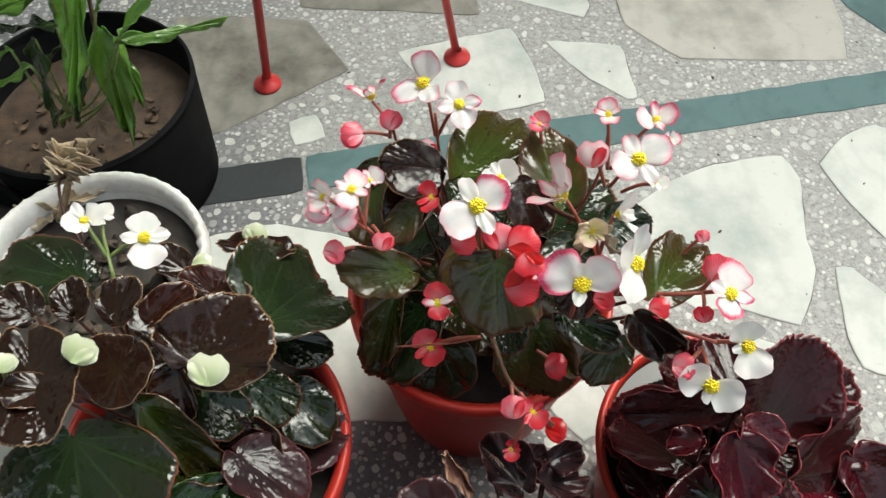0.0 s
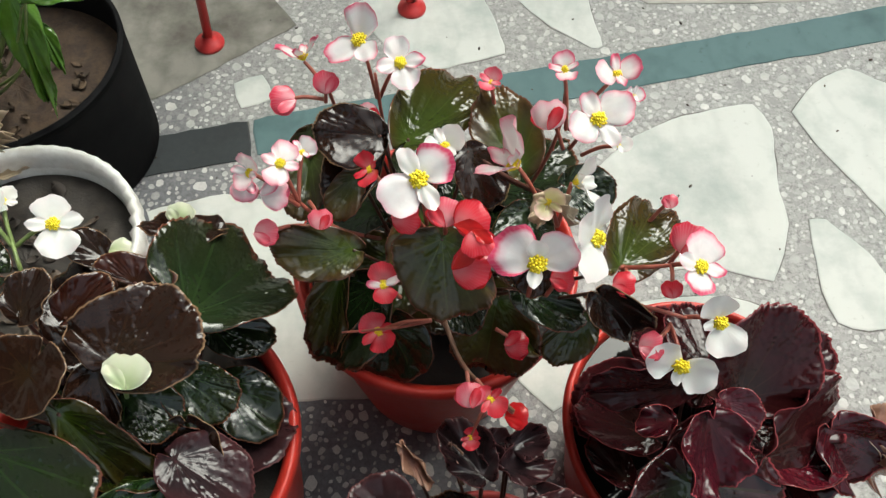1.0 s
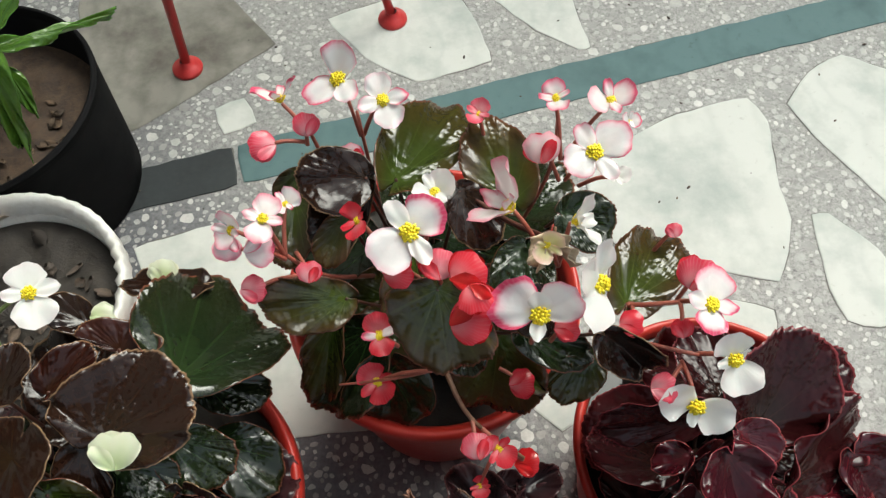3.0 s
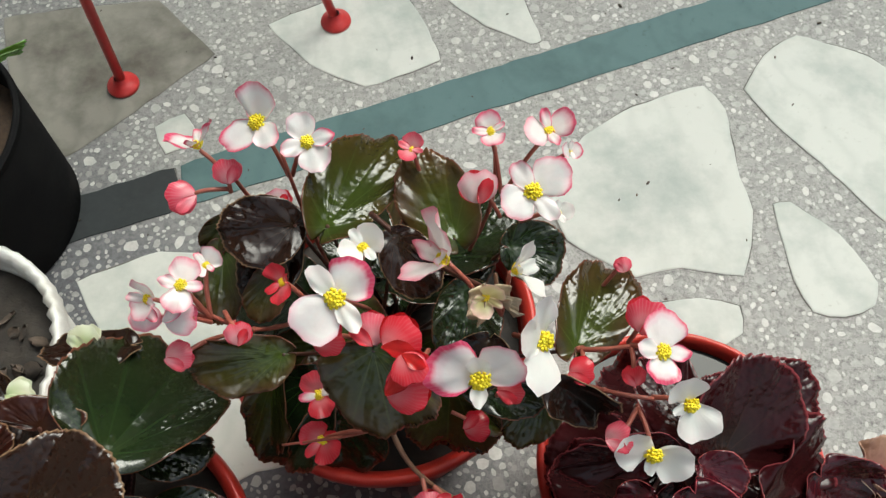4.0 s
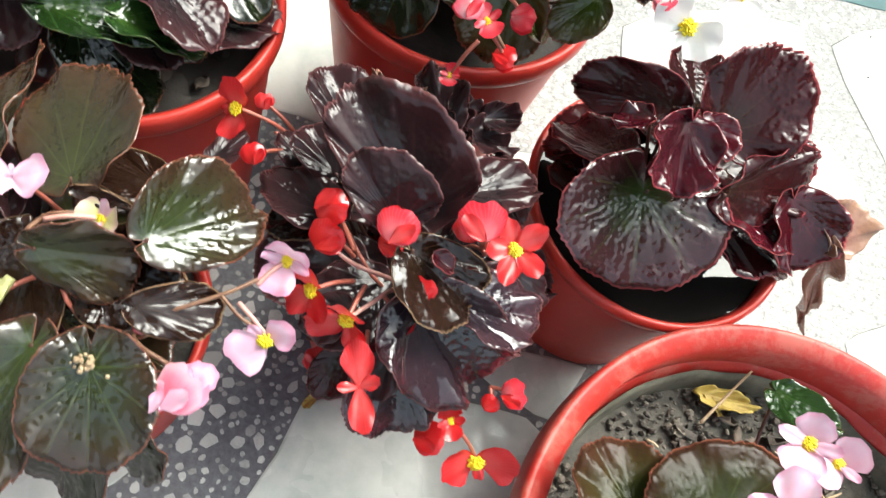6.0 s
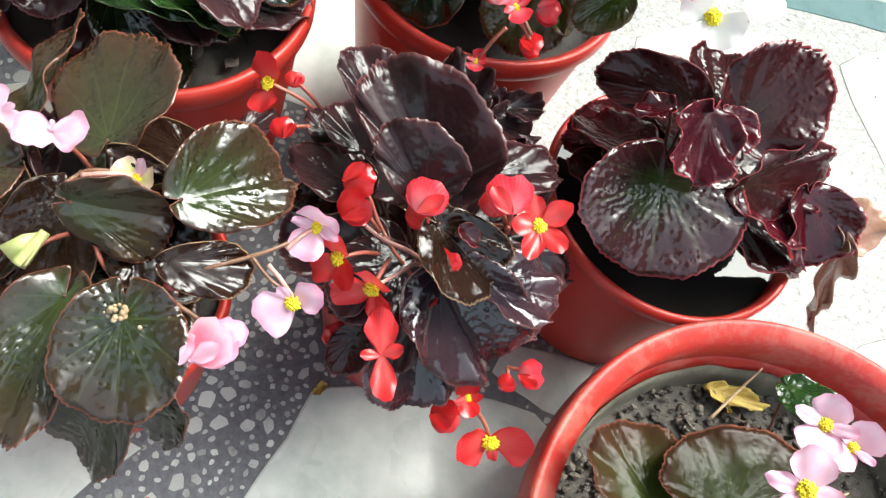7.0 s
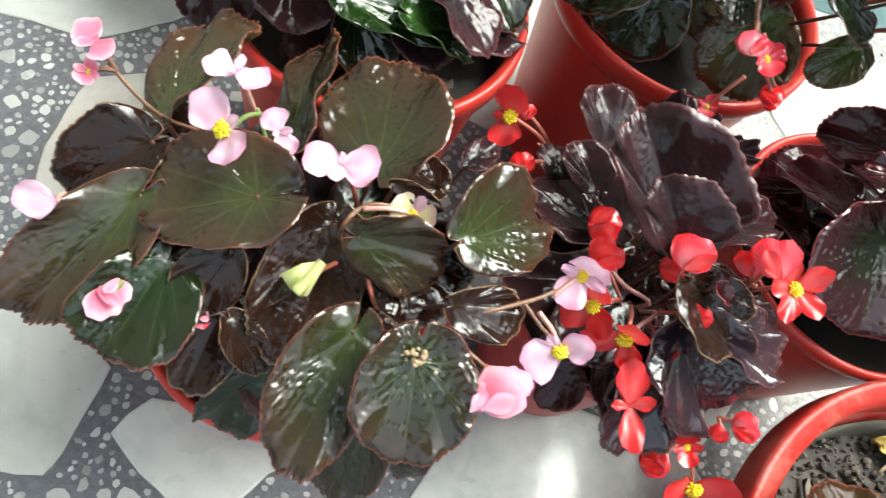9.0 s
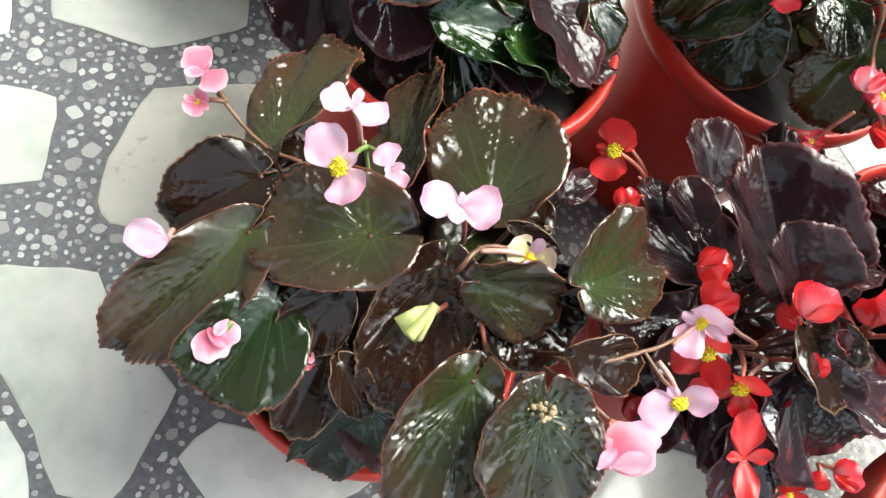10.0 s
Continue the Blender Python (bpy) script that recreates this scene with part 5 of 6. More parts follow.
leaf(burgundy_begonia, (0.2200, 0.2399, 0.2380), (0.2350, 0.1915, 0.2130), tint="burgundy_wet", sides=((0.1734, 0.2084, 0.2310), (0.2737, 0.2467, 0.2250)), cup=0.03, ruffle=0.02, back=0.42)
leaf(burgundy_begonia, (0.2632, 0.2544, 0.2420), (0.3128, 0.3028, 0.2500), tint="burgundy", sides=((0.2796, 0.2782, 0.2580), (0.3091, 0.2722, 0.2240)), ruffle=0.06)
leaf(burgundy_begonia, (0.3057, 0.2745, 0.2360), (0.3323, 0.2458, 0.2080), tint="crimson", sides=((0.3067, 0.2474, 0.2220), (0.3436, 0.2763, 0.2260)), cup=0.3, ruffle=0.06)
leaf(burgundy_begonia, (0.3453, 0.2675, 0.2140), (0.3901, 0.2664, 0.1220), tint="dry", sides=((0.3673, 0.2699, 0.1700), (0.3761, 0.2737, 0.1700)), cup=0.3, ruffle=0.05, point=0.5)
leaf(burgundy_begonia, (0.3464, 0.2651, 0.2180), (0.3436, 0.2915, 0.2350), tint="dry", sides=((0.3343, 0.2730, 0.2320), (0.3646, 0.2867, 0.2240)), cup=0.3, ruffle=0.08)
leaf(burgundy_begonia, (0.2064, 0.2711, 0.258), (0.1877, 0.2676, 0.25), 0.89, 0, "crimson", cup=0.4, ruffle=0.09)
leaf(burgundy_begonia, (0.2355, 0.2823, 0.26), (0.2573, 0.2676, 0.255), 0.89, 0, "crimson", cup=0.3)
leaf(burgundy_begonia, (0.2697, 0.2535, 0.232), (0.3303, 0.2656, 0.215), 0.53, 10, "crimson")
leaf(burgundy_begonia, (0.2204, 0.3083, 0.19), (0.1625, 0.2953, 0.175), 0.9, 0, "burgundy")
leaf(burgundy_begonia, (0.2837, 0.2575, 0.19), (0.353, 0.279, 0.165), 0.39, 0, "burgundy")
leaf(burgundy_begonia, (0.1932, 0.2504, 0.19), (0.1735, 0.281, 0.18), 0.65, 0, "burgundy")
leaf(burgundy_begonia, (0.2083, 0.2734, 0.21), (0.171, 0.3107, 0.19), 0.88, 0, "burgundy")
undergrowth(burgundy_begonia, 9, 0.058, 0.17, 0.205, ("burgundy", "black", "burgundy"), 0.062)
stem(burgundy_begonia, ((0.268, 0.3258, 0.14), (0.2518, 0.3109, 0.2), (0.2379, 0.2969, 0.25)), 0.0045, 0.003, "STEM_RED")

# blackish begonia with red flowers
red_begonia = plant("begonia_plant", "glossy blackish begonia with bright red flowers", 0.112, 0.175, 0.108)
leaf(red_begonia, (0.1035, 0.1726, 0.2320), (0.0518, 0.2025, 0.2800), tint="black", sides=((0.0516, 0.1767, 0.2620), (0.1227, 0.2004, 0.2620)), fold=0.3)
leaf(red_begonia, (0.0980, 0.1506, 0.2580), (0.0698, 0.1618, 0.2870), tint="black", sides=((0.0707, 0.1502, 0.2720), (0.1100, 0.1699, 0.2760)), fold=0.25)
leaf(red_begonia, (0.0519, 0.2111, 0.2280), (0.0262, 0.2294, 0.2480), tint="black", sides=((0.0297, 0.2098, 0.2400), (0.0511, 0.2397, 0.2380)))
leaf(red_begonia, (0.0551, 0.1847, 0.2240), (0.0309, 0.1981, 0.2370), tint="black", sides=((0.0302, 0.1827, 0.2310), (0.0510, 0.2044, 0.2300)))
leaf(red_begonia, (0.1089, 0.1440, 0.2520), (0.1504, 0.1354, 0.2360), tint="brown", sides=((0.1194, 0.1138, 0.2440), (0.1469, 0.1567, 0.2420)))
leaf(red_begonia, (0.1176, 0.1273, 0.2340), (0.1673, 0.1041, 0.1960), tint="black_wet", sides=((0.1194, 0.0915, 0.2220), (0.1746, 0.1414, 0.2140)), ruffle=0.06, cup=0.15)
leaf(red_begonia, (0.1211, 0.1068, 0.2120), (0.1398, 0.0737, 0.1860), tint="black_wet", sides=((0.1025, 0.0732, 0.2000), (0.1496, 0.0932, 0.1960)), ruffle=0.05)
leaf(red_begonia, (0.1203, 0.2008, 0.222), (0.1634, 0.2325, 0.221), 0.68, 0, "black")
leaf(red_begonia, (0.1343, 0.2377, 0.21), (0.1633, 0.2095, 0.205), 0.59, 0, "black")
leaf(red_begonia, (0.1397, 0.1375, 0.228), (0.1862, 0.1534, 0.214), 0.86, 0, "black_wet", ruffle=0.05, cup=0.15)
leaf(red_begonia, (0.0643, 0.161, 0.222), (0.0198, 0.172, 0.22), 0.74, 0, "black")
leaf(red_begonia, (0.0633, 0.1757, 0.212), (0.0292, 0.1525, 0.2), 0.81, 0, "brown")
leaf(red_begonia, (0.1005, 0.247, 0.212), (0.0752, 0.2759, 0.222), 0.8, 0, "black", cup=0.4, ruffle=0.12)
leaf(red_begonia, (0.1145, 0.2522, 0.21), (0.144, 0.2583, 0.2), 0.83, 0, "black", cup=0.4, ruffle=0.12)
leaf(red_begonia, (0.1027, 0.2648, 0.21), (0.1201, 0.2704, 0.21), 0.9, 0, "black", cup=0.4, ruffle=0.12)
leaf(red_begonia, (0.1655, 0.1782, 0.205), (0.1906, 0.1688, 0.19), 0.84, 0, "black")
leaf(red_begonia, (0.0869, 0.1271, 0.195), (0.0673, 0.1095, 0.18), 0.89, 0, "black")
leaf(red_begonia, (0.0928, 0.1079, 0.17), (0.0861, 0.0864, 0.15), 0.86, 0, "burgundy")
leaf(red_begonia, (0.1172, 0.1024, 0.22), (0.1116, 0.081, 0.2), 0.86, 0, "black")
leaf(red_begonia, (0.1443, 0.1561, 0.225), (0.1735, 0.1564, 0.21), 0.78, 0, "black")
leaf(red_begonia, (0.1195, 0.1437, 0.255), (0.1308, 0.1421, 0.25), 0.85, 0, "crimson", cup=0.4)
leaf(red_begonia, (0.0368, 0.1881, 0.215), (0.0174, 0.199, 0.22), 0.92, 0, "black")
leaf(red_begonia, (0.0521, 0.263, 0.215), (0.0705, 0.2413, 0.205), 0.36, 30, "dry", cup=0.4, ruffle=0.1)
leaf(red_begonia, (0.0795, 0.2626, 0.215), (0.0879, 0.2427, 0.205), 0.31, -30, "dry", cup=0.4, ruffle=0.1)
leaf(red_begonia, (0.0989, 0.2668, 0.215), (0.1127, 0.2523, 0.21), 0.72, 0, "black", cup=0.5, ruffle=0.15)
leaf(red_begonia, (0.119, 0.2658, 0.21), (0.1416, 0.2756, 0.215), 0.81, 20, "black", cup=0.5, ruffle=0.15)
undergrowth(red_begonia, 14, 0.085, 0.13, 0.20, ("black", "black", "brown"), 0.05)
flower(red_begonia, (-0.0052, 0.1957, 0.232), 0.0377, (-0.4789, -0.6715, 0.5655), (-0.1679, 0.8601, 0.4818), "pair", "scarlet", root=(0.031, 0.206, 0.2))
flower(red_begonia, (0.0111, 0.1776, 0.225), 0.0131, (0.1669, -0.4622, 0.8709), (-0.4172, 0.7965, 0.4377), "bud", "red", root=(0.0327, 0.2024, 0.2))
flower(red_begonia, (0.0006, 0.2141, 0.22), 0.0107, (0.1773, -0.5056, 0.8444), (-0.4172, 0.7965, 0.4377), "bud", "scarlet", root=(0.031, 0.206, 0.2))
flower(red_begonia, (0.0625, 0.1596, 0.235), 0.0194, (0.0673, -0.4521, 0.8894), (0.9084, 0.3506, 0.2279), "bud", "red", root=(0.0801, 0.1475, 0.22))
flower(red_begonia, (0.0671, 0.1408, 0.24), 0.0186, (0.0596, -0.4269, 0.9023), (0.3473, 0.8111, 0.4706), "bud", "red", root=(0.0814, 0.1444, 0.22))
flower(red_begonia, (0.0987, 0.1457, 0.268), 0.0202, (-0.0111, -0.4672, 0.8841), (0.0929, 0.8651, 0.493), "bud", "scarlet", root=(0.1066, 0.1489, 0.235), second="coral")
flower(red_begonia, (0.0982, 0.1441, 0.25), 0.0138, (-0.0094, -0.4441, 0.8959), (0.9084, 0.3506, 0.2279), "bud", "red", root=(0.1066, 0.1489, 0.235))
flower(red_begonia, (0.1201, 0.1319, 0.242), 0.0144, (-0.0587, -0.4137, 0.9085), (0.0929, 0.8651, 0.493), "bud", "red", root=(0.1073, 0.133, 0.225))
flower(red_begonia, (0.1347, 0.1596, 0.277), 0.0220, (-0.0959, -0.4984, 0.8617), (-0.4172, 0.7965, 0.4377), "bud", "scarlet", root=(0.1442, 0.1653, 0.235), second="coral")
flower(red_begonia, (0.1308, 0.1615, 0.262), 0.0155, (-0.0835, -0.4841, 0.871), (-0.4172, 0.7965, 0.4377), "bud", "red", root=(0.1442, 0.1653, 0.235))
flower(red_begonia, (0.1549, 0.1592, 0.262), 0.0357, (0.0127, -0.4196, 0.9076), (-0.5686, 0.7235, 0.3915), "open5", "scarlet", root=(0.1462, 0.1634, 0.24))
flower(red_begonia, (0.0715, 0.1125, 0.238), 0.0360, (-0.443, -0.681, 0.540), (-0.270, 0.861, 0.476), "trio", "scarlet", root=(0.0866, 0.1294, 0.225), second="red")
flower(red_begonia, (0.0916, 0.1061, 0.236), 0.0380, (-0.085, -0.891, 0.366), (-0.091, 0.842, 0.464), "trio", "scarlet", root=(0.093, 0.1292, 0.225), second="red")
flower(red_begonia, (0.1146, 0.1199, 0.222), 0.0194, (0.1355, -0.3763, 0.9165), (0.8155, -0.5144, -0.2651), "half", "scarlet", root=(0.1033, 0.13, 0.22))
flower(red_begonia, (0.1087, 0.0798, 0.224), 0.0456, (-0.0742, -0.3983, 0.9142), (-0.4172, 0.7965, 0.4377), "long", "scarlet", root=(0.1025, 0.1109, 0.215), second="scarlet")
flower(red_begonia, (0.1607, 0.0919, 0.184), 0.0215, (-0.0682, -0.4294, 0.9005), (-0.5686, 0.7235, 0.3915), "half", "red", root=(0.1537, 0.1045, 0.19))
flower(red_begonia, (0.1839, 0.084, 0.156), 0.0460, (0.1973, -0.763, 0.6155), (-0.9084, -0.3506, -0.2279), "pair", "scarlet", root=(0.1665, 0.0911, 0.175))
flower(red_begonia, (0.1895, 0.1171, 0.187), 0.0165, (-0.1871, -0.3313, 0.9248), (0.9084, 0.3506, 0.2279), "bud", "red", root=(0.1762, 0.1186, 0.18), second="coral")
flower(red_begonia, (0.179, 0.1099, 0.18), 0.0108, (-0.1657, -0.3157, 0.9343), (0.3473, 0.8111, 0.4706), "bud", "red", root=(0.1762, 0.1186, 0.18))
flower(red_begonia, (0.1543, 0.0842, 0.165), 0.0191, (-0.1168, -0.2639, 0.9575), (0.9084, 0.3506, 0.2279), "bud", "red", root=(0.1624, 0.0976, 0.17))
flower(red_begonia, (0.0816, 0.1068, 0.155), 0.0197, (0.0233, -0.2984, 0.9542), (-0.4172, 0.7965, 0.4377), "bud", "scarlet")
stem(red_begonia, ((0.1165, 0.1855, 0.11), (0.093, 0.1468, 0.2), (0.031, 0.206, 0.2), (0.0147, 0.1974, 0.22)), 0.002, 0.0016, "STEM_RED")
stem(red_begonia, ((0.12, 0.1873, 0.11), (0.1067, 0.1446, 0.21), (0.0862, 0.1366, 0.228), (0.0757, 0.1359, 0.235)), 0.0026, 0.0016, "STEM_PALE")
stem(red_begonia, ((0.1194, 0.1819, 0.12), (0.1075, 0.1358, 0.22), (0.099, 0.1191, 0.23), (0.0932, 0.1084, 0.235)), 0.0022, 0.0016, "STEM_PALE")
stem(red_begonia, ((0.1356, 0.1718, 0.12), (0.1345, 0.1809, 0.2), (0.1422, 0.159, 0.25)), 0.0026, 0.0016, "STEM_RED")
stem(red_begonia, ((0.155, 0.1636, 0.12), (0.1551, 0.1069, 0.185), (0.1681, 0.0944, 0.172)), 0.002, 0.0016, "STEM_RED")

# bronze begonia with pale pink flowers
pale_pink_begonia = plant("begonia_plant", "broad-leaved bronze begonia with pale pink flowers", -0.0718, 0.085, 0.112)
leaf(pale_pink_begonia, (-0.0518, 0.1179, 0.2460), (-0.0725, 0.1754, 0.2560), tint="bronze", sides=((-0.0930, 0.1360, 0.2420), (-0.0318, 0.1491, 0.2660)))
leaf(pale_pink_begonia, (-0.0918, 0.0764, 0.2470), (-0.1333, 0.0485, 0.2360), tint="bronze", sides=((-0.1280, 0.0919, 0.2440), (-0.0841, 0.0523, 0.2400)), cup=0.06, back=0.45)
leaf(pale_pink_begonia, (-0.1386, 0.0555, 0.2350), (-0.1601, -0.0142, 0.2050), tint="bronze", sides=((-0.1734, 0.0215, 0.2220), (-0.1274, 0.0311, 0.2130)))
leaf(pale_pink_begonia, (-0.1473, 0.0796, 0.2400), (-0.1737, 0.0431, 0.2250), tint="brown", sides=((-0.1735, 0.0811, 0.2400), (-0.1442, 0.0567, 0.2280)))
leaf(pale_pink_begonia, (-0.1530, 0.0966, 0.2350), (-0.1507, 0.1683, 0.2430), tint="bronze", sides=((-0.1756, 0.1361, 0.2280), (-0.1399, 0.1209, 0.2520)))
leaf(pale_pink_begonia, (-0.0967, 0.1168, 0.2300), (-0.1124, 0.1852, 0.2380), tint="bronze", sides=((-0.1252, 0.1516, 0.2260), (-0.0944, 0.1317, 0.2500)))
leaf(pale_pink_begonia, (-0.0008, 0.0968, 0.2620), (0.0337, 0.1410, 0.2470), tint="bronze_wet", sides=((-0.0059, 0.1373, 0.2620), (0.0287, 0.1041, 0.2420)), back=0.12)
leaf(pale_pink_begonia, (-0.0425, 0.0764, 0.2580), (-0.0017, 0.0892, 0.2500), tint="bronze", sides=((-0.0257, 0.0897, 0.2720), (-0.0105, 0.0722, 0.2340)))
leaf(pale_pink_begonia, (-0.0252, 0.0896, 0.2400), (0.0117, 0.0813, 0.2350), tint="brown", sides=((0.0032, 0.1119, 0.2430), (-0.0151, 0.0618, 0.2260)))
leaf(pale_pink_begonia, (-0.0570, 0.0875, 0.2350), (-0.0451, 0.0222, 0.2100), tint="brown", sides=((-0.0766, 0.0411, 0.2220), (-0.0311, 0.0696, 0.2240)), fold=0.3)
leaf(pale_pink_begonia, (-0.0249, 0.0403, 0.2480), (-0.0219, -0.0222, 0.2320), tint="bronze_wet", sides=((-0.0476, 0.0111, 0.2400), (-0.0047, 0.0147, 0.2380)), back=0.2, fold=0.3)
leaf(pale_pink_begonia, (0.0044, 0.0382, 0.2580), (0.0192, 0.0014, 0.2420), tint="bronze_wet", sides=((-0.0129, 0.0124, 0.2520), (0.0358, 0.0359, 0.2500)), back=0.42)
leaf(pale_pink_begonia, (0.0080, 0.0687, 0.2580), (0.0388, 0.0868, 0.2500), tint="brown", sides=((0.0217, 0.0888, 0.2550), (0.0324, 0.0684, 0.2430)), fold=0.2)
leaf(pale_pink_begonia, (-0.1150, 0.0398, 0.2220), (-0.1175, -0.0108, 0.2120), tint="green", sides=((-0.1416, -0.0048, 0.2140), (-0.0884, 0.0129, 0.2100)))
leaf(pale_pink_begonia, (-0.0916, 0.0537, 0.2300), (-0.0978, 0.0256, 0.2100), tint="brown", sides=((-0.1118, 0.0373, 0.2220), (-0.0810, 0.0372, 0.2140)))
leaf(pale_pink_begonia, (-0.0536, 0.0247, 0.1900), (-0.0752, -0.0086, 0.1550), tint="green", sides=((-0.0709, 0.0172, 0.1840), (-0.0460, 0.0044, 0.1600)))
leaf(pale_pink_begonia, (-0.085, 0.0398, 0.21), (-0.0827, -0.0063, 0.19), 0.63, 0, "brown")
leaf(pale_pink_begonia, (-0.0009, 0.0236, 0.205), (-0.0123, -0.0105, 0.155), 0.9, 0, "bronze_wet")
leaf(pale_pink_begonia, (0.0233, 0.0285, 0.2), (0.022, 0.0118, 0.165), 0.8, 0, "bronze")
leaf(pale_pink_begonia, (-0.0221, 0.1405, 0.22), (-0.0591, 0.1431, 0.22), 0.8, 0, "brown")
leaf(pale_pink_begonia, (-0.0107, 0.088, 0.23), (-0.0098, 0.0627, 0.225), 0.69, 0, "brown")
leaf(pale_pink_begonia, (-0.1414, 0.1113, 0.22), (-0.1675, 0.0937, 0.22), 0.64, 0, "brown")
leaf(pale_pink_begonia, (-0.0775, 0.029, 0.22), (-0.0543, 0.0182, 0.2), 0.62, 0, "brown")
leaf(pale_pink_begonia, (-0.0654, 0.058, 0.225), (-0.0725, 0.0406, 0.22), 0.92, 0, "bronze")
leaf(pale_pink_begonia, (-0.0143, 0.1766, 0.2), (-0.0063, 0.2031, 0.2), 0.66, 0, "black")
leaf(pale_pink_begonia, (-0.081, 0.1469, 0.21), (-0.0806, 0.1971, 0.2), 0.56, 0, "green")
leaf(pale_pink_begonia, (-0.0394, 0.1077, 0.26), (-0.0152, 0.1094, 0.255), 0.38, 40, "brown")
undergrowth(pale_pink_begonia, 14, 0.070, 0.13, 0.21, ("brown", "black", "bronze"), 0.055)
flower(pale_pink_begonia, (-0.1156, 0.09, 0.262), 0.0385, (-0.3054, -0.5023, 0.809), (0.7977, -0.5444, -0.2594), "pair", "pink", root=(-0.1155, 0.1219, 0.235), second="pink", stalk="STEM_GREEN")
flower(pale_pink_begonia, (-0.1239, 0.1129, 0.272), 0.0305, (-0.1219, 0.1359, 0.9832), (0.9973, 0.049, 0.0546), "back", "pink", root=(-0.1177, 0.1204, 0.235), stalk="STEM_PALE")
flower(pale_pink_begonia, (-0.1002, 0.1106, 0.248), 0.0243, (0.4297, -0.4266, 0.7959), (0.7537, -0.592, -0.2854), "back", "pink", root=(-0.1155, 0.1219, 0.235), stalk="STEM_GREEN")
flower(pale_pink_begonia, (-0.064, 0.1006, 0.264), 0.0385, (-0.1295, -0.2207, 0.9667), (-0.9337, -0.3059, -0.1863), "back", "pink", root=(-0.0538, 0.1072, 0.225))
flower(pale_pink_begonia, (-0.1614, 0.0329, 0.243), 0.0165, (0.30, -0.62, 0.72), (-0.8749, -0.4189, 0.004), "disc", "pink", root=(-0.1656, 0.0409, 0.232), stalk="STEM_PALE")
flower(pale_pink_begonia, (-0.1874, 0.1012, 0.258), 0.0292, (-0.2385, -0.1403, 0.961), (-0.898, 0.4007, 0.1818), "back", "deep_pink", root=(-0.1756, 0.0979, 0.25), stalk="STEM_BROWN")
flower(pale_pink_begonia, (-0.1852, 0.0911, 0.25), 0.0147, (0.2139, -0.5708, 0.7927), (-0.0186, -0.887, -0.4613), "half", "deep_pink", root=(-0.1756, 0.0979, 0.25), stalk="STEM_BROWN")
flower(pale_pink_begonia, (-0.1274, 0.009, 0.219), 0.0160, (0.1405, -0.1739, 0.9747), (0.6282, -0.6978, -0.3441), "bud", "deep_pink", root=(-0.1248, 0.0204, 0.225), stalk="STEM_GREEN")
flower(pale_pink_begonia, (-0.1246, 0.0159, 0.222), 0.0120, (0.1346, -0.1917, 0.9722), (0.3244, -0.8433, -0.4285), "bud", "deep_pink", root=(-0.1248, 0.0204, 0.225), stalk="STEM_GREEN")
flower(pale_pink_begonia, (-0.093, 0.0261, 0.203), 0.0131, (0.0537, -0.2058, 0.9771), (0.4837, -0.7824, -0.3923), "bud", "deep_pink", root=(-0.09, 0.0404, 0.2), second="rose")
flower(pale_pink_begonia, (-0.0261, 0.1025, 0.252), 0.0242, (-0.0695, -0.4739, 0.8778), (0.9995, -0.0285, 0.0145), "half", "pale_yellow", root=(-0.0472, 0.0912, 0.255), second="pink", stalk="STEM_PALE")
flower(pale_pink_begonia, (-0.0545, 0.0566, 0.236), 0.0221, (-0.0389, -0.2981, 0.9538), (-0.1918, -0.8686, -0.4568), "ovary", "pale_yellow", root=(-0.0479, 0.0725, 0.23))
flower(pale_pink_begonia, (0.057, 0.1161, 0.252), 0.0305, (0.0182, -0.7443, 0.6676), (0.0186, 0.887, 0.4613), "half", "pink", root=(0.0486, 0.0998, 0.25), second="pink", stalk="STEM_PALE")
flower(pale_pink_begonia, (0.062, 0.0798, 0.244), 0.0341, (-0.0312, -0.7626, 0.6461), (0.5885, 0.7103, 0.3862), "pair", "pink", root=(0.0449, 0.0889, 0.25), stalk="STEM_PALE")
flower(pale_pink_begonia, (0.0415, 0.0433, 0.258), 0.0222, (-0.2874, -0.2716, 0.9185), (0.2766, 0.8495, 0.4493), "bud", "pink", root=(0.0317, 0.0515, 0.255), second="deep_pink")
flower(pale_pink_begonia, (0.0324, 0.038, 0.254), 0.0149, (-0.2644, -0.2582, 0.9292), (-0.3244, 0.8433, 0.4285), "bud", "pink", root=(0.0317, 0.0515, 0.255), second="deep_pink")
flower(pale_pink_begonia, (0.0459, 0.0511, 0.256), 0.0147, (-0.2939, -0.2867, 0.9118), (0.0186, 0.887, 0.4613), "bud", "pink", root=(0.0317, 0.0515, 0.255))
flower(pale_pink_begonia, (-0.1524, 0.0842, 0.235), 0.0110, (0.1958, -0.3475, 0.917), (0.8749, 0.4189, 0.2432), "bud", "rose", root=(-0.1468, 0.0893, 0.22))
flower(pale_pink_begonia, (0.0124, 0.0633, 0.25), 0.0069, (-0.2086, -0.3172, 0.9251), (-0.4837, 0.7824, 0.3923), "bud", "rose", root=(0.0156, 0.071, 0.245))
stem(pale_pink_begonia, ((-0.0704, 0.1113, 0.12), (-0.1219, 0.1146, 0.2), (-0.1542, 0.0957, 0.235), (-0.1801, 0.0984, 0.252)), 0.0018, 0.0016, "STEM_BROWN")
stem(pale_pink_begonia, ((-0.0523, 0.1221, 0.12), (-0.052, 0.0813, 0.24), (-0.0477, 0.0925, 0.255), (-0.0355, 0.1005, 0.254)), 0.0025, 0.0015, "STEM_BROWN")
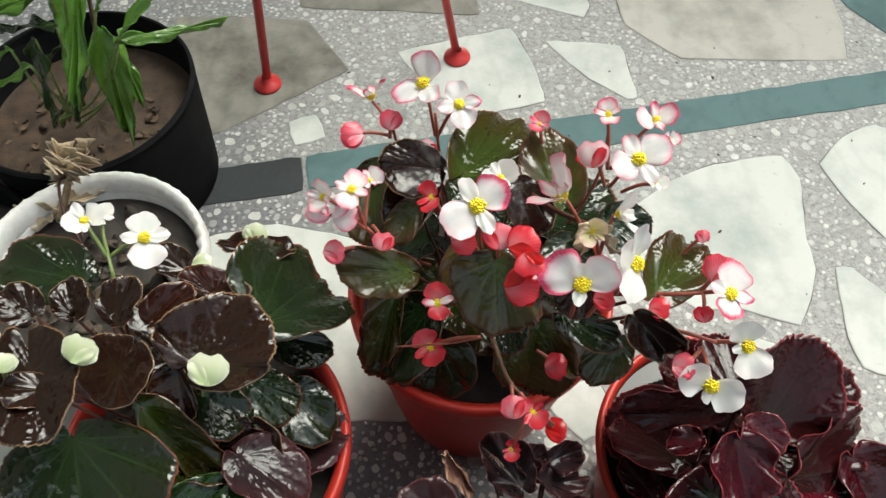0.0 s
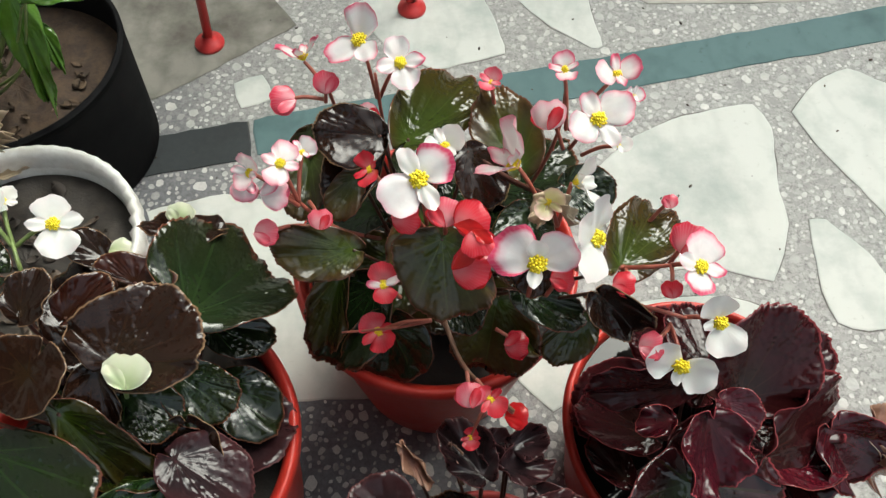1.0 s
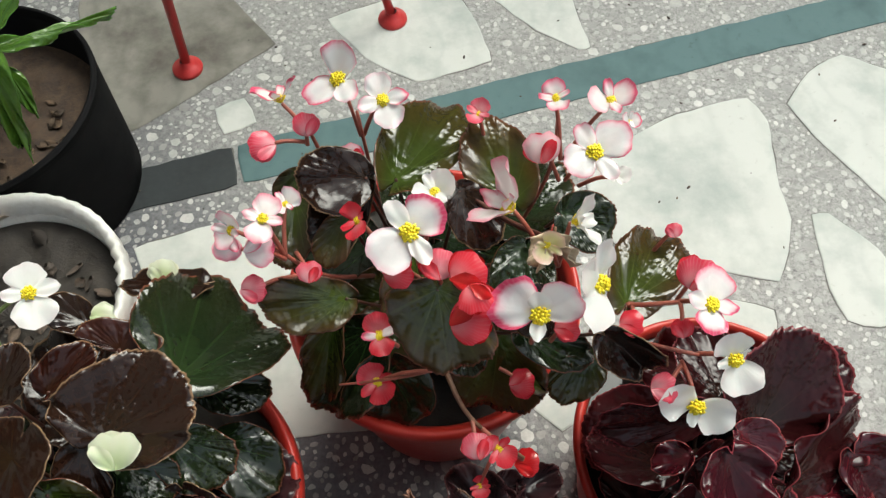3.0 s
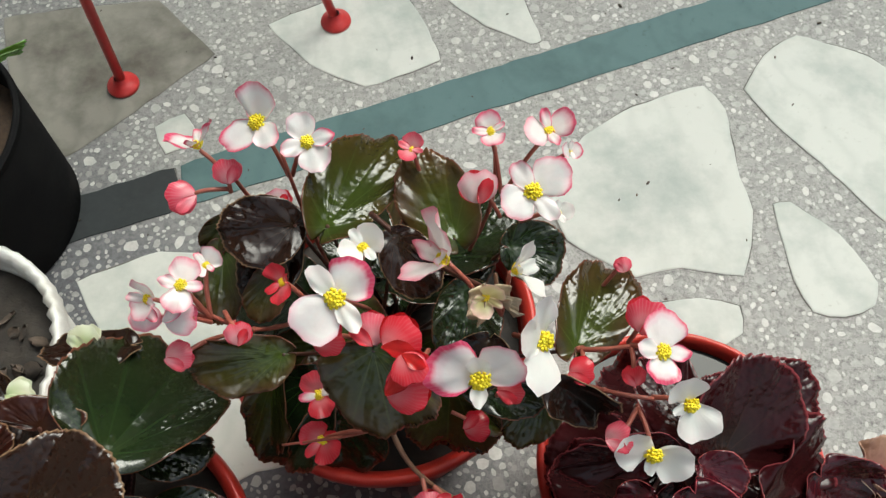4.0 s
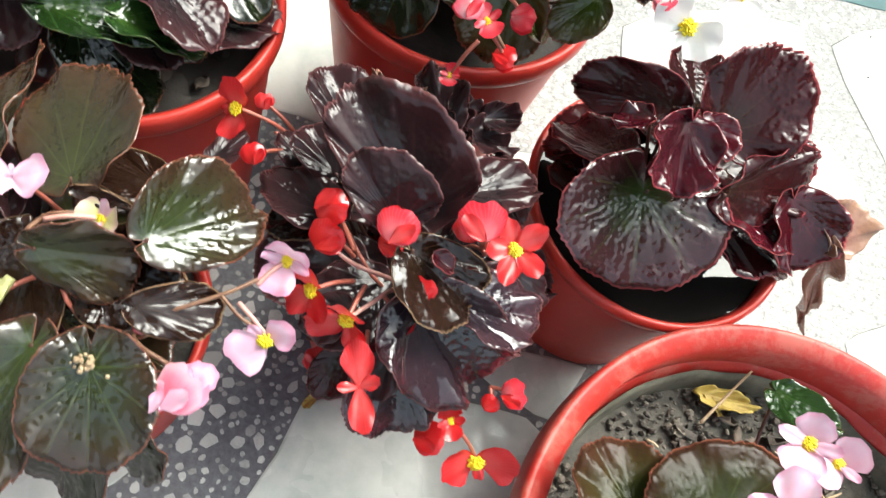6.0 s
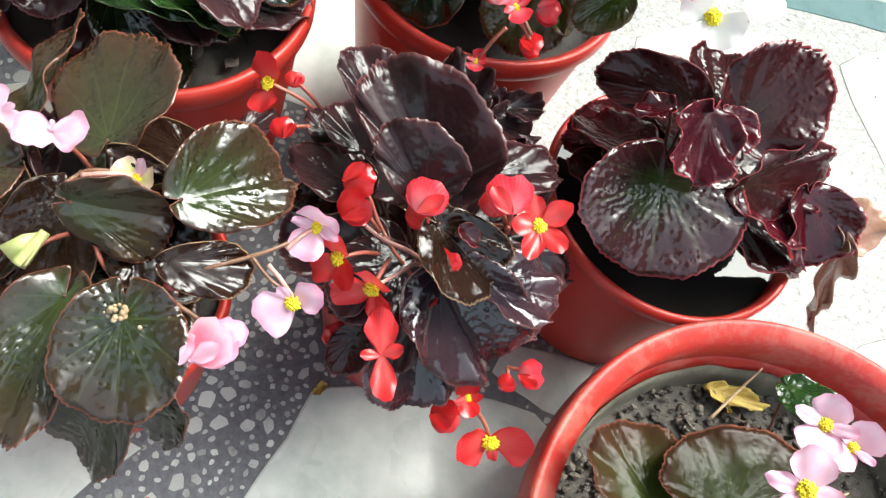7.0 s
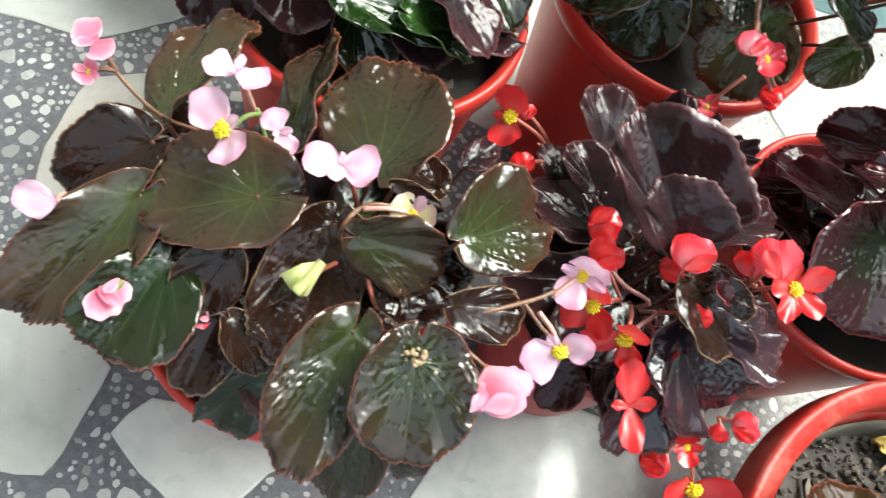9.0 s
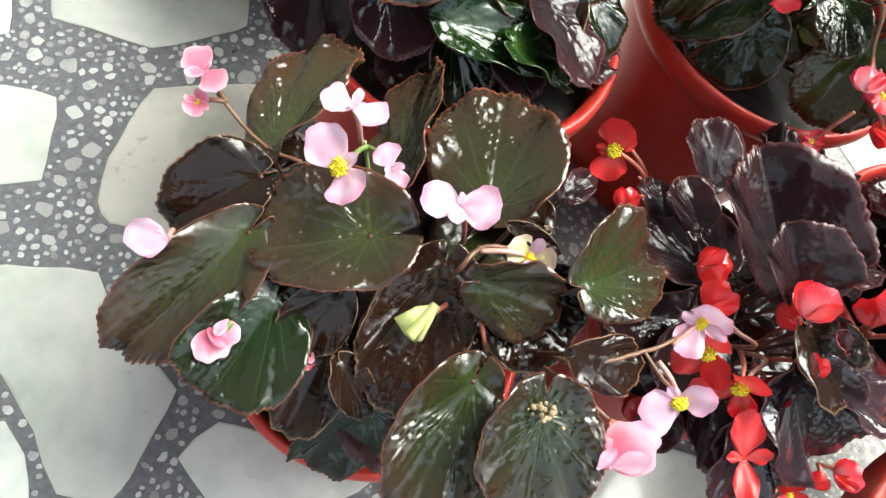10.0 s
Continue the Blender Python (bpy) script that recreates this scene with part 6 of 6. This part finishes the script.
stem(pale_pink_begonia, ((-0.0769, 0.1199, 0.13), (-0.1047, 0.1158, 0.21), (-0.1172, 0.1208, 0.24)), 0.0026, 0.0016, "STEM_GREEN")
stem(pale_pink_begonia, ((-0.0163, 0.1226, 0.13), (0.0092, 0.0718, 0.24), (0.0367, 0.0888, 0.252), (0.0482, 0.1019, 0.252)), 0.002, 0.0016, "STEM_BROWN")
stem(pale_pink_begonia, ((0.0367, 0.0888, 0.252), (0.0477, 0.0832, 0.25), (0.0566, 0.0821, 0.246)), 0.0015, 0.0016, "STEM_BROWN")
stem(pale_pink_begonia, ((-0.0134, 0.1161, 0.13), (0.0083, 0.0613, 0.245), (0.0313, 0.0511, 0.256)), 0.002, 0.0016, "STEM_BROWN")
stem(pale_pink_begonia, ((-0.0181, 0.1253, 0.12), (-0.0215, 0.0666, 0.22), (-0.0375, 0.0777, 0.24)), 0.0025, 0.0016, "STEM_RED")

# young begonia in the wide pot
young_begonia = plant("begonia_plant", "young olive begonia with pink flowers in a wide pot", 0.345, 0.09, 0.13)
leaf(young_begonia, (0.3081, 0.087, 0.2), (0.2889, 0.1234, 0.205), 2.08, 0, "dull", cup=0.06, fold=0.1)
leaf(young_begonia, (0.2713, 0.0729, 0.19), (0.2368, 0.1071, 0.19), 1.16, 0, "dull")
leaf(young_begonia, (0.3519, 0.1869, 0.165), (0.3817, 0.1665, 0.185), 0.72, 10, "mid")
leaf(young_begonia, (0.3073, 0.0709, 0.18), (0.2561, 0.0499, 0.18), 0.81, 0, "dull")
leaf(young_begonia, (0.335, 0.0803, 0.2), (0.3674, 0.0819, 0.2), 0.93, 0, "dull")
flower(young_begonia, (0.3131, 0.1191, 0.262), 0.0345, (-0.4344, -0.1861, 0.8813), (0.0929, 0.8651, 0.493), "half", "pink", root=(0.3574, 0.1203, 0.2), stalk="STEM_PALE")
flower(young_begonia, (0.3068, 0.0851, 0.262), 0.0398, (-0.4783, -0.222, 0.8497), (-0.1679, 0.8601, 0.4818), "open4", "pink", root=(0.35, 0.0924, 0.2), stalk="STEM_PALE")
flower(young_begonia, (0.3363, 0.12, 0.25), 0.0292, (-0.3186, -0.1169, 0.9407), (0.5781, 0.7019, 0.4162), "half", "pink", root=(0.3574, 0.1203, 0.2), stalk="STEM_PALE")
stem(young_begonia, ((0.3752, 0.1034, 0.13), (0.3532, 0.0937, 0.2), (0.3425, 0.1106, 0.22)), 0.0026, 0.0016, "STEM_GREEN")

# lance-leaved plant in the black pot
lance_plant = plant("leafy_plant", "bright green lance-leaved plant in a black pot", -0.37, 0.62, 0.122, "plant", "plants on the terrace")
for foot, tip, wide, roll, tint in (
    ((-0.2848, 0.6293, 0.31), (-0.2883, 0.5297, 0.235), 0.29, 0, "lance"),
    ((-0.268, 0.5921, 0.27), (-0.2657, 0.5479, 0.165), 0.35, -10, "lance"),
    ((-0.2423, 0.5647, 0.28), (-0.1655, 0.6149, 0.27), 0.19, 0, "lance"),
    ((-0.3106, 0.5654, 0.28), (-0.3231, 0.5381, 0.2), 0.25, 0, "mid"),
    ((-0.2766, 0.5845, 0.32), (-0.3614, 0.5625, 0.3), 0.38, 0, "lance"),
    ((-0.3108, 0.5443, 0.27), (-0.3566, 0.5308, 0.25), 0.29, 0, "lance"),
    ((-0.2699, 0.6053, 0.22), (-0.2572, 0.5814, 0.185), 0.47, 0, "lance"),
    ((-0.2352, 0.5647, 0.29), (-0.2015, 0.5931, 0.32), 0.31, 0, "lance"),
    ((-0.2812, 0.5594, 0.3), (-0.3571, 0.5828, 0.28), 0.16, 0, "mid"),
    ((-0.2558, 0.5799, 0.3), (-0.2316, 0.5917, 0.33), 0.24, 0, "lance"),
    ((-0.3003, 0.607, 0.25), (-0.3531, 0.5995, 0.22), 0.18, 0, "mid"),
    ((-0.3112, 0.6173, 0.22), (-0.3213, 0.5652, 0.18), 0.22, 0, "mid"),
    ((-0.3251, 0.551, 0.28), (-0.3763, 0.5556, 0.26), 0.16, 0, "lance"),
):
    leaf(lance_plant, foot, tip, wide * 0.88, roll, tint, stalk="STEM_GREEN", cup=0.05, fold=0.14, ruffle=0.04, back=0.03, point=0.75)
stem(lance_plant, ((-0.3434, 0.6629, 0.12), (-0.2928, 0.6188, 0.24), (-0.2621, 0.5959, 0.32)), 0.004, 0.003, "STEM_BROWN")
stem(lance_plant, ((-0.3597, 0.637, 0.12), (-0.3154, 0.6059, 0.25), (-0.2884, 0.5791, 0.31)), 0.004, 0.003, "STEM_GREEN")

# withered stub in the white pot
withered_stub = plant("withered_plant", "withered pale stem stub with dry leaf bases", -0.272, 0.43, 0.128, "plant", "plants on the terrace")
stem(withered_stub, ((-0.3292, 0.4861, 0.13), (-0.3062, 0.4908, 0.17), (-0.2822, 0.4885, 0.215)), 0.006, 0.005, "DRY")
leaf(withered_stub, (-0.2978, 0.4953, 0.188), (-0.3033, 0.5069, 0.226), 0.3, 25, "tan", cup=0.5, ruffle=0.14, root=(-0.27, 0.43, 0.2))
leaf(withered_stub, (-0.2978, 0.4953, 0.188), (-0.2813, 0.504, 0.226), 0.23, 25, "tan", cup=0.5, ruffle=0.14, root=(-0.27, 0.43, 0.2))
leaf(withered_stub, (-0.2978, 0.4953, 0.188), (-0.2655, 0.5076, 0.226), 0.23, 25, "tan", cup=0.5, ruffle=0.14, root=(-0.27, 0.43, 0.2))
leaf(withered_stub, (-0.2978, 0.4953, 0.188), (-0.2902, 0.4881, 0.226), 0.17, 25, "tan", cup=0.5, ruffle=0.14, root=(-0.27, 0.43, 0.2))
leaf(withered_stub, (-0.2978, 0.4953, 0.188), (-0.2542, 0.4863, 0.226), 0.15, 25, "tan", cup=0.5, ruffle=0.14, root=(-0.27, 0.43, 0.2))
leaf(withered_stub, (-0.2978, 0.4953, 0.188), (-0.2722, 0.4972, 0.226), 0.18, 25, "tan", cup=0.5, ruffle=0.14, root=(-0.27, 0.43, 0.2))
leaf(withered_stub, (-0.2978, 0.4953, 0.188), (-0.2877, 0.4733, 0.226), 0.12, 25, "tan", cup=0.5, ruffle=0.14, root=(-0.27, 0.43, 0.2))
leaf(withered_stub, (-0.2978, 0.4953, 0.188), (-0.26, 0.4752, 0.226), 0.12, 25, "tan", cup=0.5, ruffle=0.14, root=(-0.27, 0.43, 0.2))
leaf(withered_stub, (-0.3243, 0.4923, 0.14), (-0.3652, 0.4862, 0.14), 0.35, 20, "tan", cup=0.4, ruffle=0.12)
leaf(withered_stub, (-0.3212, 0.4991, 0.14), (-0.2893, 0.5179, 0.14), 0.36, 20, "tan", cup=0.4, ruffle=0.12)
leaf(withered_stub, (-0.3341, 0.5047, 0.14), (-0.3387, 0.5003, 0.15), 0.31, 20, "tan", cup=0.4, ruffle=0.12)
leaf(withered_stub, (-0.3296, 0.4858, 0.135), (-0.3463, 0.47, 0.133), 0.37, 20, "tan", cup=0.4, ruffle=0.12)

# fallen leaves on the soil
fallen_leaf = plant("fallen_leaf", "yellowed dead leaf lying on grey soil", 0.33, 0.18, 0.108, "dead leaf", "")
dead_leaf(fallen_leaf, (0.3284, 0.1914, 0.112), (0.369, 0.1969, 0.112), 0.38)
dead_leaf(fallen_leaf, (0.3435, 0.183, 0.111), (0.3294, 0.1939, 0.111), 0.35)
stem(fallen_leaf, ((0.3319, 0.1715, 0.112), (0.3442, 0.1949, 0.12), (0.351, 0.2107, 0.135)), 0.0022, 0.0012, "DRY")


fallen_petal = plant("fallen_petal", "withered brown petal lying on wet marble", 0.0774, 0.1220, 0.0, "dead petal", "")
dead_leaf(fallen_petal, (0.0774, 0.1220, 0.0020), (0.0737, 0.1112, 0.0040), 0.7)
# dried flower stub standing on a leaf of the bronze begonia
bm = bmesh.new()
rs = random.Random(9)
for k in range(22):
    bmesh.ops.create_icosphere(bm, subdivisions=1, radius=rs.uniform(0.0008, 0.0018), matrix=Matrix.Translation((0.0032 + rs.gauss(0, 0.0028), 0.0375 + rs.gauss(0, 0.0028), 0.2620 + rs.uniform(-0.003, 0.003))))
part("dried_flower", bm, DRY, pale_pink_begonia, "pale crumbling dried flower remains")

CRUMB = simple("soil_crumb", (0.034, 0.028, 0.022), (0.12, 0.10, 0.080), 90, 0.85, 0.1, 0.0006, per_island=0.5)
# crumbs and twigs on the soil of the wide pot
rs = random.Random(5)
bm = bmesh.new()
for k in range(2400):
    a, d = rs.uniform(0, 6.28), 0.141 * math.sqrt(rs.random())
    r = 0.0008 + 0.0030 * rs.random() ** 2
    start = len(bm.verts)
    bmesh.ops.create_icosphere(bm, subdivisions=1, radius=r, matrix=Matrix.Translation((0.380 + d * math.cos(a), 0.067 + d * math.sin(a), 0.1055 + 0.3 * r)) @ pose(0, 0, 0, rs.uniform(0, 180), rs.uniform(0, 180), 0) @ Matrix.Diagonal((1, rs.uniform(0.5, 1), rs.uniform(0.5, 0.9), 1)))
for v in bm.verts:
    v.co += Vector((rs.uniform(-1, 1), rs.uniform(-1, 1), rs.uniform(-1, 1))) * 0.0005
tagged(part("soil_crumbs", bm, CRUMB, None, "", False), "grey crumbs of dry soil lying in a pot", "soil", "", "stuff")
bm = bmesh.new()
for k in range(26):
    a, d, w = rs.uniform(0, 6.28), 0.118 * math.sqrt(rs.random()), rs.uniform(0, 6.28)
    p = Vector((0.380 + d * math.cos(a), 0.067 + d * math.sin(a), 0.109))
    q = Vector((math.cos(w), math.sin(w), 0.06)) * rs.uniform(0.008, 0.022)
    tube(bm, (p, p + q * 0.5 + Vector((0, 0, 0.002)), p + q), 0.0011, 0.0006, 5)
tagged(part("dry_twigs", bm, DRY, None), "thin dry twigs scattered on soil", "twigs", "", "stuff")


def litter(x, y, z, radius, count, mat, seed, name, label, sizes=(0.006, 0.02)):
    """Curled scraps of dead leaf and bark strewn over a pot's soil."""
    r = random.Random(seed)
    bm = bmesh.new()
    for k in range(count):
        a, d, w = r.uniform(0, 6.28), radius * math.sqrt(r.random()), r.uniform(0, 6.28)
        long, wide, curl = r.uniform(*sizes), r.uniform(0.002, 0.007), r.uniform(0.1, 0.5)
        m = Matrix.Translation((x + d * math.cos(a), y + d * math.sin(a), z)) @ pose(0, 0, 0, r.uniform(-15, 15), r.uniform(-15, 15), math.degrees(w))
        rows = []
        for i in range(5):
            s = i / 4 - 0.5
            half = wide * (1 - 3.2 * s * s) * r.uniform(0.8, 1.1)
            rows.append([bm.verts.new(m @ Vector((side * half, s * long, 0.001 + curl * long * (s * s + 0.3 * abs(side)) + h))) for side, h in ((-1, 0), (0, -0.001), (1, 0), (0, -0.0022))])
        for p, q in zip(rows, rows[1:]):
            for i in range(4):
                bm.faces.new((p[i], p[(i + 1) % 4], q[(i + 1) % 4], q[i]))
        bm.faces.new(rows[0][::-1])
        bm.faces.new(rows[-1])
    tagged(part(name, bm, mat, None), label, "litter", "", "stuff")


BARK = simple("dark_leaf_litter", (0.018, 0.013, 0.010), (0.10, 0.07, 0.05), 80, 0.7, per_island=0.6)
BARK_BROWN = simple("brown_bark_litter", (0.035, 0.022, 0.014), (0.13, 0.085, 0.05), 80, 0.8, per_island=0.5)
STRAW = simple("pale_leaf_litter", (0.16, 0.13, 0.10), (0.36, 0.30, 0.22), 80, 0.75, per_island=0.5)
litter(0.380, 0.067, 0.1075, 0.122, 90, BARK, 21, "leaf_litter", "dark rotted leaf scraps on a pot's soil", (0.008, 0.03))
litter(0.380, 0.067, 0.1085, 0.12, 26, STRAW, 22, "leaf_litter", "pale dry leaf scraps on a pot's soil", (0.008, 0.026))
litter(-0.355, 0.60, 0.1045, 0.09, 60, BARK_BROWN, 23, "bark_litter", "brown bark scraps on damp soil", (0.005, 0.016))
litter(-0.270, 0.425, 0.1325, 0.075, 60, BARK, 24, "leaf_litter", "dark leaf scraps on wet soil", (0.006, 0.02))
litter(-0.1155, 0.264, 0.1825, 0.075, 30, BARK, 25, "leaf_litter", "dark leaf scraps in a red pot", (0.006, 0.018))
# specks of dirt on the paving
r = random.Random(31)
bm = bmesh.new()
for k in range(70):
    x, y, q = r.uniform(-0.3, 0.6), r.uniform(0.2, 0.95), r.uniform(0.0006, 0.0016) if k % 9 else 0.0022
    bmesh.ops.create_icosphere(bm, subdivisions=1, radius=q, matrix=Matrix.Translation((x, y, 0.0016)) @ pose(0, 0, 0, 0, 0, r.uniform(0, 180)) @ Matrix.Diagonal((1.5, 0.7, 0.5, 1)))
tagged(part("dirt_specks", bm, BARK, None), "small dark specks of dirt on the paving", "dirt", "", "stuff")
# dried mud left on the inside of the wide pot
bm = lathe([(0.1425, 0.1), (0.1428, 0.108), (0.1462, 0.122), (0.1474, 0.1255), (0.1472, 0.1262), (0.144, 0.116), (0.1405, 0.1)], 96)
for v in bm.verts:
    a = math.atan2(v.co.y, v.co.x)
    if v.co.z > 0.11:
        v.co.z += 0.007 * noise.noise(Vector((math.cos(a) * 5, math.sin(a) * 5, 2)))
MUD = simple("dried_mud", (0.045, 0.042, 0.030), (0.12, 0.11, 0.08), 70, 0.85)
bm.transform(Matrix.Translation((0.380, 0.067, 0)))
tagged(part("mud_crust", bm, MUD, None), "olive-grey dried mud crust lining a pot", "mud", "", "stuff")

# the larger chips nearest the path, one by one
shapes = []
for k in range(14):
    bm = bmesh.new()
    chip_mesh(bm, 0, 0, 1.0, rnd)
    for v in bm.verts:
        v.co.z = 0.07 if v.co.z > 0 else -0.2
    me = bpy.data.meshes.new("stone_chip")
    bm.to_mesh(me)
    bm.free()
    me.materials.append(CHIP)
    shapes.append(me)
for k, (x, y, r) in enumerate(near):
    ob = new("stone_chip", shapes[k % 14])
    ob.parent = ground
    ob.location, ob.rotation_euler, ob.scale = (x, y, 0), (0, 0, k * 1.7), (r, r, 0.005)
